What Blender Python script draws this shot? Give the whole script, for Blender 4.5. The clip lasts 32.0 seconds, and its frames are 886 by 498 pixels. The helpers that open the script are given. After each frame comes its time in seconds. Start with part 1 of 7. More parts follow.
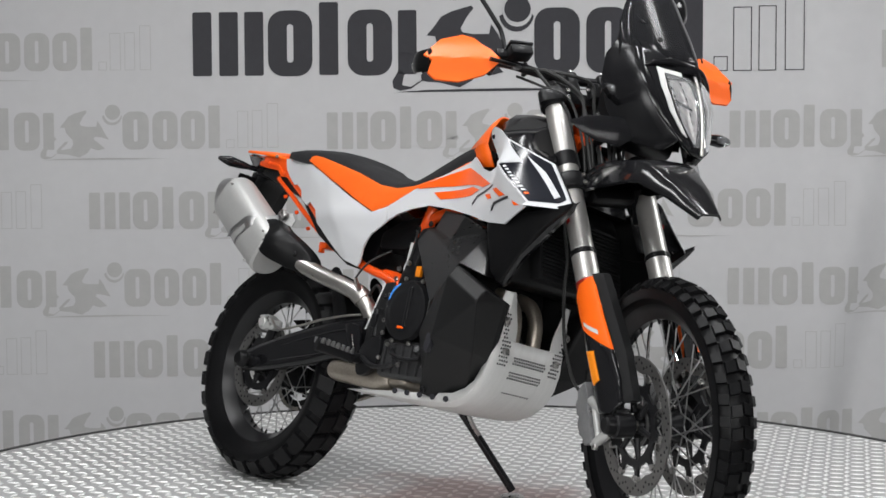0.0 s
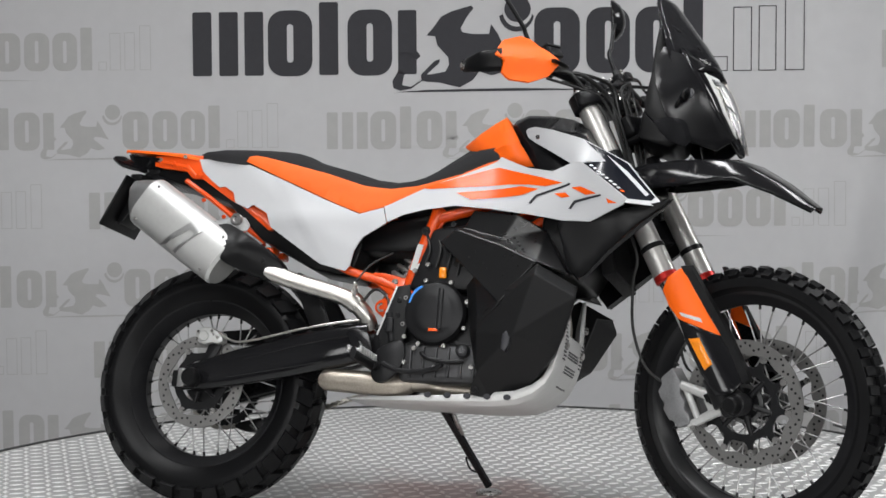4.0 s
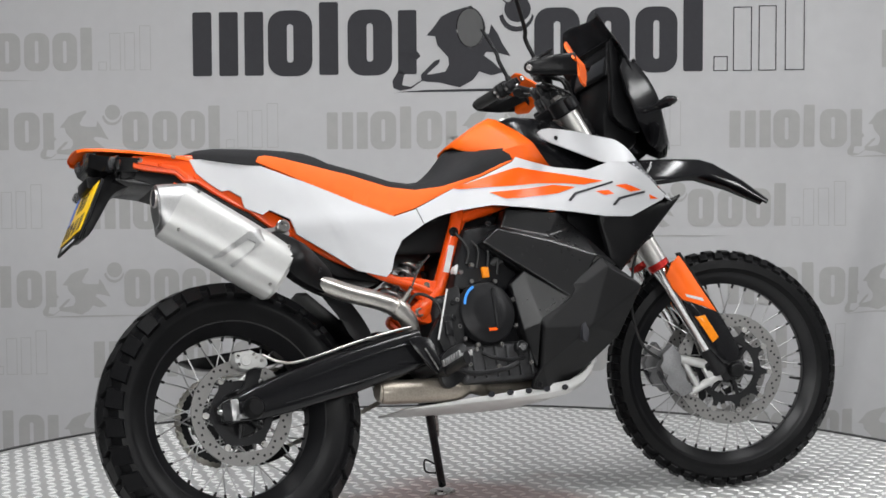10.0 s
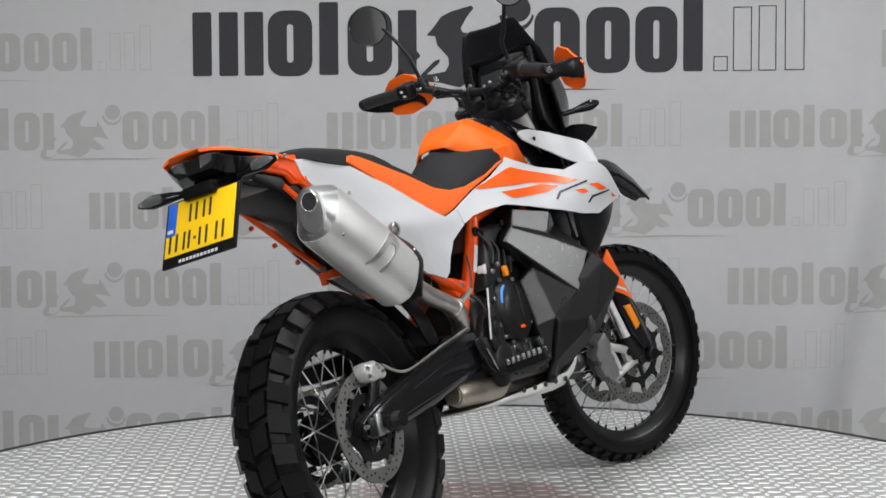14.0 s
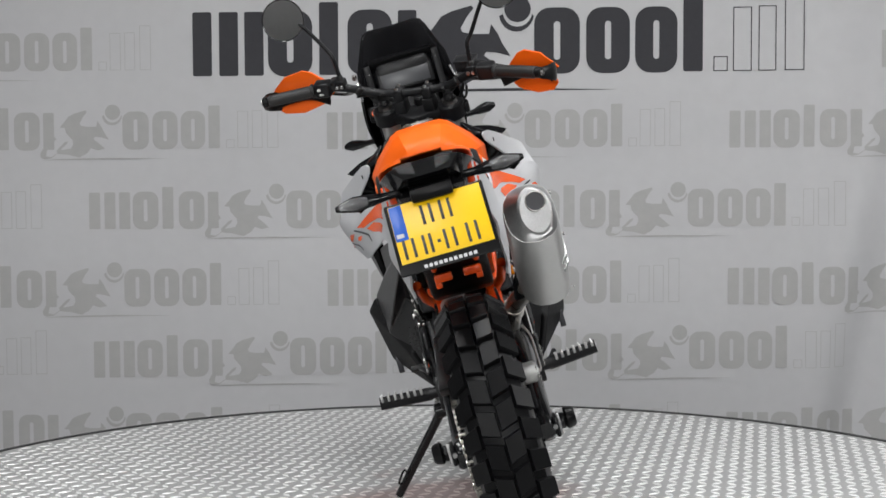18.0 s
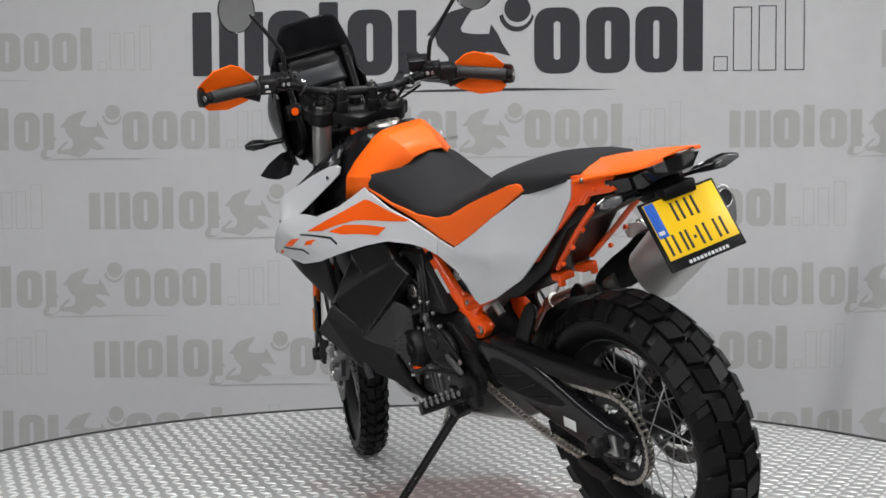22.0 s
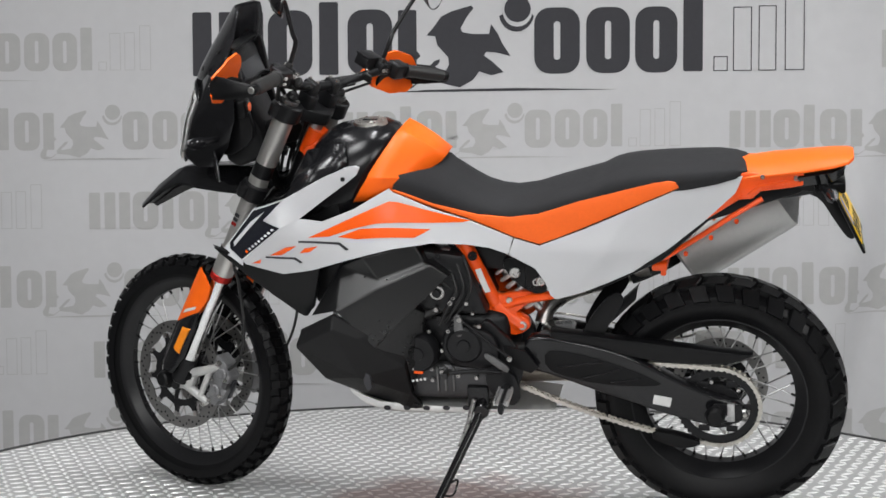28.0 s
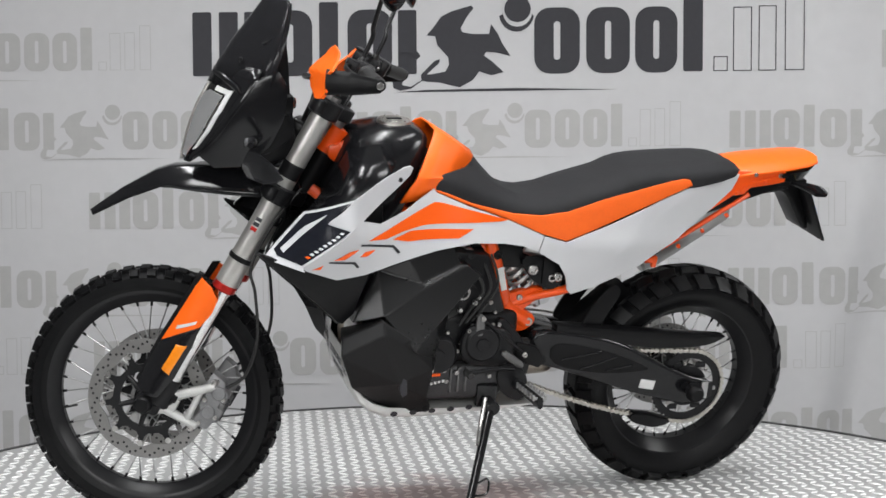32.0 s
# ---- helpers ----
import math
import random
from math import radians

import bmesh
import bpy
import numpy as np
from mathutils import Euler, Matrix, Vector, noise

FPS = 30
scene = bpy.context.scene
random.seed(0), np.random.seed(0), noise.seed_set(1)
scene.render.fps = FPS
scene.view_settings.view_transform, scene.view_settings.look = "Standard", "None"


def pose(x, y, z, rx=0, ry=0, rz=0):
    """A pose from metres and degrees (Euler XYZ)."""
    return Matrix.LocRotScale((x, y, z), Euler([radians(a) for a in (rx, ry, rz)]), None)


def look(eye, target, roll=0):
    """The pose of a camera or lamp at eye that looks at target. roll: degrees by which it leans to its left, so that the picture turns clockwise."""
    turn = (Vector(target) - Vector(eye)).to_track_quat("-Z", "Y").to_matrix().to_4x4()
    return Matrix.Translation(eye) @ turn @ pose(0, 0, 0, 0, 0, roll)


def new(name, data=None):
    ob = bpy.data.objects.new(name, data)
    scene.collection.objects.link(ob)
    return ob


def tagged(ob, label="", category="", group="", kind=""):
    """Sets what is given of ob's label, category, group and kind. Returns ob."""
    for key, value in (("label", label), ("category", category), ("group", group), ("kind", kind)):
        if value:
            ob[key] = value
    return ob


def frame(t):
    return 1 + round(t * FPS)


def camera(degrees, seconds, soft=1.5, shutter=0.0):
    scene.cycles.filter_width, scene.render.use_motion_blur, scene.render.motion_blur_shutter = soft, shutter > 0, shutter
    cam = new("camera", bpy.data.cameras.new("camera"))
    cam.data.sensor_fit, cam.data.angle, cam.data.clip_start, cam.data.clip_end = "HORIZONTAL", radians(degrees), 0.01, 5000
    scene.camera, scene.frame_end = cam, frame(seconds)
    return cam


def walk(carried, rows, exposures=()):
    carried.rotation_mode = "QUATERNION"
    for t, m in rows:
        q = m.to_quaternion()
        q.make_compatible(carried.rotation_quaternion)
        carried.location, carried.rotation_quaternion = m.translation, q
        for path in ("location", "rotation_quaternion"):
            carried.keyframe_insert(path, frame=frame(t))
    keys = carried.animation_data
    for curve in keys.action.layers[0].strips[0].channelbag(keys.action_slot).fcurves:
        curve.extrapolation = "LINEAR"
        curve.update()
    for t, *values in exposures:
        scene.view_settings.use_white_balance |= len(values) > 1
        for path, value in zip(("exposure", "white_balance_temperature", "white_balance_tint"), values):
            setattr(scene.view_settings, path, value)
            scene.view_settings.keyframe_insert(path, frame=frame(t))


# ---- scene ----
# One motorcycle leaning on its side stand on a slowly turning platform, before a printed cloth, filmed by a camera on a tripod.
cam = camera(32.35, 32.0, soft=1.6)
EYE = Vector((-0.0436, -4.1844, 0.9658))
TILT = radians(-3.436)
VIEW = look(EYE, EYE + Vector((0, math.cos(TILT), math.sin(TILT))), -0.2515)
walk(cam, [(0.0, VIEW), (32.0, VIEW)], exposures=[(0.0, 0.13), (3.0, 0.05), (7.0, -0.02), (9.0, 0.04), (12.0, 0.16), (14.0, 0.02), (18.0, 0.03), (25.0, 0.11), (32.0, 0.31)])


def turn_at(t):
    """Degrees by which the platform has turned at t seconds."""
    return -60.16 + 7.6414 * t + 1.907 * (t / 32) ** 2


LEAN = Matrix.Rotation(radians(12.0), 4, "Z") @ Matrix.Rotation(radians(-15.9), 4, "X") @ Matrix.Translation((-0.7022, -0.1809, -0.0505))

# world and lamps: a closed showroom lit by ceiling panels and added upright fill
world = bpy.data.worlds.new("showroom_air")
world.use_nodes = True
world.node_tree.nodes["Background"].inputs[0].default_value = (0.8, 0.82, 0.85, 1)
world.node_tree.nodes["Background"].inputs[1].default_value = 0.05
scene.world = world
CEIL = 3.6


def panel_lamp(x, y, z, sx, sy, watts, tilt=0, turn=0):
    d = bpy.data.lights.new("panel_lamp", "AREA")
    d.shape, d.size, d.size_y, d.energy = "RECTANGLE", sx, sy, watts
    d.color = (0.975, 0.988, 1.0)
    if z >= CEIL:
        d.spread = radians(118)
    o = new("panel_lamp", d)
    o.matrix_basis = pose(x, y, z, tilt, 0, turn) @ Matrix.Translation((0, 0, -0.09))
    return o


# place, size, watts, tilt and turn of each panel: three strips of narrowed beam over the platform, three upright ones
# added behind the camera as fill, two high ones aimed at the platform from the sides
LAMPS = [(-1.5, -0.5, CEIL, 0.22, 2.0, 20, 0, 0), (0.0, -0.5, CEIL, 0.22, 2.0, 20, 0, 0), (1.5, -0.5, CEIL, 0.22, 2.0, 20, 0, 0), (-2.8, -4.9, 1.75, 2.0, 0.9, 31, 82, 0), (0.0, -5.6, 1.75, 2.0, 0.9, 36, 82, 0), (2.8, -4.9, 1.75, 2.0, 0.9, 31, 82, 0),
         (-1.35, -2.85, 3.4, 1.1, 0.8, 38, 48, -28), (4.2, -0.1, 2.95, 1.5, 0.8, 40, 61, 88)]
for lamp in LAMPS:
    panel_lamp(*lamp)


# materials
def mat(name, color, rough=0.5, metal=0.0, var=0.12, scale=6.0, bump=0.0, bscale=250.0, spec=0.5, coat=0.0, rvar=0.1, trans=0.0, ior=1.45, emit=0.0, aniso=None, stain=None):
    """A procedural surface: colour and gloss vary at two scales, with fine relief."""
    m = bpy.data.materials.new(name)
    m.use_nodes = True
    nt = m.node_tree
    b = nt.nodes["Principled BSDF"]
    N, Lk = nt.nodes.new, nt.links.new
    co = N("ShaderNodeTexCoord")
    n1 = N("ShaderNodeTexNoise")
    n1.inputs["Scale"].default_value, n1.inputs["Detail"].default_value = scale, 6
    n2 = N("ShaderNodeTexNoise")
    n2.inputs["Scale"].default_value, n2.inputs["Detail"].default_value = scale * 14, 3
    src = co.outputs["Object"]
    if aniso:
        mp = N("ShaderNodeMapping")
        mp.inputs["Scale"].default_value = aniso
        Lk(src, mp.inputs[0])
        src = mp.outputs[0]
    Lk(src, n1.inputs["Vector"])
    Lk(src, n2.inputs["Vector"])
    mx = N("ShaderNodeMath")
    mx.operation = "ADD"
    Lk(n1.outputs["Fac"], mx.inputs[0])
    Lk(n2.outputs["Fac"], mx.inputs[1])
    rg = N("ShaderNodeMapRange")
    rg.inputs["From Min"].default_value, rg.inputs["From Max"].default_value = 0.6, 1.4
    rg.inputs["To Min"].default_value, rg.inputs["To Max"].default_value = 1 - var, 1 + var
    Lk(mx.outputs[0], rg.inputs["Value"])
    mul = N("ShaderNodeVectorMath")
    mul.operation = "SCALE"
    mul.inputs[0].default_value = color
    Lk(rg.outputs[0], mul.inputs["Scale"])
    col = mul.outputs[0]
    if stain:
        # a worn reddish patch of uneven outline round the origin
        ln = N("ShaderNodeVectorMath")
        ln.operation = "LENGTH"
        Lk(co.outputs["Object"], ln.inputs[0])
        ns = N("ShaderNodeTexNoise")
        ns.inputs["Scale"].default_value, ns.inputs["Detail"].default_value = 5.0, 8
        Lk(co.outputs["Object"], ns.inputs["Vector"])
        sub = N("ShaderNodeMath")
        sub.operation = "MULTIPLY_ADD"
        Lk(ns.outputs["Fac"], sub.inputs[0])
        sub.inputs[1].default_value = -0.75
        Lk(ln.outputs["Value"], sub.inputs[2])
        ms = N("ShaderNodeMapRange")
        ms.inputs["From Min"].default_value, ms.inputs["From Max"].default_value = -0.12, 0.10
        ms.inputs["To Min"].default_value, ms.inputs["To Max"].default_value = 0.75, 0.0
        Lk(sub.outputs[0], ms.inputs["Value"])
        mixc = N("ShaderNodeMix")
        mixc.data_type = "RGBA"
        Lk(ms.outputs[0], mixc.inputs["Factor"])
        Lk(col, mixc.inputs[6])
        mixc.inputs[7].default_value = (*stain, 1)
        col = mixc.outputs[2]
    Lk(col, b.inputs["Base Color"])
    rr = N("ShaderNodeMapRange")
    rr.inputs["From Min"].default_value, rr.inputs["From Max"].default_value = 0.6, 1.4
    rr.inputs["To Min"].default_value, rr.inputs["To Max"].default_value = max(0.02, rough * (1 - rvar)), min(1, rough * (1 + rvar))
    Lk(mx.outputs[0], rr.inputs["Value"])
    Lk(rr.outputs[0], b.inputs["Roughness"])
    b.inputs["Metallic"].default_value = metal
    b.inputs["Specular IOR Level"].default_value = spec
    b.inputs["Coat Weight"].default_value = coat
    b.inputs["Coat Roughness"].default_value = 0.06
    b.inputs["Transmission Weight"].default_value = trans
    b.inputs["IOR"].default_value = ior
    if emit:
        b.inputs["Emission Color"].default_value = (*color, 1)
        b.inputs["Emission Strength"].default_value = emit
    if bump:
        n3 = N("ShaderNodeTexNoise")
        n3.inputs["Scale"].default_value, n3.inputs["Detail"].default_value = bscale, 2
        Lk(src, n3.inputs["Vector"])
        bp = N("ShaderNodeBump")
        bp.inputs["Strength"].default_value, bp.inputs["Distance"].default_value = bump, 0.002
        Lk(n3.outputs["Fac"], bp.inputs["Height"])
        Lk(bp.outputs[0], b.inputs["Normal"])
    return m


M = {}
M["cloth"] = mat("printed_cloth", (0.56, 0.56, 0.57), 0.85, var=0.035, scale=1.2, bump=0.12, bscale=420, spec=0.15)
M["print_pale"] = mat("pale_print", (0.440, 0.437, 0.432), 0.8, var=0.05, scale=2.0, spec=0.15)
M["print_dark"] = mat("dark_print", (0.050, 0.050, 0.056), 0.7, var=0.08, scale=3.0, spec=0.2)
M["tread"] = mat("tread_plate", (0.46, 0.46, 0.457), 0.50, metal=0.50, var=0.10, scale=2.2, bump=0.08, bscale=160, rvar=0.3, stain=(0.30, 0.20, 0.19))
# polished tops, coloured paler than the deck to stand in for glints as well
M["tread_bar"] = mat("polished_glint_tread", (0.82, 0.82, 0.81), 0.38, metal=0.25, var=0.10, scale=4.0, rvar=0.3, stain=(0.42, 0.30, 0.28))
M["edge"] = mat("platform_edge", (0.10, 0.10, 0.10), 0.5, metal=0.3, var=0.15)
M["wall"] = mat("painted_wall", (0.30, 0.30, 0.30), 0.85, var=0.05, scale=1.5, spec=0.2)
# unseen wall, made paler so that the mirrors reflect something bright
M["wall_bounce"] = mat("paled_bounce_wall", (0.55, 0.55, 0.54), 0.85, var=0.05, scale=1.5, spec=0.2)
M["floor"] = mat("screed_floor", (0.06, 0.06, 0.06), 0.6, var=0.12, scale=2.0)
M["lampglow"] = mat("lamp_diffuser", (1.0, 0.98, 0.95), 0.6, var=0.0, emit=3.0)
M["black"] = mat("black_grained_plastic", (0.005, 0.005, 0.0055), 0.34, var=0.15, scale=8, bump=0.06, bscale=900, rvar=0.15, spec=0.22)
M["matte"] = mat("matte_black_plastic", (0.009, 0.009, 0.0095), 0.55, var=0.12, scale=7, bump=0.10, bscale=800, spec=0.14)
M["gloss"] = mat("glossy_black_plastic", (0.008, 0.008, 0.009), 0.13, var=0.1, scale=5, coat=0.0, spec=0.42)
M["white"] = mat("white_plastic", (0.565, 0.57, 0.585), 0.45, var=0.008, scale=3, coat=0.06, spec=0.3)
M["orange"] = mat("orange_plastic", (0.92, 0.130, 0.004), 0.46, var=0.03, scale=4, coat=0.03, spec=0.35)
M["orange_soft"] = mat("orange_seat_cover", (0.90, 0.13, 0.006), 0.55, var=0.05, scale=10, bump=0.15, bscale=700)
M["frame"] = mat("orange_powder_coat", (0.84, 0.085, 0.005), 0.30, var=0.06, scale=9, coat=0.2, bump=0.05, bscale=400)
M["decal"] = mat("orange_decal", (0.92, 0.110, 0.006), 0.25, var=0.02)
M["seat"] = mat("black_seat_cover", (0.021, 0.021, 0.0225), 0.72, var=0.2, scale=14, bump=0.25, bscale=800, spec=0.16)
M["tyre"] = mat("tyre_rubber", (0.0050, 0.0050, 0.0055), 0.36, var=0.3, scale=9, bump=0.12, bscale=420, rvar=0.2, spec=0.17)
M["rimblack"] = mat("black_anodised_rim", (0.010, 0.010, 0.011), 0.30, metal=0.0, var=0.15, coat=0.0, spec=0.32)
M["steel"] = mat("stainless_steel", (0.56, 0.54, 0.51), 0.33, metal=1.0, var=0.12, scale=12, rvar=0.3)
M["disc"] = mat("ground_brake_steel", (0.24, 0.235, 0.23), 0.48, metal=1.0, var=0.14, scale=20, rvar=0.25)
M["spoke"] = mat("bright_spoke_wire", (0.44, 0.44, 0.44), 0.36, metal=1.0, var=0.08)
M["muffler"] = mat("satin_muffler_steel", (0.56, 0.56, 0.55), 0.40, metal=0.6, var=0.05, scale=7, bump=0.03, bscale=500, rvar=0.2)
M["alu"] = mat("cast_aluminium", (0.46, 0.46, 0.46), 0.38, metal=1.0, var=0.15, scale=18, bump=0.15, bscale=350)
M["skid"] = mat("brushed_skid_plate", (0.66, 0.66, 0.65), 0.50, metal=0.35, var=0.10, scale=5, aniso=(1, 12, 1), rvar=0.3)
M["engine"] = mat("dark_engine_casting", (0.010, 0.010, 0.011), 0.36, metal=0.1, var=0.25, scale=16, bump=0.15, bscale=300, spec=0.30)
M["greycast"] = mat("grey_engine_casting", (0.15, 0.15, 0.15), 0.42, metal=0.7, var=0.25, scale=16, bump=0.15, bscale=300)
M["darkcast"] = mat("dark_grey_casting", (0.055, 0.055, 0.057), 0.38, metal=0.5, var=0.25, scale=16, bump=0.15, bscale=300, spec=0.4)
M["castgrey"] = mat("grey_caliper_casting", (0.20, 0.20, 0.205), 0.42, metal=0.4, var=0.2, scale=20, bump=0.12, bscale=350)
M["castpale"] = mat("pale_caliper_casting", (0.52, 0.52, 0.51), 0.40, metal=0.35, var=0.10, scale=20, bump=0.1, bscale=350)
M["tube"] = mat("grey_fork_tube", (0.50, 0.49, 0.47), 0.36, metal=0.75, var=0.06, rvar=0.2)
M["chrome"] = mat("hard_chrome", (0.80, 0.80, 0.80), 0.07, metal=1.0, var=0.03)
M["red"] = mat("red_anodised_ring", (0.45, 0.02, 0.015), 0.3, metal=0.6, var=0.06)
M["amber"] = mat("amber_reflector", (0.85, 0.25, 0.01), 0.12, var=0.12, scale=90, coat=0.5)
M["smoke"] = mat("smoked_screen", (0.03, 0.03, 0.033), 0.10, var=0.05, trans=0.55, ior=1.2)
M["satin"] = mat("satin_black_plastic", (0.007, 0.007, 0.008), 0.22, var=0.05, scale=4, rvar=0.04, spec=0.38)
M["tankskin"] = mat("grained_tank_plastic", (0.007, 0.007, 0.0075), 0.29, var=0.12, scale=7, bump=0.04, bscale=900, spec=0.60)
M["guardskin"] = mat("grained_guard_plastic", (0.011, 0.011, 0.0115), 0.47, var=0.12, scale=7, bump=0.12, bscale=800, spec=0.22)
M["lens"] = mat("clear_lens", (0.92, 0.93, 0.95), 0.05, var=0.02, trans=0.9, ior=1.4)
M["mirror"] = mat("mirror_glass", (0.92, 0.92, 0.93), 0.02, metal=1.0, var=0.01)
M["screen"] = mat("dash_display", (0.022, 0.023, 0.026), 0.35, var=0.1, coat=0.05)
M["yellow"] = mat("yellow_plate_sheeting", (0.90, 0.56, 0.006), 0.35, var=0.03, scale=30)
M["blue"] = mat("blue_plate_field", (0.02, 0.11, 0.52), 0.35, var=0.04)
M["ink"] = mat("black_print_ink", (0.025, 0.025, 0.03), 0.4, var=0.1)
M["chain"] = mat("chain_steel", (0.50, 0.48, 0.44), 0.30, metal=1.0, var=0.2, scale=60)
M["paper"] = mat("silver_sticker", (0.62, 0.62, 0.61), 0.35, var=0.06, scale=40)
M["navy"] = mat("black_gloss_decal", (0.008, 0.009, 0.014), 0.18, var=0.1)
M["cable"] = mat("rubber_hose", (0.015, 0.015, 0.015), 0.5, var=0.2)
M["bronze"] = mat("copper_hint_header", (0.38, 0.34, 0.29), 0.42, metal=0.85, var=0.25, scale=14, rvar=0.3)
M["bolt"] = mat("zinc_bolt", (0.42, 0.41, 0.40), 0.28, metal=1.0, var=0.1)
M["grille"] = mat("radiator_core", (0.007, 0.007, 0.0075), 0.6, var=0.3, scale=60, bump=0.5, bscale=300, spec=0.08)
M["foil"] = mat("blue_marker_line", (0.06, 0.30, 0.85), 0.3, var=0.03)


# mesh helpers
from mathutils.geometry import delaunay_2d_cdt


def part(name, bm, material, parent=None, label="", m=None, angle=32, kind=""):
    """Link a bmesh as one mesh object under a thing or a part."""
    bmesh.ops.recalc_face_normals(bm, faces=bm.faces[:])
    me = bpy.data.meshes.new(name)
    bm.to_mesh(me)
    bm.free()
    me.materials.append(M[material])
    me.polygons.foreach_set("use_smooth", [True] * len(me.polygons))
    me.set_sharp_from_angle(angle=radians(angle))
    ob = new(name, me)
    if parent is not None:
        ob.parent = parent
    if m is not None:
        ob.matrix_basis = m
    return tagged(ob, label=label, kind=kind)


def again(ob, m=None, parent=None):
    """Another object on the same mesh."""
    o = new(ob.name.split(".")[0], ob.data)
    o.parent = parent if parent is not None else ob.parent
    if m is not None:
        o.matrix_basis = m
    if "label" in ob:
        o["label"] = ob["label"]
    return o


def join(*bms):
    out = bms[0]
    for b in bms[1:]:
        me = bpy.data.meshes.new("tmp")
        b.to_mesh(me)
        out.from_mesh(me)
        bpy.data.meshes.remove(me)
        b.free()
    return out


def bevel(bm, w, seg=2, ang=25):
    es = [e for e in bm.edges if len(e.link_faces) == 2 and e.calc_face_angle(0) > radians(ang)]
    if es and w > 0:
        bmesh.ops.bevel(bm, geom=es, offset=w, segments=seg, affect="EDGES", profile=0.5, clamp_overlap=True)
    return bm


def box(c, s, bev=0.002, m=None, seg=2):
    bm = bmesh.new()
    bmesh.ops.create_cube(bm, size=1.0, matrix=Matrix.Translation(c) @ Matrix.Diagonal((*s, 1)))
    bevel(bm, bev, seg)
    if m is not None:
        bm.transform(m)
    return bm


def align(p0, p1):
    d = Vector(p1) - Vector(p0)
    return Matrix.Translation(p0) @ d.to_track_quat("Z", "Y").to_matrix().to_4x4(), d.length


def cyl(p0, p1, r0, r1=None, seg=20, bev=0.0):
    m, l = align(p0, p1)
    r1 = r0 if r1 is None else r1
    prof = [(0, 0), (r0 - bev, 0), (r0, bev), (r1, l - bev), (r1 - bev, l), (0, l)] if bev else [(0, 0), (r0, 0), (r1, l), (0, l)]
    bm = lathe(prof, seg)
    bm.transform(m)
    return bm


def lathe(profile, seg=24, a0=0.0, a1=360.0):
    """Turn a profile of (radius, height) round z."""
    bm = bmesh.new()
    full = abs(a1 - a0) >= 359.9
    n = seg if full else seg + 1
    rings = []
    for r, z in profile:
        if r < 1e-6:
            rings.append([bm.verts.new((0, 0, z))])
        else:
            rings.append([bm.verts.new((r * math.cos(radians(a0 + (a1 - a0) * k / seg)), r * math.sin(radians(a0 + (a1 - a0) * k / seg)), z)) for k in range(n)])
    for A, B_ in zip(rings, rings[1:]):
        for k in range(seg):
            k2 = (k + 1) % n
            f = ([A[0]] if len(A) == 1 else [A[k], A[k2]]) + ([B_[0]] if len(B_) == 1 else [B_[k2], B_[k]])
            if len(f) >= 3:
                try:
                    bm.faces.new(f)
                except ValueError:
                    pass
    return bm


def smooth_path(pts, n=6):
    """Points on a rounded curve through pts."""
    P = [Vector(p) for p in pts]
    if len(P) < 3:
        return P
    out = []
    for i in range(len(P) - 1):
        a, b, c, d = P[max(i - 1, 0)], P[i], P[i + 1], P[min(i + 2, len(P) - 1)]
        for k in range(n):
            t = k / n
            out.append(0.5 * ((2 * b) + (c - a) * t + (2 * a - 5 * b + 4 * c - d) * t * t + (3 * b - a - 3 * c + d) * t ** 3))
    return out + [P[-1]]


def sweep(pts, radius, seg=10, n=6, flat=None):
    """A round bar along a curve; radius may be one number or one for each point; flat: (width, height) factors."""
    P = smooth_path(pts, n)
    cnt = len(P)
    if isinstance(radius, (int, float)):
        R = [radius] * cnt
    else:
        R = [float(np.interp(i / (cnt - 1) * (len(radius) - 1), range(len(radius)), radius)) for i in range(cnt)]
    bm = bmesh.new()
    rings, side = [], None
    for i, p in enumerate(P):
        d = (P[min(i + 1, cnt - 1)] - P[max(i - 1, 0)]).normalized()
        if side is None:
            side = d.cross(Vector((0, 1, 0)) if abs(d.y) < 0.9 else Vector((1, 0, 0))).normalized()
        side = (side - d * side.dot(d)).normalized()
        up = d.cross(side)
        fw, fh = flat or (1, 1)
        rings.append([bm.verts.new(p + R[i] * (math.cos(6.28318 * k / seg) * side * fw + math.sin(6.28318 * k / seg) * up * fh)) for k in range(seg)])
    for A, B_ in zip(rings, rings[1:]):
        for k in range(seg):
            bm.faces.new((A[k], A[(k + 1) % seg], B_[(k + 1) % seg], B_[k]))
    bm.faces.new(rings[0])
    bm.faces.new(rings[-1])
    return bm


def loft(sections, caps=True, closed=True):
    """Skin between sections with equal numbers of points."""
    bm = bmesh.new()
    rings = [[bm.verts.new(p) for p in s] for s in sections]
    n = len(rings[0])
    for A, B_ in zip(rings, rings[1:]):
        for k in range(n if closed else n - 1):
            bm.faces.new((A[k], A[(k + 1) % n], B_[(k + 1) % n], B_[k]))
    if caps and closed:
        bm.faces.new(rings[0])
        bm.faces.new(rings[-1])
    return bm


def slab(outline, y0, y1, bev=0.002, seg=2):
    """A side profile of (x, z) points with thickness from y0 to y1."""
    bm = bmesh.new()
    A = [bm.verts.new((x, y0, z)) for x, z in outline]
    B_ = [bm.verts.new((x, y1, z)) for x, z in outline]
    bm.faces.new(A)
    bm.faces.new(B_[::-1])
    n = len(A)
    for k in range(n):
        bm.faces.new((A[k], B_[k], B_[(k + 1) % n], A[(k + 1) % n]))
    bmesh.ops.recalc_face_normals(bm, faces=bm.faces[:])
    return bevel(bm, bev, seg)


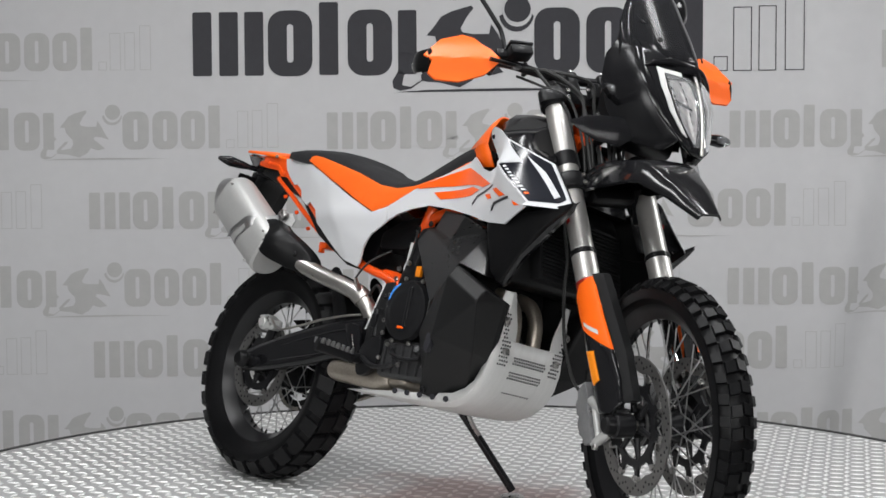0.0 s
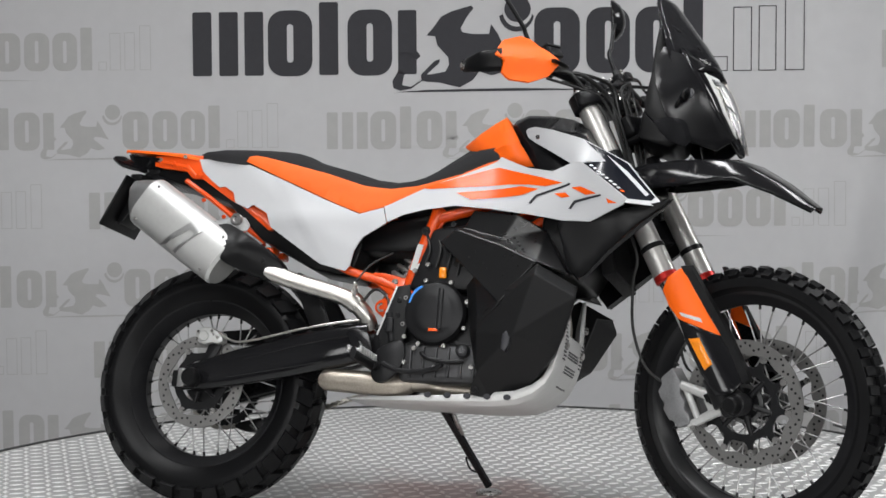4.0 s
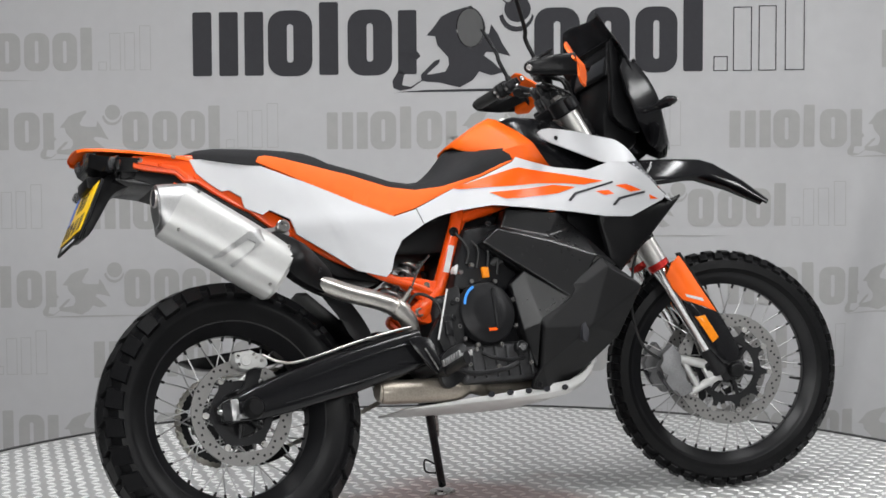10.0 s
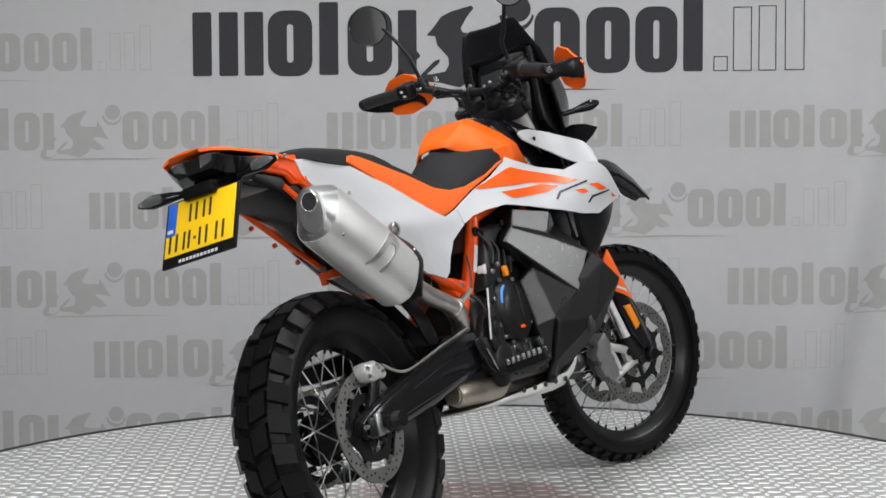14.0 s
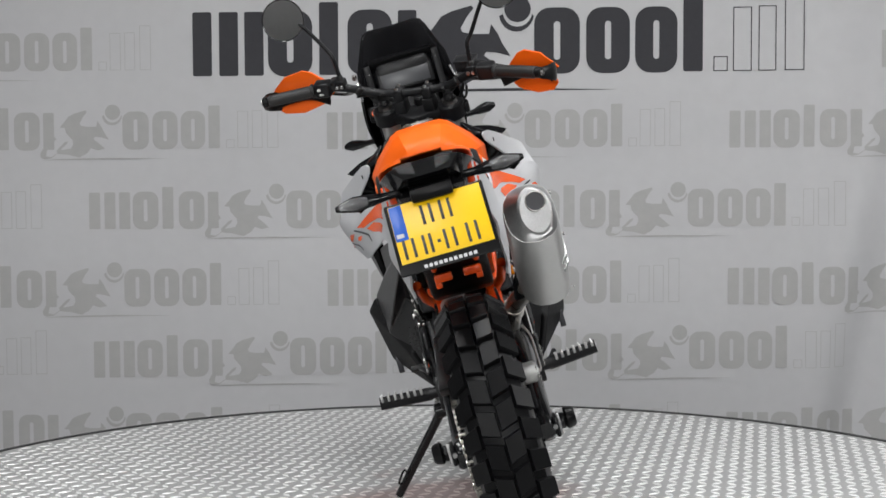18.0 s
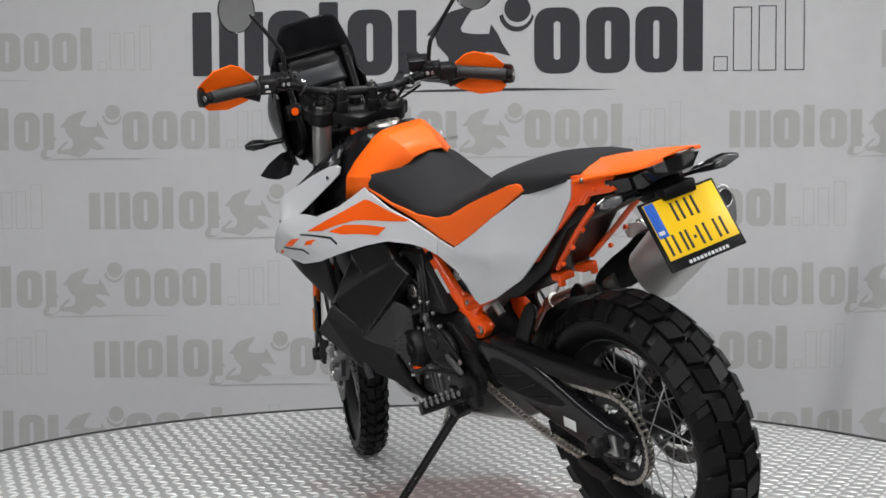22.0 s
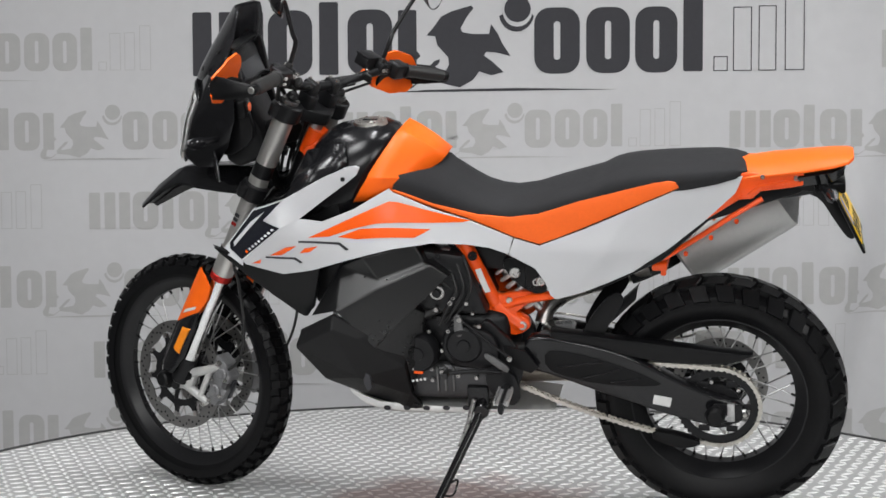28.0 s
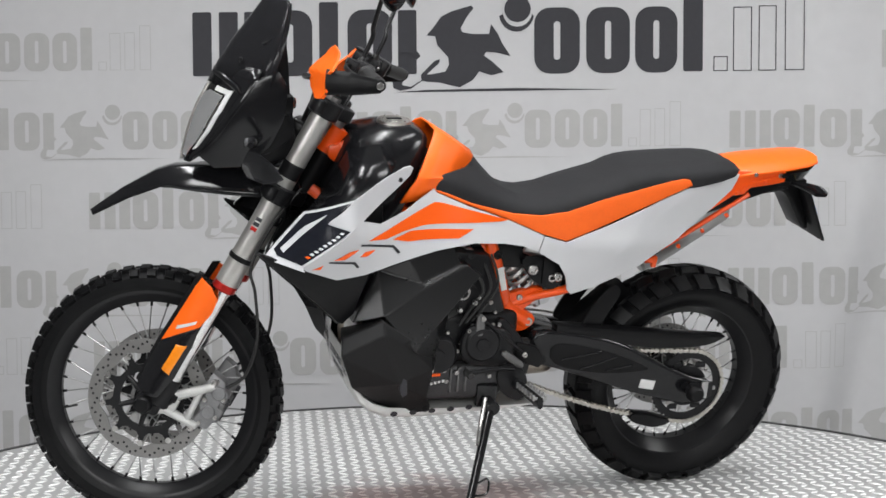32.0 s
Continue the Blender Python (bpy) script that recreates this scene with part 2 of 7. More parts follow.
def blend(ctrl, stiff=2e-5, soft_=0):
    """A smooth height y over (x, z), bent like a thin plate through a few (x, z, y) control points."""
    C = np.array(ctrl, float)
    n = len(C)
    cx, cz = C[:, 0].mean(), C[:, 1].mean()

    def phi(r2):
        return 0.5 * r2 * np.log(r2 + 1e-9)
    d2 = (C[:, None, 0] - C[None, :, 0]) ** 2 + (C[:, None, 1] - C[None, :, 1]) ** 2
    A = np.zeros((n + 3, n + 3))
    A[:n, :n] = phi(d2) + stiff * np.eye(n)
    A[:n, n], A[:n, n + 1], A[:n, n + 2] = 1, C[:, 0] - cx, C[:, 1] - cz
    A[n:, :n] = A[:n, n:].T
    w = np.linalg.lstsq(A, np.append(C[:, 2], [0, 0, 0]), rcond=1e-10)[0]

    def f(x, z):
        r2 = (C[:, 0] - x) ** 2 + (C[:, 1] - z) ** 2
        return float(phi(r2) @ w[:n] + w[n] + w[n + 1] * (x - cx) + w[n + 2] * (z - cz))
    return f


def curved(pts, n=4, closed=True):
    """Round an outline of (x, z): points with a third value stay sharp corners."""
    out, c = [], len(pts)
    for i in range(c):
        a, b, d, e = pts[(i - 1) % c], pts[i], pts[(i + 1) % c], pts[(i + 2) % c]
        P0 = Vector(b[:2]) if len(b) > 2 else Vector(a[:2])
        P1, P2 = Vector(b[:2]), Vector(d[:2])
        P3 = Vector(d[:2]) if len(d) > 2 else Vector(e[:2])
        if len(b) > 2 and len(d) > 2:
            out.append(tuple(P1))
            continue
        for k in range(n):
            t = k / n
            v = 0.5 * (2 * P1 + (P2 - P0) * t + (2 * P0 - 5 * P1 + 4 * P2 - P3) * t * t + (3 * P1 - P0 - 3 * P2 + P3) * t ** 3)
            out.append((v.x, v.y))
    return out


def tiled(outline, step, hole=None):
    """A flat polygon of (x, z) in the plane y = 0, filled with even triangles."""
    pts, edges = [], []
    loops = [outline] + ([hole] if hole else [])
    for loop in loops:
        st = len(pts)
        for i, p in enumerate(loop):
            q = loop[(i + 1) % len(loop)]
            n = max(1, round(math.dist(p, q) / step))
            pts += [Vector((p[0] + (q[0] - p[0]) * k / n, p[1] + (q[1] - p[1]) * k / n)) for k in range(n)]
        edges += [(k, k + 1 if k + 1 < len(pts) else st) for k in range(st, len(pts))]
    rim = len(pts)

    def inside(x, z, loop):
        c = False
        for (x0, z0), (x1, z1) in zip(loop, loop[1:] + loop[:1]):
            if (z0 > z) != (z1 > z) and x < (x1 - x0) * (z - z0) / (z1 - z0) + x0:
                c = not c
        return c
    xs, zs = [p[0] for p in outline], [p[1] for p in outline]
    row, z = 0, min(zs) + step * 0.5
    R = np.array([tuple(p) for p in pts])
    while z < max(zs):
        x = min(xs) + step * (0.5 if row % 2 else 0.0)
        while x < max(xs):
            if inside(x, z, outline) and not (hole and inside(x, z, hole)) and ((R - (x, z)) ** 2).sum(1).min() > (step * 0.55) ** 2:
                pts.append(Vector((x, z)))
            x += step
        z += step * 0.87
        row += 1
    V, _, F = delaunay_2d_cdt(pts, edges, [], 1, 1e-6)[:3]
    bm = bmesh.new()
    vs = [bm.verts.new((v.x, 0, v.y)) for v in V]
    for f in F:
        c = [sum(V[k][a] for k in f) / len(f) for a in (0, 1)]
        if inside(c[0], c[1], outline) and not (hole and inside(c[0], c[1], hole)):
            bm.faces.new([vs[k] for k in f])
    for v in [v for v in bm.verts if not v.link_faces]:
        bm.verts.remove(v)
    return bm


def shell(outline, yfun, thick=0.004, step=0.03, side=1, bev=0.0012, lift=0.0):
    """A moulded panel: an outline of (x, z) laid on the surface y = yfun(x, z), with thickness inwards; side -1 mirrors it to the right."""
    bm = tiled(outline, step)
    for v in bm.verts:
        v.co.y = yfun(v.co.x, v.co.z) + lift
    top = bm.faces[:]
    bmesh.ops.recalc_face_normals(bm, faces=top)
    if sum(fc.normal.y * fc.calc_area() for fc in top) < 0:
        bmesh.ops.reverse_faces(bm, faces=top)
    if thick:
        edge = [e for e in bm.edges if e.is_boundary]
        r = bmesh.ops.extrude_edge_only(bm, edges=edge)
        vv = [v for v in r["geom"] if isinstance(v, bmesh.types.BMVert)]
        for v in vv:
            v.co.y -= thick
        dup = bmesh.ops.duplicate(bm, geom=top)
        back = [g for g in dup["geom"] if isinstance(g, bmesh.types.BMFace)]
        for v in {v for fc in back for v in fc.verts}:
            v.co.y -= thick
        bmesh.ops.remove_doubles(bm, verts=bm.verts[:], dist=1e-5)
        if bev:
            es = [e for e in bm.edges if len(e.link_faces) == 2 and e.calc_face_angle(0) > radians(50)]
            bmesh.ops.bevel(bm, geom=es, offset=bev, segments=2, affect="EDGES", profile=0.5, clamp_overlap=True)
    if side < 0:
        for v in bm.verts:
            v.co.y *= -1
        bmesh.ops.reverse_faces(bm, faces=bm.faces[:])
    return bm


def bolt(parent, p, d, r=0.008, h=0.006, material="bolt", name="bolt", m=None):
    """A round bolt head with a socket, at p, facing d."""
    mm, _ = align(p, Vector(p) + Vector(d))
    bm = lathe([(0, h * 0.55), (r * 0.45, h * 0.5), (r * 0.5, h), (r * 0.85, h), (r, h * 0.75), (r, 0), (0, 0)], 12)
    bm.transform(mm)
    return part(name, bm, material, parent, m=m)


# ---- the setting ----
WALL_Y = 2.2
PX = 0.002362


def fold(x, z):
    """How far the hanging cloth swings out of its plane."""
    w = 0.010 * math.sin(1.7 * x + 0.4) * (0.4 + 0.3 * z)
    for c, amp, wid, sl in ((1.62, 0.050, 0.13, 0.20), (1.86, -0.042, 0.10, 0.24), (1.36, 0.018, 0.10, 0.14), (-1.75, 0.006, 0.2, 0.05), (2.15, 0.03, 0.12, 0.1)):
        w += amp * math.exp(-(((x - c - sl * (z - 0.6)) / wid) ** 2))
    return w


def cloth_point(x, z, lift=0.0):
    return (x, WALL_Y - fold(x, z) - lift, z)


def build_backdrop():
    xs = np.linspace(-3.2, 3.2, 161)
    zs = np.linspace(-0.35, 2.9, 60)
    bm = bmesh.new()
    g = [[bm.verts.new(cloth_point(x, z)) for x in xs] for z in zs]
    for A, B_ in zip(g, g[1:]):
        for k in range(len(xs) - 1):
            bm.faces.new((A[k], A[k + 1], B_[k + 1], B_[k]))
    ob = part("backdrop", bm, "cloth", kind="structure")
    tagged(ob, label="pale grey hanging cloth printed with repeated marks", category="backdrop")
    s = ob.modifiers.new("thickness", "SOLIDIFY")
    s.thickness, s.offset = 0.003, (-1.0 if ob.data.polygons[0].normal.y < 0 else 1.0)
    return ob


def flat_print(name, polys, material, parent, label=""):
    """Printed shapes that follow the cloth: polys are outlines of (x, z)."""
    bm = bmesh.new()
    for poly in polys:
        hole = None
        if isinstance(poly, tuple):
            poly, hole = poly
        tmp = tiled(poly, 0.04, hole)
        for v in tmp.verts:
            v.co = cloth_point(v.co.x, v.co.z, 0.0022)
        join(bm, tmp)
    return part(name, bm, material, parent, label)


def rounded(x0, z0, x1, z1, r, n=5):
    out = []
    for cx, cz, a0 in ((x1 - r, z1 - r, 0), (x0 + r, z1 - r, 90), (x0 + r, z0 + r, 180), (x1 - r, z0 + r, 270)):
        for k in range(n + 1):
            a = radians(a0 + 90 * k / n)
            out.append((cx + r * math.cos(a), cz + r * math.sin(a)))
    return out


def mark(parent, x, z, s, material, slope):
    """One printed mark as plain bars, a plain swoosh and a ball. x, z: its lower start; s: metres per unit; 624 units long."""
    def T(poly):
        return [(x + px * s, z + (pz + slope * px) * s) for px, pz in poly]
    H = 65
    bars = []

    def stroke(a, b, lo=0, hi=H, r=2):
        bars.append(T(rounded(a, lo, b, hi, min(r, (b - a) / 2 - 0.01))))
    for a in (0, 27, 53):
        stroke(a, a + 19.5)
    for a, b in ((77, 122.5), (158.5, 204), (349, 395.5), (402, 446.5), (452, 495)):
        c, g = (a + b) / 2, (b - a) * 0.072
        hi_, lo_ = H + 1, -1
        out = rounded(a, lo_, b, hi_, 16, 6)
        slot = rounded(c - g, 13, c + g, H - 13, g * 0.98, 4)
        bars.append((T(out), T(slot)))
    stroke(129.5, 149, 0, 74, 2)
    stroke(210, 229, 0, H, 2)
    stroke(501, 521, 0, 75, 2)
    flat_print("printed_bars", bars, material, parent)
    # the swoosh: a plain leaping shape with a looped tail, and the ball above it
    sw = [(239, 39), (247, 48), (254, 58), (264, 63), (285, 69), (287, 66), (280, 57), (274, 46), (276, 42), (286, 40), (303, 40), (305, 50), (312, 40), (316, 31), (325, 17), (311, 21), (300, 22), (298, 18), (306, 12), (318, 1), (305, -2), (293, 2), (286, -7), (273, -14), (264, -12), (253, -9), (240, -8), (234, -7), (236, -1), (246, 0), (258, 2), (262, 9), (261, 17), (250, 29), (248, 38)]
    tail = [(213, 22), (212, 6), (208, 0), (204, -7), (205, -14), (212, -17), (223, -15), (234, -7), (241, 1), (252, 11), (253, 15), (247, 13), (233, -1), (234, -6), (223, -13), (214, -11), (216, -1), (224, 10), (233, 18), (230, 23)]
    flat_print("printed_swoosh", [T(sw), T(tail)], material, parent)
    ball = [(332 + 13.5 * math.cos(a), 65 + 13.5 * math.sin(a)) for a in np.linspace(0, 6.283, 25)[:-1]]
    arc = [(331 + 18 * math.cos(a), 61 + 19 * math.sin(a)) for a in np.linspace(3.3, 6.1, 13)] + [(332 + 15 * math.cos(a), 62.5 + 15.5 * math.sin(a)) for a in np.linspace(6.1, 3.3, 13)]
    flat_print("printed_ball", [T(ball), T(arc)], material, parent)
    flat_print("printed_line", [T([(205, -18.5), (435, -17.6), (330, -15.2), (240, -16.2)])], material, parent)
    # thin outlined bars at the end
    e = 0.9
    lines = []
    for x0, x1, z1 in ((532, 546.5, 15), (552, 571, 65), (578, 596, 66), (604.5, 624, 78)):
        for a, b, c, d in ((x0, 0, x0 + e, z1), (x1 - e, 0, x1, z1), (x0, 0, x1, e), (x0, z1 - e, x1, z1)):
            lines.append(T([(a, b), (c, b), (c, d), (a, d)]))
    flat_print("printed_outline", lines, material, parent)


def build_marks(cloth):
    def X(px):
        return (px - 784) * PX - 0.044
    def Z(z26):
        return 0.966 + (z26 - 0.966) * 0.941
    mark(cloth, X(345), Z(1.328), PX * 1.722, "print_dark", 0.0055)
    for px in (-130, 580, 1290):
        mark(cloth, X(px), Z(1.003), PX, "print_pale", 0.006)
        mark(cloth, X(px - 1), Z(0.302 + 0.004 * (px > 0)), PX, "print_pale", 0.008)
        mark(cloth, X(px - 2), Z(-0.345 + 0.006 * (px > 0)), PX, "print_pale", 0.008)
    for px in (-549, 158, 868):
        mark(cloth, X(px), Z(0.653), PX, "print_pale", 0.003)
        mark(cloth, X(px + 4), Z(-0.012 + 0.02 * (px > 300)), PX, "print_pale", 0.012)
    for px in (-353, 1552):
        mark(cloth, X(px), Z(1.352), PX, "print_pale", 0.003)


def build_room():
    Zf = -0.35
    def wallbox(name, c, s, material, label):
        return tagged(part(name, box(c, s, 0.0), material, kind="structure"), label=label, category=name.split("_")[0])
    wallbox("floor", (0, -1.6, Zf - 0.06), (9.0, 9.2, 0.12), "floor", "grey screed floor below the platform")
    wallbox("ceiling", (0, -1.6, CEIL + 0.06), (9.0, 9.2, 0.12), "wall", "grey painted ceiling over the platform")
    wallbox("wall_north", (0, 3.06, 1.6), (9.0, 0.12, 4.1), "wall", "grey painted wall behind the cloth")
    wallbox("wall_south", (0, -6.26, 1.6), (9.0, 0.12, 4.1), "wall_bounce", "wall behind the tripod, paled to brighten mirror reflections")
    wallbox("wall_west", (-4.56, -1.6, 1.6), (0.12, 9.44, 4.1), "wall", "grey painted side wall")
    wallbox("wall_east", (4.56, -1.6, 1.6), (0.12, 9.44, 4.1), "wall", "grey painted side wall")
    # the three upright panels are added fill; no known lamp stands there
    for x, y, z, sx, sy, w, tilt, turn in LAMPS:
        root = new("panel_light")
        root.matrix_basis = pose(x, y, z, tilt, 0, turn)
        tagged(root, label="flat white panel lamp; three upright ones are added fill", category="ceiling light", group="ceiling lights")
        part("housing", box((0, 0, -0.035), (sx + 0.06, sy + 0.06, 0.07), 0.006), "wall", root)
        if z < CEIL:
            part("hanger", cyl((0, 0, 0), tuple((pose(0, 0, 0, tilt, 0, turn).inverted() @ Vector((0, 0, CEIL - z)))), 0.012, seg=10), "edge", root)
        part("diffuser", box((0, 0, -0.074), (sx, sy, 0.008), 0.002), "lampglow", root)


R_DISC = 1.727


def build_platform():
    root = new("turntable")
    tagged(root, label="round raised turning platform clad in aluminium tread plate", category="turntable")
    part("deck", lathe([(0, -0.30), (R_DISC - 0.12, -0.30), (R_DISC - 0.10, -0.02), (R_DISC - 0.012, -0.02), (R_DISC - 0.012, 0), (0, 0)], 160), "tread", root)
    part("rim_band", lathe([(R_DISC - 0.012, -0.05), (R_DISC, -0.05), (R_DISC + 0.002, 0.003), (R_DISC - 0.001, 0.005), (R_DISC - 0.013, 0.004)], 160), "edge", root, "dark grey metal edge band")
    part("skirt", lathe([(R_DISC - 0.13, -0.35), (R_DISC - 0.13, -0.29)], 96), "edge", root)
    # raised lozenges, turned by ninety degrees from one to the next
    P = 0.0430
    n = int(R_DISC / P) + 1
    V, F = [], []
    shape = []
    for u, w, h in ((0.0212, 0.0, 0.0), (0.0, 0.0088, 0.0), (-0.0212, 0.0, 0.0), (0.0, -0.0088, 0.0), (0.0150, 0.0, 0.0022), (0.0, 0.0060, 0.0022), (-0.0150, 0.0, 0.0022), (0.0, -0.0060, 0.0022)):
        shape.append((u, w, h))
    faces = ((4, 5, 6, 7), (0, 1, 5, 4), (1, 2, 6, 5), (2, 3, 7, 6), (3, 0, 4, 7))
    for i in range(-n, n + 1):
        for j in range(-n, n + 1):
            x, y = i * P, j * P
            if x * x + y * y > (R_DISC - 0.035) ** 2:
                continue
            a = radians(45 if (i + j) % 2 else -45)
            c, s = math.cos(a), math.sin(a)
            b = len(V)
            V += [(x + c * u - s * w, y + s * u + c * w, h + 0.0002) for u, w, h in shape]
            F += [tuple(b + q for q in f) for f in faces]
    me = bpy.data.meshes.new("tread_relief")
    me.from_pydata(V, [], F)
    me.materials.append(M["tread_bar"])
    ob = new("tread_relief", me)
    ob.parent = root
    tagged(ob, label="raised bright lozenges of the tread plate", kind="stuff")
    return root


backdrop = build_backdrop()
build_marks(backdrop)
build_room()
turntable = build_platform()


# ---- the motorcycle: x forwards, y to its left, z up in its own plane, rear axle at x = 0 ----
motorcycle = new("motorcycle")
motorcycle.matrix_basis = LEAN
tagged(motorcycle, label="white, orange and black adventure motorcycle leaning on its side stand", category="motorcycle")
bike = motorcycle
AX_R = Vector((0.0, 0.0, 0.335))
RAKE = radians(27.0)
FORK = Matrix.Translation((1.632, 0, 0)) @ Matrix(((math.cos(RAKE), 0, -math.sin(RAKE), 0), (0, 1, 0, 0), (math.sin(RAKE), 0, math.cos(RAKE), 0), (0, 0, 0, 1)))
# steering frame: x ahead of the steering axis, z along it; the bars are turned to the right
STEER = FORK @ Matrix.Rotation(radians(-23.0), 4, "Z")
WHEEL_F = STEER @ Matrix.Translation((0.0645, 0, 0.362))
ROLL_Y = Matrix.Rotation(radians(90), 4, "X")


def mirror_y(bm):
    for v in bm.verts:
        v.co.y *= -1
    bmesh.ops.reverse_faces(bm, faces=bm.faces[:])
    return bm


# -- wheels --
def tyre_profile(R, w, bead):
    return [(bead, -w * 0.70), (bead + 0.012, -w * 0.80), (bead + 0.035, -w * 0.97), (R - 0.042, -w), (R - 0.022, -w * 0.90), (R - 0.008, -w * 0.62), (R, -w * 0.25),
            (R, w * 0.25), (R - 0.008, w * 0.62), (R - 0.022, w * 0.90), (R - 0.042, w), (bead + 0.035, w * 0.97), (bead + 0.012, w * 0.80), (bead, w * 0.70)]


def along_profile(prof, s):
    """Point and outward direction at arc length s from the crown of a tyre's profile."""
    crown = [p for p in prof if p[0] > prof[3][0] - 0.02]
    P = [Vector(p) for p in crown]
    L = [0]
    for a, b in zip(P, P[1:]):
        L.append(L[-1] + (b - a).length)
    q = max(0, min(L[-1], L[-1] / 2 + s))
    for k in range(len(P) - 1):
        if q <= L[k + 1] + 1e-9:
            t = (q - L[k]) / (L[k + 1] - L[k])
            d = (P[k + 1] - P[k]).normalized()
            n0 = Vector((d.y, -d.x))
            return P[k].lerp(P[k + 1], t), n0
    return P[-1], Vector((0, 1))


def tread_block(prof, rows, s0, ln, wd, skew, h):
    """One raised rubber block of a tyre, at angle 0."""
    bm = bmesh.new()
    half = ln / rows * math.pi
    verts = []
    for lvl, shrink in ((-0.004, 1.06), (h * 0.8, 0.97), (h, 0.90)):
        ring = []
        for du, dv in ((-1, -1), (0, -1), (1, -1), (1, 1), (0, 1), (-1, 1)):
            p, n = along_profile(prof, s0 + dv * wd / 2 * shrink)
            a = du * half * shrink + skew * dv * half
            q = lvl if n.x >= 0 else -lvl
            r, y = p.x + n.x * q, p.y + n.y * q
            ring.append(bm.verts.new((r * math.cos(a), y, r * math.sin(a))))
        verts.append(ring)
    for A, B_ in zip(verts, verts[1:]):
        for k in range(6):
            bm.faces.new((A[k], A[(k + 1) % 6], B_[(k + 1) % 6], B_[k]))
    bm.faces.new(verts[-1])
    return bm


def build_wheel(name, m, R, w, bead, rows, pattern, knob, n_spokes, hub_r, hub_w, flange):
    prof = tyre_profile(R - knob, w, bead)
    rw = w * 0.70
    rim = lathe([(bead + 0.010, -rw), (bead + 0.013, -rw + 0.004), (bead + 0.002, -rw + 0.008), (bead - 0.016, -rw * 0.55), (bead - 0.026, -rw * 0.30), (bead - 0.027, rw * 0.30), (bead - 0.016, rw * 0.55), (bead + 0.002, rw - 0.008), (bead + 0.013, rw - 0.004), (bead + 0.010, rw), (bead - 0.004, rw - 0.001), (bead - 0.012, rw * 0.8), (bead - 0.030, rw * 0.42), (bead - 0.034, rw * 0.3), (bead - 0.034, -rw * 0.3), (bead - 0.030, -rw * 0.42), (bead - 0.012, -rw * 0.8), (bead - 0.004, -rw + 0.001), (bead + 0.010, -rw)], 96)
    rim.transform(ROLL_Y)
    wheel = part(name, rim, "rimblack", bike, "wire-spoked wheel with black rim and knobbly tyre", m)
    t = lathe(prof, 96)
    t.transform(ROLL_Y)
    part("tyre", t, "tyre", wheel, "black knobbly off-road tyre")
    for off, s0, ln, wd, skew in pattern:
        blk = None
        for i in range(rows):
            m_ = Matrix.Rotation(-(i + off) / rows * 2 * math.pi, 4, "Y")
            if blk is None:
                blk = part("tread_block", tread_block(prof, rows, s0, ln, wd, skew, knob), "tyre", wheel, "", m_, 20)
            else:
                again(blk, m_)
    hub = lathe([(0, -hub_w - 0.012), (0.017, -hub_w - 0.012), (0.020, -hub_w), (hub_r, -hub_w), (hub_r + 0.004, -hub_w + 0.008), (hub_r - 0.006, -hub_w + 0.012), (hub_r * 0.62, -hub_w * 0.35), (hub_r * 0.62, hub_w * 0.35), (hub_r - 0.006, hub_w - 0.012), (hub_r + 0.004, hub_w - 0.008), (hub_r, hub_w), (0.020, hub_w), (0.017, hub_w + 0.012), (0, hub_w + 0.012)], 36)
    hub.transform(ROLL_Y)
    part("hub", hub, "engine", wheel)
    first = {}
    nip = {}
    for k in range(n_spokes):
        s = 1 if k % 2 else -1
        lean = 1 if (k // 2) % 2 else -1
        a = 2 * math.pi * k / n_spokes
        key = (s, lean)
        rb = bead - 0.030
        if key not in first:
            h0 = Vector((hub_r * math.cos(-lean * 0.95), s * flange, hub_r * math.sin(-lean * 0.95)))
            p1 = Vector((rb, -s * rw * 0.12, 0))
            first[key] = (part("spoke", cyl(h0, p1, 0.0019, seg=6), "spoke", wheel, "thin bright steel spoke", Matrix.Rotation(-a, 4, "Y")), h0, p1)
        else:
            again(first[key][0], Matrix.Rotation(-a, 4, "Y"))
        _, h0, p1 = first[key]
        d = (h0 - p1).normalized()
        rot = Matrix.Rotation(-a, 4, "Y")
        if key in nip:
            again(nip[key], rot)
        else:
            nip[key] = part("spoke_nipple", cyl(p1 - d * 0.004, p1 + d * 0.016, 0.0042, 0.0034, 7), "rimblack", wheel, "", rot)
    return wheel


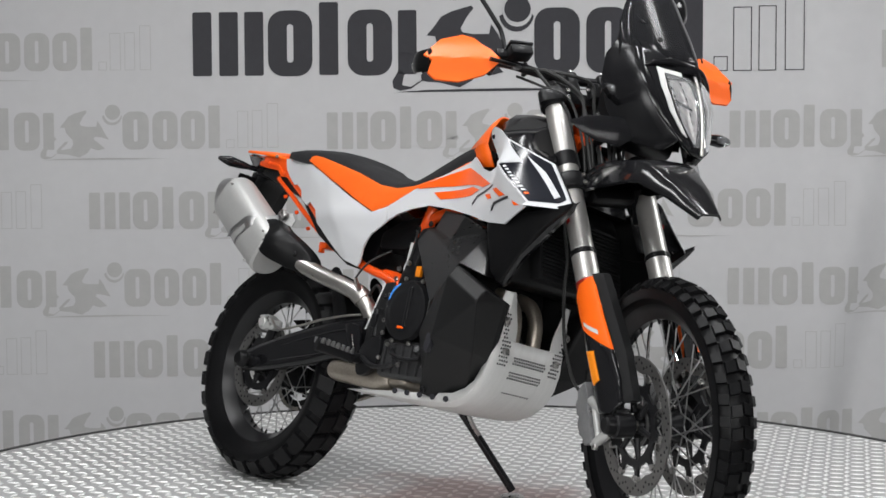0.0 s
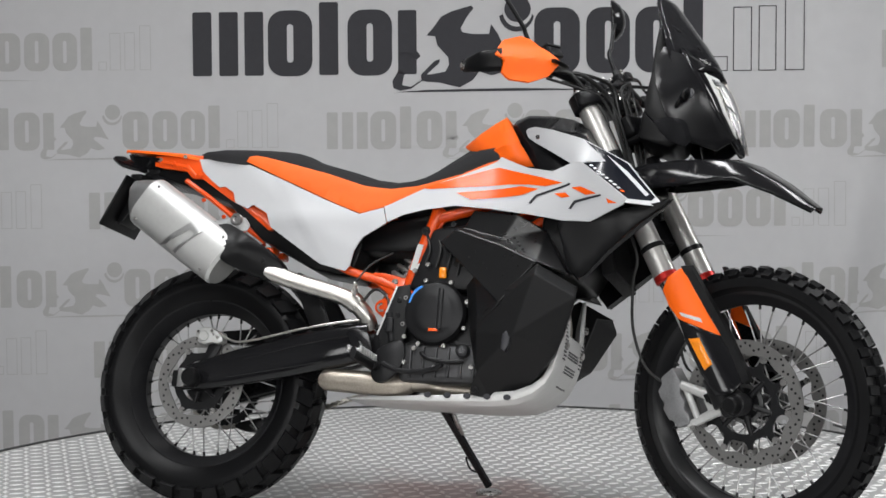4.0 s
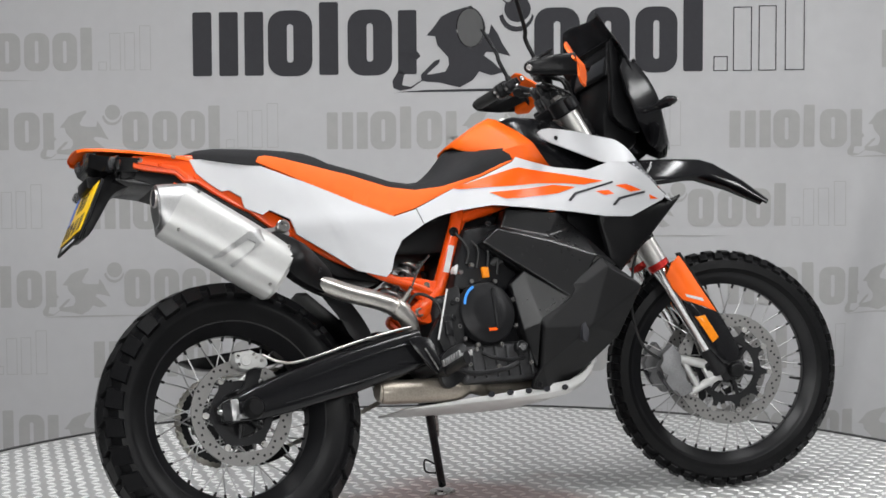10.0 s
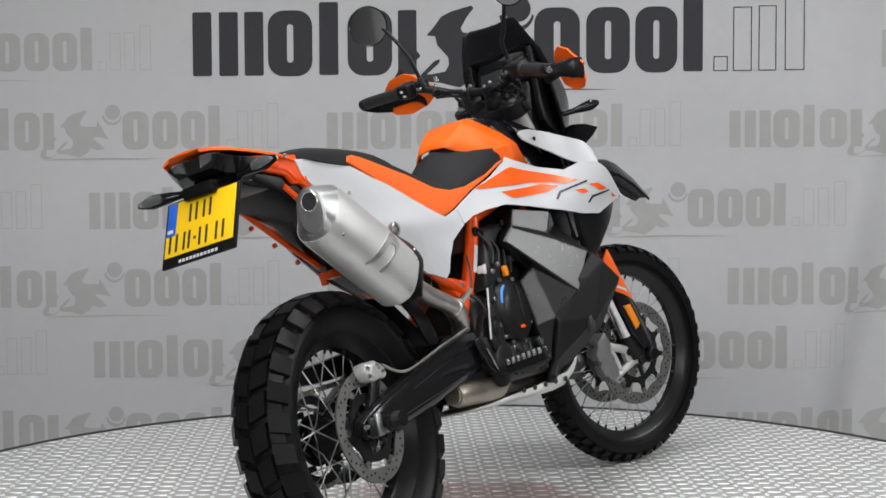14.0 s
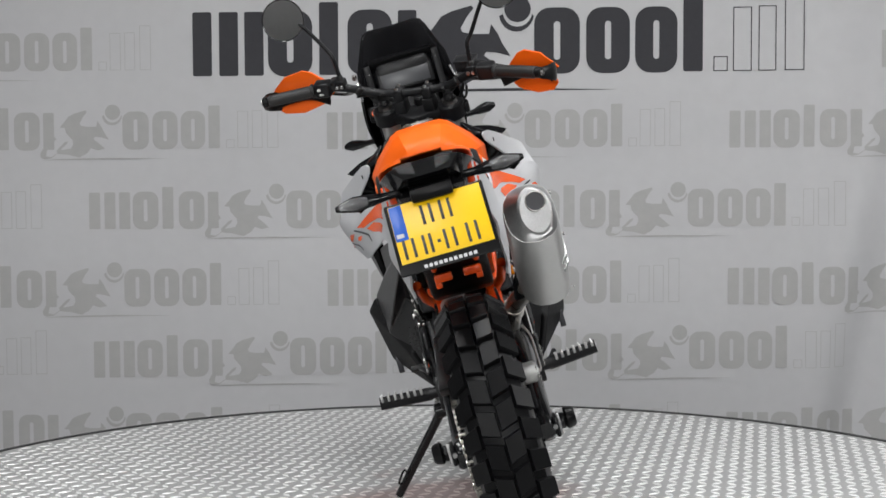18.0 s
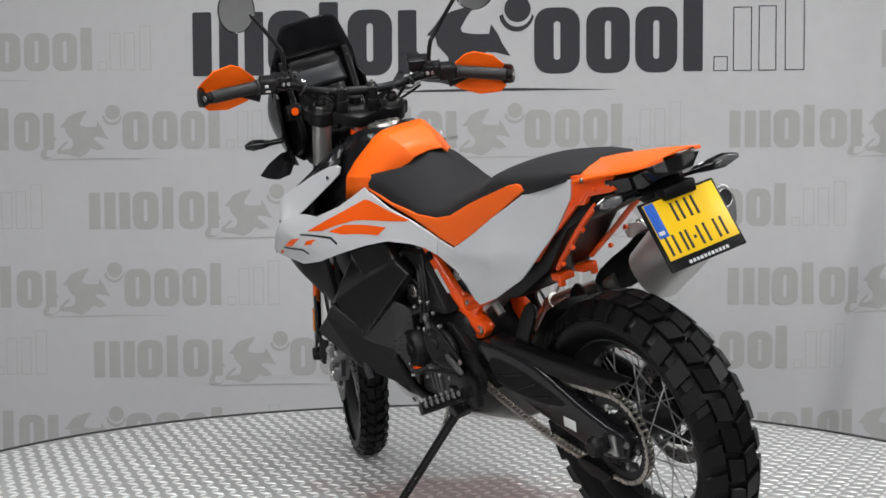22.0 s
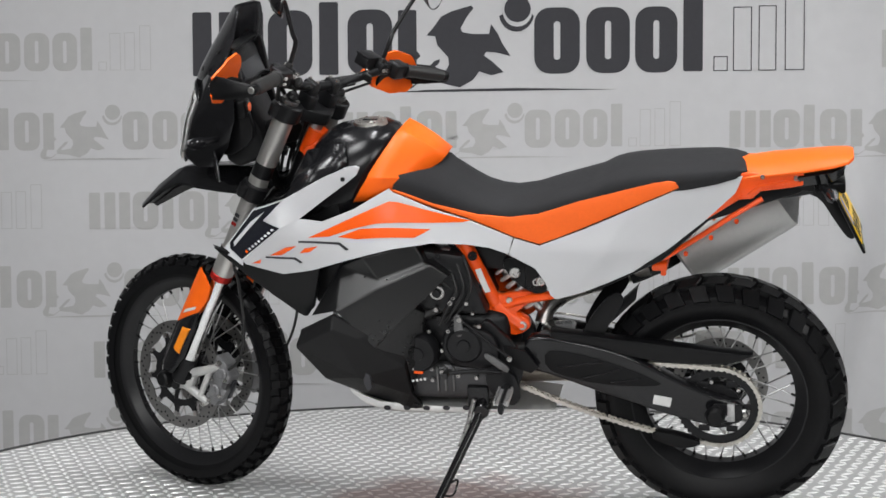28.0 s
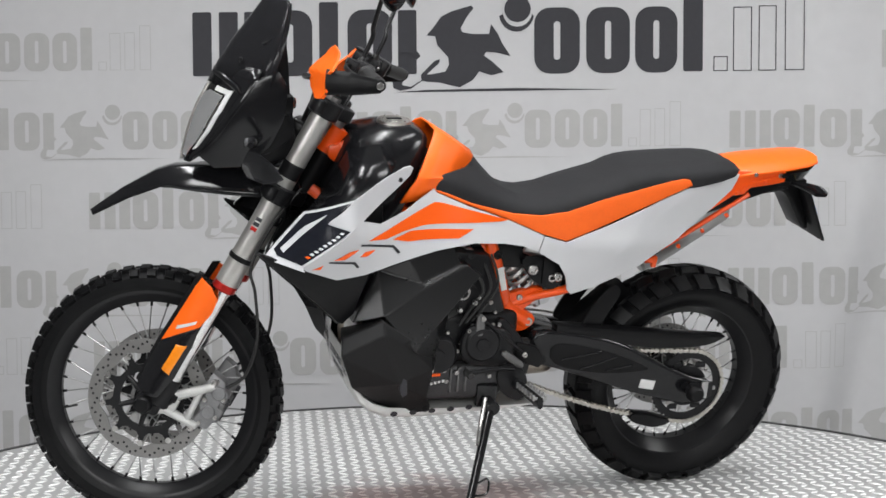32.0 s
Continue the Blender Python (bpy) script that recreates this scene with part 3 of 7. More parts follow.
def brake_disc(parent, y, r0, r1, n_btn, holes=60, carrier=0.07):
    """A drilled ring on a black carrier with bright buttons."""
    seg = 96
    ring = lathe([(r0, -0.0022), (r1, -0.0022), (r1, 0.0022), (r0, 0.0022), (r0, -0.0022)], seg)
    # a gently waved inner edge
    for v in ring.verts:
        rr = math.hypot(v.co.x, v.co.y)
        if rr < (r0 + r1) / 2:
            a = math.atan2(v.co.y, v.co.x)
            k = 1 + 0.035 * math.cos(a * n_btn)
            v.co.x *= k
            v.co.y *= k
    ring.transform(ROLL_Y)
    d = part("brake_disc", ring, "disc", parent, "drilled steel brake disc", Matrix.Translation((0, y, 0)))
    hb = bmesh.new()
    for i in range(holes):
        a = 2 * math.pi * i / holes
        rr = (r0 + r1) / 2 + (r1 - r0) * (0.27, 0.0, -0.2, 0.1)[i % 4]
        c = Vector((rr * math.cos(a), 0, rr * math.sin(a)))
        join(hb, cyl(c + Vector((0, -0.0026, 0)), c + Vector((0, 0.0026, 0)), 0.0034, seg=8))
    part("hole_pattern", hb, "engine", parent, m=Matrix.Translation((0, y, 0)), kind="stuff")
    # carrier: a hub ring with one forked arm for each button, cut from one sheet
    rin, rmid, rout = r0 * 0.60, carrier, r0 - 0.002
    N = n_btn * 16
    out, hole = [], []
    for i in range(N):
        a = 2 * math.pi * i / N
        u = abs(((i / 16 + 0.5) % 1) - 0.5)
        r = rout if u < 0.10 else (rmid + (rout - rmid) * 0.35 * (0.26 - u) / 0.16 if u < 0.26 else rmid)
        out.append((r * math.cos(a), r * math.sin(a)))
        hole.append((rin * math.cos(a), rin * math.sin(a)))
    cb = tiled(out, 0.05, hole)
    r_ = bmesh.ops.extrude_face_region(cb, geom=cb.faces[:])
    for v in [g for g in r_["geom"] if isinstance(g, bmesh.types.BMVert)]:
        v.co.y += 0.006
    cb.transform(Matrix.Translation((0, -0.003, 0)))
    part("disc_carrier", cb, "engine", parent, m=Matrix.Translation((0, y, 0)))
    for i in range(6):
        a = 2 * math.pi * (i + 0.3) / 6
        q = Vector((math.cos(a), 0, math.sin(a)))
        part("disc_arm", cyl(q * 0.030, q * (rin + 0.004), 0.009, 0.006, 8), "engine", parent, m=Matrix.Translation((0, y, 0)))
    for i in range(n_btn):
        a = 2 * math.pi * i / n_btn
        b = lathe([(0, -0.005), (0.008, -0.005), (0.0085, 0.005), (0, 0.005)], 12)
        b.transform(Matrix.Translation(((r0 - 0.004) * math.cos(a), y, (r0 - 0.004) * math.sin(a))) @ ROLL_Y)
        part("disc_button", b, "bolt", parent)
    return d


REAR_PAT = [(0.0, -0.0200, 0.78, 0.037, 0.22), (0.18, 0.0200, 0.78, 0.037, -0.22), (0.55, 0.0630, 0.70, 0.040, 0.22), (0.60, -0.0630, 0.70, 0.040, -0.22)]
FRONT_PAT = [(0.0, -0.0120, 0.55, 0.021, 0.12), (0.10, 0.0120, 0.55, 0.021, -0.12), (0.50, 0.0350, 0.52, 0.020, 0.1), (0.55, -0.0350, 0.52, 0.020, -0.1)]
rear_wheel = build_wheel("rear_wheel", Matrix.Translation(AX_R), 0.339, 0.074, 0.236, 29, REAR_PAT, 0.014, 36, 0.055, 0.062, 0.040)
front_wheel = build_wheel("front_wheel", WHEEL_F, 0.346, 0.045, 0.281, 44, FRONT_PAT, 0.011, 36, 0.042, 0.055, 0.034)
brake_disc(rear_wheel, -0.078, 0.098, 0.130, 6, 48, 0.080)
for y in (0.068, -0.068):
    brake_disc(front_wheel, y, 0.126, 0.160, 10, 72, 0.094)


# -- chain drive --
def build_chain():
    sp = lathe([(0.040, -0.003), (0.062, -0.003), (0.062, 0.003), (0.040, 0.003), (0.040, -0.003)], 48)
    ring = bmesh.new()
    n = 90
    A, B_ = [], []
    for i in range(n):
        a = 2 * math.pi * i / n
        r = 0.112 if i % 2 else 0.106
        A.append((r * math.cos(a), r * math.sin(a)))
    V = [[ring.verts.new((x, y, z)) for x, y in A] for z in (-0.003, 0.003)]
    W = [[ring.verts.new((0.086 * math.cos(2 * math.pi * i / n), 0.086 * math.sin(2 * math.pi * i / n), z)) for i in range(n)] for z in (-0.003, 0.003)]
    for i in range(n):
        j = (i + 1) % n
        ring.faces.new((V[0][i], V[0][j], V[1][j], V[1][i]))
        ring.faces.new((W[0][i], W[1][i], W[1][j], W[0][j]))
        ring.faces.new((V[1][i], V[1][j], W[1][j], W[1][i]))
        ring.faces.new((V[0][j], V[0][i], W[0][i], W[0][j]))
    join(ring, sp)
    for i in range(6):
        a = 2 * math.pi * i / 6
        join(ring, box((0.074 * math.cos(a), 0.074 * math.sin(a), 0), (0.03, 0.016, 0.006), 0.001, None))
    ring.transform(ROLL_Y)
    spr = part("sprocket", ring, "engine", bike, "toothed rear sprocket", Matrix.Translation(AX_R + Vector((0, 0.086, 0))))
    for i in range(6):
        a = 2 * math.pi * i / 6 + 0.3
        bolt(spr, (0.074 * math.cos(a), 0.003, 0.074 * math.sin(a)), (0, 1, 0), 0.006, 0.005)
    # chain: round the rear sprocket and forwards to the small one
    c0, r0, c1, r1 = Vector((0, 0.335)), 0.1115, Vector((0.565, 0.440)), 0.038
    pts = []
    d = (c1 - c0)
    base = math.atan2(d.y, d.x)
    off = math.acos((r0 - r1) / d.length)
    a_top, a_bot = base + off, base - off
    P0, P1 = c0 + r0 * Vector((math.cos(a_top), math.sin(a_top))), c1 + r1 * Vector((math.cos(a_top), math.sin(a_top)))
    Q0, Q1 = c0 + r0 * Vector((math.cos(a_bot), math.sin(a_bot))), c1 + r1 * Vector((math.cos(a_bot), math.sin(a_bot)))
    path = []
    for k in range(60):
        path.append(P1.lerp(P0, k / 60))
    for k in range(40):
        a = a_top + (2 * math.pi - 2 * off) * k / 40
        path.append(c0 + r0 * Vector((math.cos(a), math.sin(a))))
    for k in range(60):
        t = k / 60
        path.append(Q0.lerp(Q1, t) - Vector((0, 0.022 * 4 * t * (1 - t))))
    for k in range(16):
        a = a_bot + (2 * off) * k / 16
        path.append(c1 + r1 * Vector((math.cos(a), math.sin(a))))
    L = [0]
    for a, b in zip(path, path[1:] + path[:1]):
        L.append(L[-1] + (b - a).length)
    n = int(L[-1] / 0.0159 / 2) * 2
    xs = np.interp(np.linspace(0, L[-1], n, endpoint=False), L, [p.x for p in path + path[:1]])
    zs = np.interp(np.linspace(0, L[-1], n, endpoint=False), L, [p.y for p in path + path[:1]])
    bm = bmesh.new()
    for i in range(n):
        j = (i + 1) % n
        a, b = Vector((xs[i], 0, zs[i])), Vector((xs[j], 0, zs[j]))
        mm, l = align(a, b)
        g = 0.0085 if i % 2 else 0.0060
        for s in (-1, 1):
            plate_ = bmesh.new()
            ringv = []
            for yy in (0.0, 0.0016):
                ringv.append([plate_.verts.new((w, s * (g + yy), z)) for w, z in ((0.0034, l * 0.5), (0.0062, l * 0.9), (0.0062, l * 1.12), (0.003, l * 1.32), (-0.003, l * 1.32), (-0.0062, l * 1.12), (-0.0062, l * 0.9), (-0.0034, l * 0.5), (-0.0062, l * 0.1), (-0.0062, -l * 0.12), (-0.003, -l * 0.32), (0.003, -l * 0.32), (0.0062, -l * 0.12), (0.0062, l * 0.1))])
            plate_.faces.new(ringv[0])
            plate_.faces.new(ringv[1][::-1])
            for k in range(14):
                plate_.faces.new((ringv[0][k], ringv[1][k], ringv[1][(k + 1) % 14], ringv[0][(k + 1) % 14]))
            # the link's own axes: z along it, y across the chain
            zax = (b - a).normalized()
            yax = Vector((0, 1, 0))
            xax = yax.cross(zax)
            plate_.transform(Matrix.Translation(a) @ Matrix((xax, yax, zax)).transposed().to_4x4())
            join(bm, plate_)
        join(bm, cyl(a + Vector((0, -0.0105, 0)), a + Vector((0, 0.0105, 0)), 0.0036, seg=7))
    bm.transform(Matrix.Translation((0, 0.086, 0)))
    part("chain", bm, "chain", bike, "bright roller drive chain", kind="stuff")


build_chain()


# -- swingarm, chain guard, rear brake, hugger --
arm_l = curved([(0.50, 0.532), (0.38, 0.526), (0.24, 0.490), (0.10, 0.418), (0.0, 0.375), (-0.055, 0.362, 1), (-0.072, 0.340, 1), (-0.060, 0.300, 1), (0.02, 0.292), (0.14, 0.322), (0.28, 0.368), (0.42, 0.418), (0.50, 0.450)], 3)


def arm_section(x, zc, hh, yc, hw, n=20):
    """A rounded box across the arm."""
    out = []
    for k in range(n):
        a = 2 * math.pi * k / n
        c, q = math.cos(a), math.sin(a)
        out.append((x - 0.20 * (zc + hh * q - zc), yc + hw * math.copysign(abs(c) ** 0.62, c), zc + hh * math.copysign(abs(q) ** 0.72, q)))
    return out


arm_r = loft([arm_section(*v) for v in ((-0.070, 0.334, 0.018, -0.098, 0.018), (-0.050, 0.336, 0.030, -0.098, 0.021), (0.030, 0.353, 0.042, -0.100, 0.021), (0.118, 0.374, 0.049, -0.102, 0.021), (0.195, 0.392, 0.052, -0.103, 0.022), (0.275, 0.411, 0.056, -0.102, 0.024), (0.355, 0.431, 0.056, -0.100, 0.029), (0.420, 0.444, 0.056, -0.098, 0.033), (0.500, 0.462, 0.050, -0.094, 0.030))])
swing = part("swingarm", join(slab(arm_l, 0.072, 0.118, 0.010, 3), arm_r, box((0.44, 0, 0.47), (0.10, 0.19, 0.08), 0.02)), "gloss", bike, "glossy black cast swingarm", angle=50)
part("swingarm_rib", sweep([(0.455, -0.132, 0.470), (0.36, -0.128, 0.452), (0.26, -0.124, 0.428), (0.15, -0.121, 0.398)], 0.003, 8, 5), "gloss", swing)
part("swingarm_rib", sweep([(0.385, -0.128, 0.400), (0.30, -0.124, 0.382), (0.20, -0.122, 0.364), (0.10, -0.119, 0.346)], 0.003, 8, 5), "gloss", swing)
part("swingarm_recess", slab(curved([(0.44, 0.50), (0.30, 0.475), (0.17, 0.425), (0.16, 0.405), (0.30, 0.405), (0.44, 0.440)], 3), 0.1175, 0.121, 0.0015), "matte", swing)
part("swingarm_sticker", slab([(0.165, 0.378), (0.118, 0.370), (0.124, 0.343), (0.170, 0.352)], 0.1185, 0.1195, 0.0002), "paper", swing, "small silver sticker")
part("chain_guard", slab(curved([(0.44, 0.552, 1), (0.19, 0.524), (-0.095, 0.494, 1), (-0.03, 0.468), (0.12, 0.466), (0.22, 0.482), (0.44, 0.525, 1)], 3), 0.070, 0.112, 0.006), "black", bike)


def hugger_section(i):
    x, z, w = 0.352 - 0.027 * i, 0.505 + 0.026 * i, 0.080 - 0.003 * i
    us = np.linspace(-1, 1, 7)
    return [(x - 0.004, u * w, z + 0.005 - 0.012 * abs(u)) for u in us] + [(x + 0.003, u * w, z - 0.002 - 0.012 * abs(u)) for u in us[::-1]]


part("hugger", loft([hugger_section(i) for i in range(6)]), "black", bike, "short black rear wheel hugger")
for s in (1, -1):
    ax = part("axle_block", join(box((-0.028, s * 0.122, 0.335), (0.075, 0.010, 0.046), 0.004), cyl((0, s * 0.115, 0.335), (0, s * 0.145, 0.335), 0.019, seg=20, bev=0.003)), "engine", bike)
    bolt(ax, (0, s * 0.145, 0.335), (0, s, 0), 0.013, 0.006, "engine")
    part("axle_slider", cyl((0.004, s * 0.145, 0.338), (0.004, s * 0.170, 0.338), 0.027, 0.023, 24, 0.005), "black", bike)
    part("chain_adjuster", join(box((-0.036, s * 0.129, 0.338), (0.020, 0.008, 0.052), 0.002), box((-0.022, s * 0.129, 0.322), (0.032, 0.008, 0.012), 0.002), cyl((-0.075, s * 0.118, 0.338), (-0.046, s * 0.118, 0.338), 0.006, seg=6)), "alu", ax, "cast axle adjuster")
cal = part("rear_caliper", slab([(0.000, 0.500), (0.060, 0.506), (0.078, 0.494), (0.112, 0.486), (0.116, 0.450), (0.096, 0.440), (0.070, 0.446), (0.040, 0.436), (0.012, 0.444), (-0.004, 0.470)], -0.114, -0.066, 0.007, 2), "castpale", bike, "pale cast rear brake caliper", Matrix.Translation((-0.014, -0.030, 0.120)) @ Matrix.Diagonal((0.72, 0.72, 0.72, 1)))
part("piston_cap", join(cyl((0.035, -0.112, 0.470), (0.035, -0.122, 0.470), 0.020, seg=20, bev=0.003), cyl((0.035, -0.122, 0.470), (0.035, -0.1235, 0.470), 0.010, seg=6)), "castpale", cal)
part("caliper_bracket", slab(curved([(0.085, 0.455), (0.100, 0.440), (0.072, 0.380), (0.030, 0.348), (0.000, 0.360), (0.030, 0.390), (0.050, 0.445)], 2), -0.090, -0.078, 0.002), "engine", cal)
part("pad_pin", cyl((0.075, -0.118, 0.478), (0.075, -0.064, 0.478), 0.005, seg=10), "bolt", cal)
for q in ((0.092, -0.114, 0.466), (0.066, -0.114, 0.490), (0.008, -0.114, 0.458)):
    bolt(cal, q, (0, -1, 0), 0.0062, 0.007)
bolt(cal, (0.01, -0.112, 0.485), (0, -1, 0), 0.007, 0.006)
part("brake_hose", sweep([(0.055, -0.112, 0.470), (0.086, -0.118, 0.452), (0.118, -0.124, 0.443), (0.154, -0.127, 0.446), (0.211, -0.128, 0.459), (0.311, -0.130, 0.484), (0.400, -0.128, 0.502), (0.470, -0.118, 0.514)], 0.0036, 8), "steel", bike, "braided steel brake hose")


# -- engine --
def build_engine():
    eng = part("engine", join(box((0.70, 0.0, 0.50), (0.30, 0.22, 0.20), 0.03, None, 3), slab([(0.60, 0.60), (0.66, 0.77), (0.90, 0.80), (0.93, 0.60)], -0.13, 0.13, 0.015)), "engine", bike, "dark twin-cylinder engine block")
    part("crankcase", box((0.715, 0.0, 0.405), (0.24, 0.27, 0.105), 0.018, None, 3), "darkcast", eng, "dark grey cast lower crankcase")
    for k in range(6):
        part("crankcase_rib", box((0.63 + 0.035 * k, -0.136, 0.405), (0.007, 0.012, 0.08), 0.002), "darkcast", eng)
    # right cover with ridge, ring of bolts and a painted line
    cov = lathe([(0, 0.024), (0.040, 0.023), (0.056, 0.021), (0.062, 0.018), (0.070, 0.018), (0.080, 0.014), (0.086, 0.0)], 48)
    cov.transform(Matrix.Translation((0.688, -0.135, 0.536)) @ Matrix.Rotation(radians(90), 4, "X"))
    c = part("clutch_cover", cov, "engine", eng, "round dark clutch cover")
    part("cover_ridge", box((0.708, -0.159, 0.545), (0.014, 0.006, 0.11), 0.003, None, 3), "engine", c)
    part("cover_badge", box((0.692, -0.156, 0.489), (0.026, 0.004, 0.008), 0.001), "decal", c, "small orange badge")
    for a in range(20, 380, 45):
        bolt(c, (0.688 + 0.092 * math.cos(radians(a)), -0.137, 0.536 + 0.092 * math.sin(radians(a))), (0, -1, 0), 0.0065, 0.006)
    part("painted_line", sweep([(0.620, -0.1500, 0.560), (0.625, -0.1505, 0.577), (0.636, -0.1505, 0.594), (0.652, -0.1500, 0.605)], 0.0040, 6, 4), "foil", c, "short blue paint line")
    # left covers
    for x, z, r, h, badge in ((0.798, 0.497, 0.060, 0.036, 1), (0.668, 0.520, 0.055, 0.026, 0)):
        cv = lathe([(0, h), (r * 0.30, h), (r * 0.33, h - 0.005), (r * 0.62, h - 0.004), (r * 0.80, h - 0.002), (r * 0.95, h * 0.6), (r, 0)], 36)
        cv.transform(Matrix.Translation((x, 0.130, z)) @ Matrix.Rotation(radians(-90), 4, "X"))
        o = part("generator_cover" if badge else "sprocket_cover", cv, "engine", eng, "round dark engine cover")
        if badge:
            part("cover_badge", box((0.800, 0.150, 0.442), (0.030, 0.020, 0.010), 0.002), "decal", o, "small orange badge")
        for a in range(0, 360, 60):
            bolt(o, (x + (r + 0.004) * math.cos(radians(a)), 0.131, z + (r + 0.004) * math.sin(radians(a))), (0, 1, 0), 0.0055, 0.006)
    part("sprocket_shield", slab(curved([(0.70, 0.575), (0.60, 0.555), (0.575, 0.50), (0.60, 0.455), (0.70, 0.46), (0.73, 0.515)], 4), 0.128, 0.148, 0.008, 3), "engine", eng)
    part("oil_filter_cap", cyl((0.775, -0.13, 0.437), (0.775, -0.155, 0.437), 0.018, seg=20, bev=0.003), "engine", eng)
    for x, z, s in ((0.80, 0.60, -1), (0.66, 0.665, -1), (0.795, 0.53, -1), (0.86, 0.42, -1), (0.74, 0.62, 1), (0.70, 0.64, 1), (0.86, 0.62, 1), (0.685, 0.60, 1)):
        bolt(eng, (x, s * 0.140, z), (0, s, 0), 0.007, 0.008)
    part("water_pipe", sweep([(0.66, -0.14, 0.43), (0.68, -0.155, 0.415), (0.73, -0.155, 0.405), (0.78, -0.145, 0.41)], 0.006, 8), "engine", eng)
    part("throttle_cable", sweep([(0.83, 0.05, 0.92), (0.80, 0.12, 0.80), (0.74, 0.14, 0.72), (0.68, 0.12, 0.66)], 0.004, 8), "cable", eng)
    part("wiring_clip", box((0.702, -0.138, 0.645), (0.020, 0.012, 0.030), 0.003), "amber", eng, "small amber plastic clip")
    part("coolant_hose", sweep([(0.90, -0.12, 0.72), (0.83, -0.14, 0.70), (0.76, -0.13, 0.68), (0.70, -0.10, 0.66)], 0.014, 12), "cable", eng)
    part("coolant_hose", sweep([(0.90, 0.12, 0.62), (0.84, 0.135, 0.60), (0.78, 0.13, 0.60), (0.72, 0.11, 0.62)], 0.014, 12), "cable", eng)
    part("gasket_cap", join(cyl((0.735, 0.132, 0.668), (0.735, 0.142, 0.668), 0.021, seg=20, bev=0.002), cyl((0.735, 0.142, 0.668), (0.735, 0.144, 0.668), 0.010, seg=16)), "bolt", eng, "bright round cap")


build_engine()


# -- exhaust on the right --
def build_exhaust():
    d = Vector((0.835, 0, -0.55)).normalized()
    n = Vector((0.55, 0, 0.835)).normalized()
    c0 = Vector((-0.165, -0.190, 0.822))
    prof = [(-0.40, -1), (0.40, -1), (0.78, -0.72), (0.92, -0.1), (0.80, 0.62), (0.40, 1.0), (-0.40, 1.0), (-0.80, 0.62), (-0.92, -0.1), (-0.78, -0.72)]

    def sec(s, hw, hn, sk=0.0, dy=0.0):
        rnd = []
        pts = [Vector((a * hn, b * hw)) for a, b in prof]
        k = len(pts)
        for i in range(k):
            a, b, c = pts[i - 1], pts[i], pts[(i + 1) % k]
            for t in (-0.3, 0.0, 0.3):
                q = b.lerp(a if t < 0 else c, abs(t)) if t else b * 0.80 + (a + c) * 0.10
                rnd.append(q)
        return [c0 + d * (s + sk * q.x) + n * q.x + Vector((0, q.y + dy, 0)) for q in rnd]
    body = loft([sec(0.0, 0.056, 0.083), sec(0.015, 0.058, 0.085), sec(0.20, 0.060, 0.086), sec(0.305, 0.058, 0.084, 0.05), sec(0.314, 0.052, 0.077, 0.05)])
    muf = part("muffler", body, "muffler", bike, "satin steel muffler with angular end cap", angle=28)
    # the end cap narrows to an upright oval face
    def oval(x, cy, cz, hy, hz):
        out = []
        for p in base:
            q = p - c0
            a = math.atan2(q.dot(n) / 0.083, q.y / 0.056)
            out.append(Vector((x + 0.10 * (cz - 0.81), cy + hy * math.cos(a), cz + hz * math.sin(a))))
        return out
    base = sec(0.001, 0.0558, 0.0828)
    end = oval(-0.205, -0.201, 0.826, 0.038, 0.054)
    tip = oval(-0.2070, -0.201, 0.826, 0.034, 0.050)
    face = oval(-0.2085, -0.201, 0.826, 0.033, 0.049)
    part("end_cap", loft([base, [a.lerp(b, 0.6) for a, b in zip(sec(-0.004, 0.0565, 0.0835), end)], end, tip]), "alu", muf, "brushed steel end cap", angle=30)
    part("end_face", loft([tip, face]), "alu", muf, "pale flat end face", angle=30)
    e = Vector((-0.97, 0, 0.06)).normalized()
    o = Vector((-0.2085, -0.206, 0.846))
    om = Matrix.Translation(o) @ e.to_track_quat("Z", "Y").to_matrix().to_4x4()
    part("outlet", lathe([(0.0198, -0.02), (0.0222, -0.02), (0.0222, 0.0015), (0.0212, 0.003), (0.0198, 0.0015), (0.0198, -0.02)], 28), "steel", muf, m=om)
    # black disc across the mouth stands in for the pipe's shaded inside
    part("outlet_dark_disc", lathe([(0, 0.0006), (0.0199, 0.0010)], 28), "ink", muf, m=om)
    for k, q in enumerate((0.03, 0.285)):
        for hn in (-0.055, 0.055):
            p = c0 + d * q + n * hn + Vector((0, -0.056, 0))
            bolt(muf, p, (0, -1, 0), 0.004, 0.004)
    # strap with window, and its rubber mount
    def strap_y(x, z):
        q = abs((x + 0.165) * 0.55 + (z - 0.822) * 0.835) / 0.086
        return 0.190 + 0.060 * (1 - 0.28 * min(1.0, max(0.0, (q - 0.40) / 0.38))) + 0.0025 - 0.62 * max(0.0, x - 0.035)
    part("strap", shell([(-0.094, 0.690), (0.009, 0.754), (0.035, 0.757), (0.088, 0.769), (0.109, 0.783), (0.130, 0.782), (0.142, 0.762), (0.136, 0.746), (0.100, 0.744), (0.035, 0.723), (-0.041, 0.666), (-0.050, 0.672), (0.006, 0.705), (0.017, 0.720), (0.0, 0.730), (-0.070, 0.691)], strap_y, 0.004, 0.012, -1, 0), "alu", muf, "pressed steel strap with a window")
    p = Vector((0.114, -0.190, 0.772))
    bolt(muf, p + Vector((0, -0.004, 0)), (0, -1, 0), 0.017, 0.012)
    yf = blend([(0.065, 0.733, 0.232), (0.11, 0.745, 0.212), (0.194, 0.694, 0.194), (0.244, 0.649, 0.164), (0.237, 0.613, 0.156), (0.137, 0.636, 0.222), (0.14, 0.69, 0.240)])
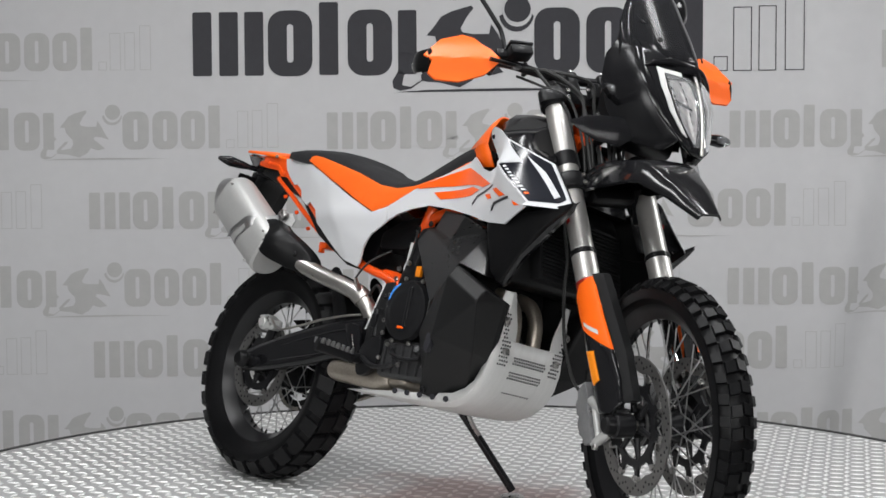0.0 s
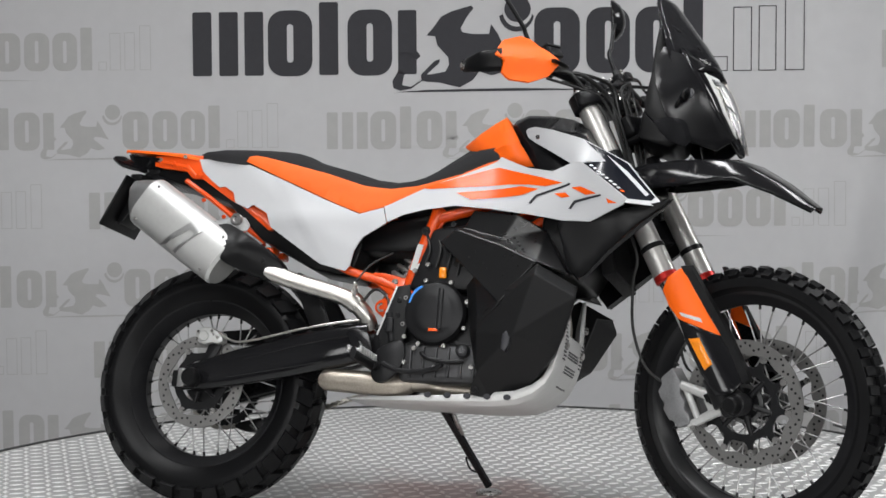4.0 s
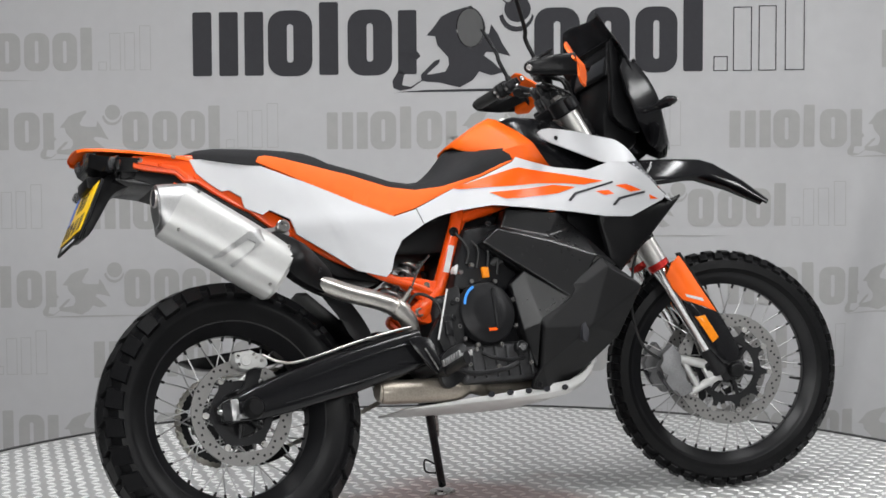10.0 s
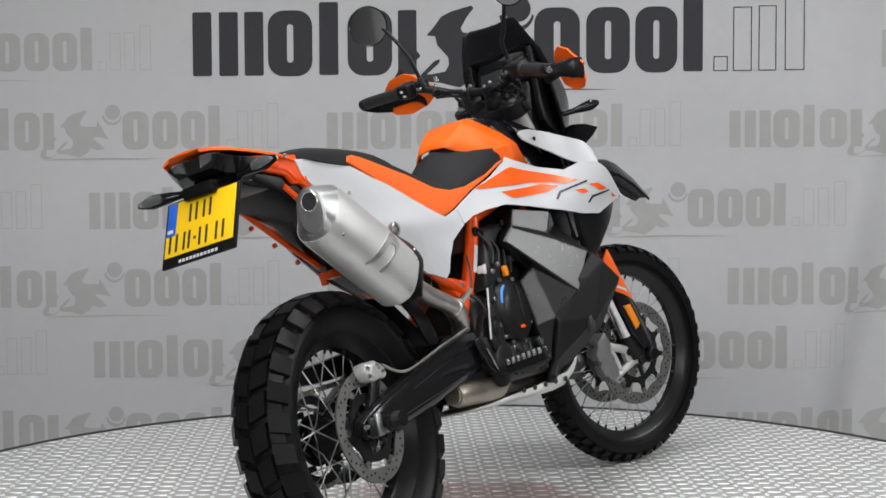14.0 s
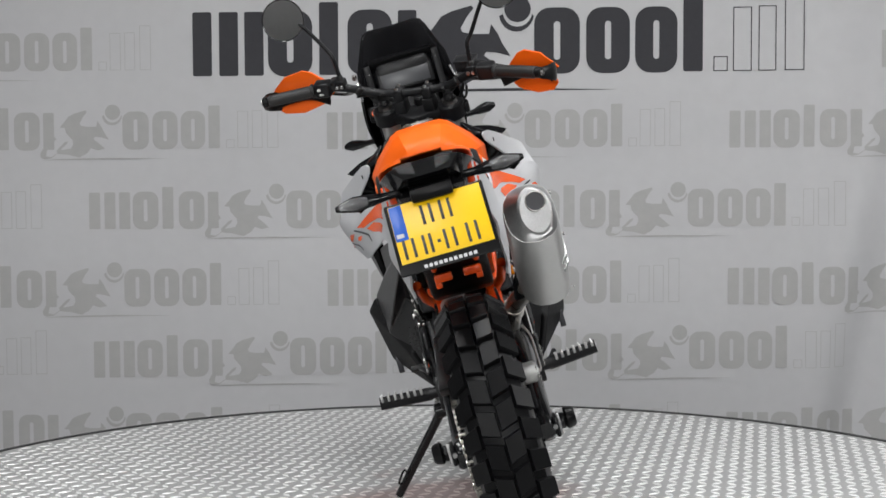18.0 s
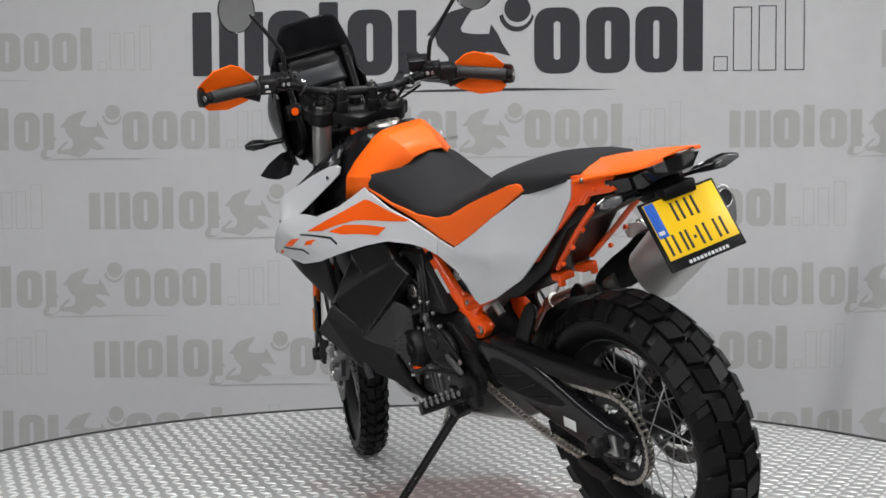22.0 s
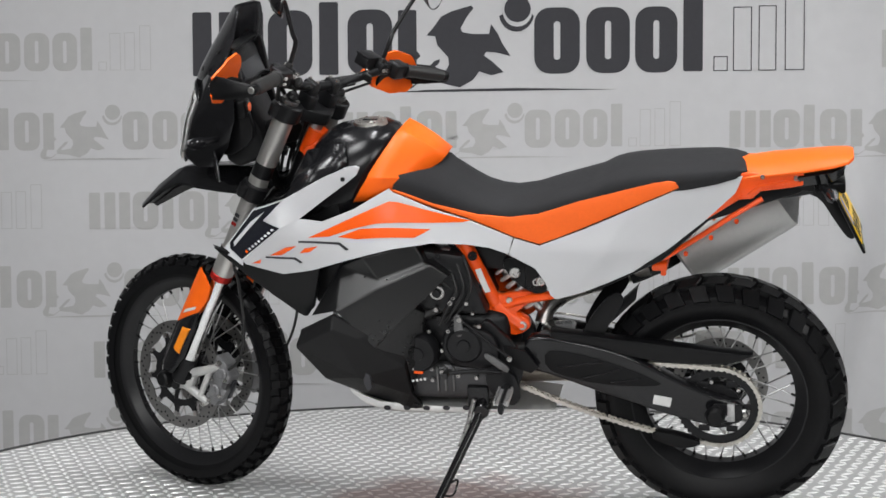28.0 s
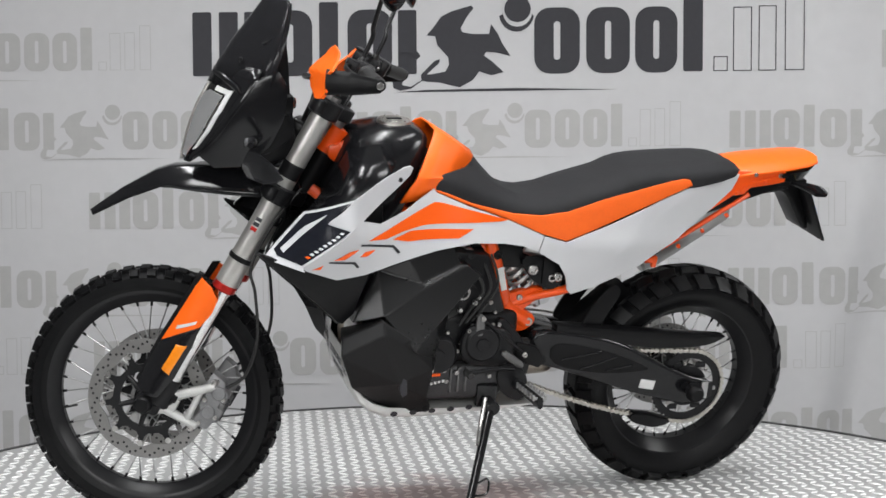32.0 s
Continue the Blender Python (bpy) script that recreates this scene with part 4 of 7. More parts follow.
    sh = part("heat_shield", shell(curved([(0.058, 0.738), (0.085, 0.757), (0.115, 0.750), (0.196, 0.700), (0.246, 0.655), (0.243, 0.618), (0.225, 0.606), (0.137, 0.630), (0.095, 0.655), (0.075, 0.70)], 3), yf, 0.035, 0.02, -1, 0.004), "black", bike, "black plastic heat shield")
    bolt(sh, (0.200, -0.188, 0.660), (0, -1, 0), 0.008, 0.004, "engine")
    part("link_pipe", sweep([(0.20, -0.160, 0.636), (0.29, -0.138, 0.610), (0.37, -0.124, 0.591), (0.435, -0.112, 0.570), (0.475, -0.098, 0.536), (0.490, -0.080, 0.496)], 0.0235, 18), "steel", bike, "bent stainless exhaust pipe")
    part("pipe_clamp", sweep([(0.432, -0.113, 0.574), (0.445, -0.110, 0.566), (0.456, -0.106, 0.556)], 0.028, 16, 3), "steel", bike)
    part("collector", join(sweep([(0.366, -0.088, 0.355), (0.376, -0.089, 0.354), (0.396, -0.09, 0.353), (0.56, -0.09, 0.347), (0.605, -0.086, 0.349), (0.625, -0.084, 0.350)], [0.012, 0.024, 0.031, 0.032, 0.029, 0.022], 22), sweep([(0.60, -0.085, 0.350), (0.65, -0.08, 0.352), (0.70, -0.06, 0.345), (0.86, -0.04, 0.340)], 0.021, 16)), "bronze", bike, "heat-tinted exhaust collector")
    for y in (-0.045, 0.035):
        part("header_pipe", sweep([(0.90, y, 0.62), (0.97, y, 0.60), (1.002, y, 0.54), (0.99, y, 0.44), (0.92, y * 0.9 - 0.01, 0.355), (0.84, -0.03, 0.338)], 0.020, 16), "bronze", bike, "bent header pipe")


build_exhaust()


# -- frame, shock, stand, pegs --
def build_frame():
    fr = part("frame", join(*[sweep([(0.665, s * 0.098, 0.83), (0.655, s * 0.100, 0.79), (0.620, s * 0.090, 0.70), (0.588, s * 0.072, 0.612)], 0.0185, 14) for s in (1, -1)], *[sweep([(0.588, s * 0.072, 0.612), (0.56, s * 0.070, 0.585), (0.535, s * 0.068, 0.565), (0.515, s * 0.066, 0.548)], [0.020, 0.022, 0.026, 0.024], 14) for s in (1, -1)], *[slab(curved([(0.618, 0.650), (0.575, 0.640), (0.555, 0.645), (0.486, 0.655), (0.485, 0.628), (0.533, 0.592), (0.505, 0.576), (0.496, 0.556), (0.508, 0.540), (0.54, 0.526), (0.600, 0.545), (0.620, 0.600)], 2), s * 0.070 - 0.014, s * 0.070 + 0.014, 0.005) for s in (1, -1)],
                              *[sweep([(1.07, s * 0.03, 1.05), (0.98, s * 0.085, 0.95), (0.86, s * 0.10, 0.86), (0.66, s * 0.10, 0.80)], 0.015, 12) for s in (1, -1)], *[sweep([(1.14, s * 0.03, 0.93), (1.04, s * 0.08, 0.86), (0.93, s * 0.10, 0.78)], 0.015, 12) for s in (1, -1)],
                              cyl((1.100, 0, 1.020), (1.065, 0, 1.085), 0.030, seg=20)), "frame", bike, "orange tubular steel frame")
    for s in (1, -1):
        part("gusset", slab([(0.672, 0.815), (0.640, 0.800), (0.622, 0.735), (0.640, 0.730), (0.690, 0.80)], s * 0.100 - 0.004, s * 0.100 + 0.004, 0.001), "frame", fr)
        bolt(fr, (0.637, s * 0.112, 0.764), (0, s, 0), 0.013, 0.008, "black", "frame_plug")
        part("frame_sticker", loft([[(0.633, s * 0.1145, 0.725), (0.617, s * 0.1145, 0.729), (0.617, s * 0.1138, 0.729), (0.633, s * 0.1138, 0.725)], [(0.612, s * 0.1030, 0.655), (0.596, s * 0.1030, 0.659), (0.596, s * 0.1023, 0.659), (0.612, s * 0.1023, 0.655)]]), "paper", fr, "silver data sticker")
        part("subframe_strut", sweep([(0.575, s * 0.074, 0.605), (0.51, s * 0.085, 0.630), (0.415, s * 0.100, 0.656), (0.33, s * 0.11, 0.70)], 0.012, 12), "frame", fr)
        bolt(fr, (0.550, s * 0.083, 0.628), (0, s, 0), 0.009, 0.006)
        bolt(fr, (0.518, s * 0.083, 0.556), (0, s, 0), 0.013, 0.008)
        part("pivot_cover", slab(curved([(0.60, 0.58), (0.53, 0.50), (0.515, 0.44), (0.54, 0.38), (0.575, 0.40), (0.59, 0.48), (0.625, 0.56)], 3), s * 0.112 - 0.012, s * 0.112 + 0.012, 0.004), "engine", fr, "black frame guard")
        # tail rails
        rail = [(-0.216, 0.983), (-0.215, 0.953), (-0.188, 0.947), (-0.110, 0.937), (-0.090, 0.917), (-0.057, 0.915), (-0.010, 0.884), (0.040, 0.852), (0.070, 0.838), (0.165, 0.765), (0.192, 0.772), (0.185, 0.806), (0.120, 0.840), (0.05, 0.880), (0.02, 0.912), (-0.03, 0.945), (-0.06, 0.985)]
        r = part("subframe_rail", slab(rail, s * 0.088 - 0.007, s * 0.088 + 0.007, 0.003), "frame", fr, "orange cast tail rail")
        part("rail_rib", slab([(-0.205, 0.972), (-0.204, 0.963), (-0.112, 0.946), (-0.082, 0.921), (-0.078, 0.930), (-0.105, 0.955)], s * 0.0950 - 0.003, s * 0.0950 + 0.003, 0.001), "frame", r)
        part("lower_rail", sweep([(-0.115, s * 0.080, 0.914), (-0.04, s * 0.076, 0.866), (0.05, s * 0.066, 0.802), (0.140, s * 0.052, 0.740)], 0.0075, 8, 4), "frame", r)
        part("rail_foot", join(box((0.150, s * 0.036, 0.716), (0.040, 0.044, 0.020), 0.004), box((0.140, s * 0.050, 0.704), (0.014, 0.016, 0.022), 0.003)), "frame", r)
        for q in range(3):
            bolt(r, (-0.05 + 0.065 * q, s * (0.083 - 0.007 * q), 0.856 - 0.047 * q), (0, s, -0.4), 0.006, 0.008, "frame")
        bolt(r, (-0.198, s * 0.095, 0.972), (0, s, 0), 0.007, 0.005)
        bolt(r, (0.02, s * 0.095, 0.905), (0, s, 0), 0.006, 0.004, "frame")
    part("lower_link", sweep([(0.17, -0.09, 0.79), (0.28, -0.08, 0.72), (0.36, -0.08, 0.685)], 0.010, 10), "frame", fr)
    # shock
    a, b = Vector((0.605, 0.035, 0.765)), Vector((0.475, 0.035, 0.585))
    sh = part("shock_body", join(cyl(a, a.lerp(b, 0.45), 0.022, seg=18), cyl(a.lerp(b, 0.4), b, 0.011, seg=14), cyl(a.lerp(b, 0.10), a.lerp(b, 0.14), 0.036, seg=20), cyl(a.lerp(b, 0.84), a.lerp(b, 0.88), 0.036, seg=20)), "alu", bike, "rear shock absorber")
    mm, l = align(a.lerp(b, 0.13), a.lerp(b, 0.85))
    hel = [(0.033 * math.cos(q * 0.45), 0.033 * math.sin(q * 0.45), l * q / 92) for q in range(93)]
    sp = sweep(hel, 0.0055, 8, 1)
    sp.transform(mm)
    part("shock_spring", sp, "muffler", sh, "pale coil spring")
    part("shock_reservoir", cyl((0.47, 0.07, 0.735), (0.55, 0.07, 0.775), 0.022, seg=18, bev=0.004), "alu", sh)
    bolt(sh, (0.457, 0.112, 0.696), (0, 1, 0), 0.013, 0.010)
    part("shock_linkage", slab([(0.50, 0.755), (0.44, 0.725), (0.43, 0.68), (0.50, 0.67)], 0.085, 0.110, 0.006), "black", sh)
    part("airbox", slab([(0.86, 0.80), (0.70, 0.83), (0.52, 0.80), (0.44, 0.76), (0.44, 0.71), (0.56, 0.71), (0.70, 0.72)], -0.085, 0.085, 0.015), "black", bike, "black airbox under the seat")
    part("battery_tray", slab([(0.46, 0.78), (0.20, 0.90), (-0.20, 0.97), (-0.22, 0.93), (0.02, 0.85), (0.14, 0.74), (0.30, 0.66), (0.42, 0.64)], -0.080, 0.080, 0.012), "black", bike, "black inner rear mudguard")
    # side stand on the left, its foot flat on the platform
    top, foot = Vector((0.628, 0.150, 0.335)), Vector((0.738, 0.336, 0.120))
    st = part("side_stand", join(sweep([top, top.lerp(foot, 0.15), foot], [0.017, 0.0125, 0.0115], 14), cyl(top + Vector((0, -0.03, 0)), top + Vector((0, 0.02, 0)), 0.021, seg=18, bev=0.003), box(top + Vector((0.012, -0.02, 0.03)), (0.06, 0.03, 0.07), 0.008)), "gloss", bike, "black side stand, folded down")
    up = LEAN.to_3x3().inverted() @ Vector((0, 0, 1))
    fm = Matrix.Translation(foot) @ up.to_track_quat("Z", "X").to_matrix().to_4x4()
    base = (LEAN @ foot).z
    fb = lathe([(0, 0.010), (0.024, 0.010), (0.030, 0.007), (0.031, 0.0), (0, 0.0)], 24)
    for v in fb.verts:
        v.co.y *= 1.25
    fb.transform(Matrix.Translation(-up * (base - 0.0025)) @ fm)
    part("stand_foot", fb, "bolt", st)
    part("stand_pin", sweep([top.lerp(foot, 0.72) + Vector((-0.008, 0.01, 0)), top.lerp(foot, 0.70) + Vector((-0.03, 0.02, 0.01)), top.lerp(foot, 0.82) + Vector((-0.035, 0.02, 0.005)), top.lerp(foot, 0.84) + Vector((-0.008, 0.01, 0))], 0.003, 8), "gloss", st)
    part("stand_spring", sweep([top + Vector((0.02, 0.005, 0.03)), top.lerp(foot, 0.2) + Vector((0.018, 0.0, 0)), top.lerp(foot, 0.38) + Vector((0.012, 0, 0))], 0.0065, 8), "bolt", st)
    # foot pegs with toothed tops
    for s, e in ((1, Vector((0.547, 0.300, 0.408))), (-1, Vector((0.526, -0.292, 0.402)))):
        i = Vector((e.x + 0.008, s * 0.160, e.z - 0.012))
        d = (e - i).normalized()
        pg = part("foot_peg", sweep([i, i.lerp(e, 0.3), e], 0.016, 10, 4, (1.1, 0.55)), "engine", bike, "toothed dark steel foot peg")
        tb = bmesh.new()
        for k in range(7):
            q = i.lerp(e, 0.18 + 0.125 * k)
            for dx in (-0.017, 0.017):
                join(tb, box(q + Vector((dx, 0, 0.013)), (0.006, 0.007, 0.016), 0.001))
            join(tb, box(q + Vector((0, 0, 0.010)), (0.036, 0.004, 0.008), 0.001))
        part("peg_crown", tb, "alu", pg, "pale toothed crown")
        part("peg_bracket", join(slab(curved([(0.60, 0.46), (0.535, 0.43), (0.525, 0.365), (0.55, 0.345), (0.595, 0.37), (0.615, 0.42)], 3), s * 0.135 - 0.010, s * 0.135 + 0.010, 0.003), cyl((i.x, s * 0.13, i.z), (i.x, s * 0.17, i.z), 0.015, seg=14)), "engine", bike)
    part("brake_pedal", sweep([(0.56, -0.155, 0.395), (0.62, -0.165, 0.375), (0.70, -0.175, 0.380), (0.735, -0.19, 0.392)], 0.007, 10), "engine", bike)
    part("shift_lever", sweep([(0.57, 0.150, 0.445), (0.64, 0.170, 0.455), (0.715, 0.180, 0.450)], 0.006, 10), "engine", bike)
    part("shift_pad", cyl((0.715, 0.165, 0.450), (0.715, 0.205, 0.452), 0.009, seg=12, bev=0.002), "cable", bike)
    part("heel_guard", slab([(0.565, 0.515), (0.505, 0.502), (0.470, 0.455), (0.492, 0.436), (0.530, 0.450), (0.560, 0.470)], 0.126, 0.134, 0.003), "black", bike)
    fg = part("frame_guard", slab([(0.578, 0.606), (0.533, 0.474), (0.545, 0.440), (0.606, 0.450), (0.622, 0.540), (0.614, 0.612)], -0.142, -0.134, 0.003), "guardskin", bike, "dark grey plastic frame guard with a bright edge")
    part("edge_strip", slab([(0.576, 0.606), (0.531, 0.474), (0.535, 0.472), (0.580, 0.604)], -0.1436, -0.140, 0.0004), "paper", fg, "thin bright edge")
    for q in ((0.588, -0.142, 0.568), (0.586, -0.142, 0.528)):
        bolt(fg, q, (0, -1, 0), 0.0075, 0.004, "engine")
    hg = part("heel_guard", slab(curved([(0.444, 0.480), (0.507, 0.480), (0.524, 0.430), (0.533, 0.398), (0.518, 0.384), (0.485, 0.416)], 2), -0.146, -0.136, 0.004), "satin", bike, "glossy black heel guard")
    part("edge_strip", sweep([(0.488, -0.148, 0.452), (0.502, -0.149, 0.425), (0.520, -0.148, 0.392)], 0.0018, 6, 4), "bolt", hg)


build_frame()


# -- skid plate --
def build_skid():
    prof = [(0.44, 0.306, 0.085), (0.52, 0.302, 0.100), (0.62, 0.300, 0.112), (0.74, 0.298, 0.122), (0.85, 0.299, 0.130), (0.92, 0.306, 0.134), (0.965, 0.324, 0.136), (1.000, 0.354, 0.137), (1.022, 0.392, 0.137), (1.035, 0.438, 0.136), (1.041, 0.497, 0.134)]
    secs = []
    for k, (x, z, w) in enumerate(prof):
        up = min(1.0, k / 4)
        back = 0.030 * max(0.0, (k - 6) / 4)
        lift = 0.034 * up * (1 - max(0.0, (k - 6) / 4))
        secs.append([(x - back, -w, z + lift), (x - back * 0.4, -w * 0.97, z + lift * 0.35), (x, -w * 0.85, z), (x, -w * 0.4, z - 0.001), (x, 0, z - 0.001), (x, w * 0.4, z - 0.001), (x, w * 0.85, z), (x - back * 0.4, w * 0.97, z + lift * 0.35), (x - back, w, z + lift)])
    sk = part("skid_plate", loft(secs, caps=False, closed=False), "skid", bike, "perforated aluminium skid plate")
    sk.modifiers.new("sheet", "SOLIDIFY").thickness = 0.004
    for s in (1, -1):
        b = shell([(0.066, 0.497), (0.134, 0.497), (0.132, 0.55), (0.122, 0.618), (0.096, 0.618), (0.068, 0.530)], lambda y, z: 1.041 - 0.03 * max(0.0, y - 0.115) / 0.02, 0.004, 0.02, 1, 0.001)
        b.transform(Matrix(((0, 1, 0, 0), (s, 0, 0, 0), (0, 0, 1, 0), (0, 0, 0, 1))))
        part("front_cheek", b, "skid", sk, "upright cheek of the skid plate")

    def face(z):
        zs = [0.298, 0.306, 0.324, 0.354, 0.392, 0.438, 0.497, 0.62]
        x = float(np.interp(z, zs, [0.85, 0.92, 0.965, 1.0, 1.022, 1.035, 1.041, 1.041]))
        x2 = float(np.interp(z + 0.01, zs, [0.85, 0.92, 0.965, 1.0, 1.022, 1.035, 1.041, 1.041]))
        return x, Vector((0.01, 0, -(x2 - x))).normalized()
    hb = bmesh.new()

    def hole(y, z, r):
        x, nr = face(z)
        h = lathe([(0, 0.0006), (r, 0.0006), (r, 0.0), (0, 0.0)], 8)
        h.transform(Matrix.Translation((x + 0.0006, y, z)) @ nr.to_track_quat("Z", "Y").to_matrix().to_4x4())
        join(hb, h)
    for s in (1, -1):
        for i in range(14):
            for j in range(4):
                y = 0.112 - 0.0085 * j + 0.004 * (i % 2) - 0.0006 * i
                z = 0.560 - 0.0098 * i
                if not (z > 0.495 and y < 0.098):
                    hole(s * y, z, 0.0030)
    for z0 in (0.442, 0.404):
        for i in range(14):
            for j in range(3):
                hole((i - 6.5) * 0.0085 + 0.004 * (j % 2), z0 + 0.0075 * j, 0.0029)
    for i in range(12):
        hole((i - 5.5) * 0.0085, 0.366, 0.0026)
    part("drilled_holes", hb, "ink", sk, kind="stuff")
    for s in (1, -1):
        for y, z in ((0.112, 0.540), (0.094, 0.467)):
            x, nr = face(z)
            bolt(sk, Vector((x, s * y, z)), nr, 0.010, 0.008)
        for k in range(5):
            o = lathe([(0, 0), (0.008, 0), (0.008, 0.001), (0, 0.001)], 10)
            for v in o.verts:
                v.co.x *= 1.3
            x = 0.68 + 0.055 * k
            w = float(np.interp(x, [q[0] for q in prof], [q[2] for q in prof]))
            o.transform(Matrix.Translation((x, s * (w + 0.0015), 0.322)) @ Vector((0, s, -0.15)).to_track_quat("Z", "Y").to_matrix().to_4x4())
            part("drain_slot", o, "ink", sk)


build_skid()


# -- bodywork --
# the side panel: a long main face, a prong that flares out above a crease, and a facet turned to the front
MAIN = blend([(1.214, 0.809, 0.294), (1.095, 0.903, 0.302), (1.116, 0.766, 0.262), (1.059, 0.912, 0.262), (1.006, 0.896, 0.238), (0.839, 0.95, 0.150), (0.75, 0.84, 0.175), (0.95, 0.80, 0.220), (0.98, 0.87, 0.230), (0.451, 0.811, 0.138), (0.416, 0.649, 0.138), (-0.067, 0.976, 0.103), (0.104, 0.968, 0.130), (0.30, 0.78, 0.146), (0.20, 0.90, 0.137), (0.63, 0.85, 0.152)])
PRONG = blend([(0.912, 1.027, 0.173), (0.943, 0.991, 0.189), (0.951, 1.001, 0.196), (0.996, 1.011, 0.222), (1.088, 0.972, 0.278), (1.154, 0.912, 0.272), (1.059, 0.912, 0.262), (1.095, 0.903, 0.302)])
FRONT = blend([(1.154, 0.912, 0.272), (1.088, 0.972, 0.278), (1.199, 0.925, 0.214), (1.291, 0.816, 0.220), (1.214, 0.809, 0.294), (1.095, 0.903, 0.302), (1.260, 0.826, 0.235)])
MAIN_EDGE = [(1.095, 0.903), (1.214, 0.809), (1.206, 0.798), (1.117, 0.760), (1.041, 0.766), (0.953, 0.786), (0.835, 0.808), (0.731, 0.820), (0.641, 0.812), (0.581, 0.800), (0.535, 0.781), (0.521, 0.824), (0.634, 0.874), (0.732, 0.907), (0.833, 0.949), (0.843, 0.961), (0.930, 0.918), (1.006, 0.897), (1.059, 0.912)]
PRONG_EDGE = [(1.095, 0.903), (1.059, 0.912), (1.000, 0.952), (0.943, 0.989), (0.920, 1.006), (0.911, 1.024), (0.920, 1.031), (0.940, 1.031), (0.996, 1.013), (1.088, 0.972), (1.154, 0.912)]
FRONT_EDGE = [(1.088, 0.972), (1.199, 0.925), (1.291, 0.816), (1.290, 0.808), (1.210, 0.799), (1.214, 0.809), (1.095, 0.903), (1.154, 0.912)]
WHITE_REAR = [(0.5185, 0.822), (0.452, 0.803), (0.342, 0.845), (0.194, 0.909), (0.091, 0.952), (0.0, 0.972), (-0.066, 0.978), (-0.048, 0.934), (0.0, 0.888), (0.038, 0.853), (0.125, 0.785), (0.215, 0.724), (0.335, 0.672), (0.417, 0.648), (0.431, 0.662), (0.442, 0.702), (0.466, 0.740), (0.5325, 0.779)]
WHITE_REAR_R = WHITE_REAR[:6] + [(-0.072, 0.972), (-0.057, 0.937), (-0.029, 0.912), (0.002, 0.889), (0.021, 0.891), (0.051, 0.872), (0.058, 0.844), (0.101, 0.824), (0.119, 0.835), (0.168, 0.808), (0.183, 0.769), (0.242, 0.731), (0.339, 0.668)] + WHITE_REAR[13:]
DECALS = [("side_decal", "decal", [(1.04, 0.861), (0.95, 0.893), (0.842, 0.929), (0.821, 0.926), (0.63, 0.875), (0.651, 0.871), (0.876, 0.876), (0.94, 0.868), (0.99, 0.857)]),
          ("side_decal", "decal", [(0.969, 0.853), (0.915, 0.867), (0.732, 0.857), (0.775, 0.836), (0.923, 0.841)]),
          ("side_decal", "decal", [(1.136, 0.824), (1.094, 0.844), (1.067, 0.844), (1.107, 0.822)]),
          ("side_decal", "decal", [(1.063, 0.822), (1.05, 0.834), (1.018, 0.835), (1.04, 0.821)]),
          ("side_decal", "decal", [(1.19, 0.800), (1.161, 0.812), (1.167, 0.800)]),
          ("line_decal", "ink", [(1.062, 0.857), (0.964, 0.838), (0.944, 0.817), (0.951, 0.814), (0.968, 0.832), (1.063, 0.852)]),
          ("line_decal", "ink", [(1.148, 0.822), (1.075, 0.811), (1.060, 0.793), (1.067, 0.791), (1.080, 0.805), (1.148, 0.817)])]


def below_edge(x, z):
    """How far a point of the rear panel lies below the moulded edge that runs forwards and down from the tail."""
    return max(0.0, float(np.interp(x, [0.05, 0.17, 0.28, 0.43, 0.50], [0.960, 0.884, 0.780, 0.720, 0.715])) - z) if x < 0.50 else 0.0


def crease(x, z):
    """The side panels carry a raised line from the seat corner to the front tip."""
    return MAIN(x, z) + 0.006 * math.exp(-(((z - 0.80 - 0.02 * (x - 0.6)) / 0.03) ** 2)) * (1 if x < 0.5 else 0.4) - 0.005 * min(1.0, max(0.0, (0.344 - (z - 0.679) * 0.635 - x) / 0.010)) * (x < 0.42) - 0.16 * below_edge(x, z)


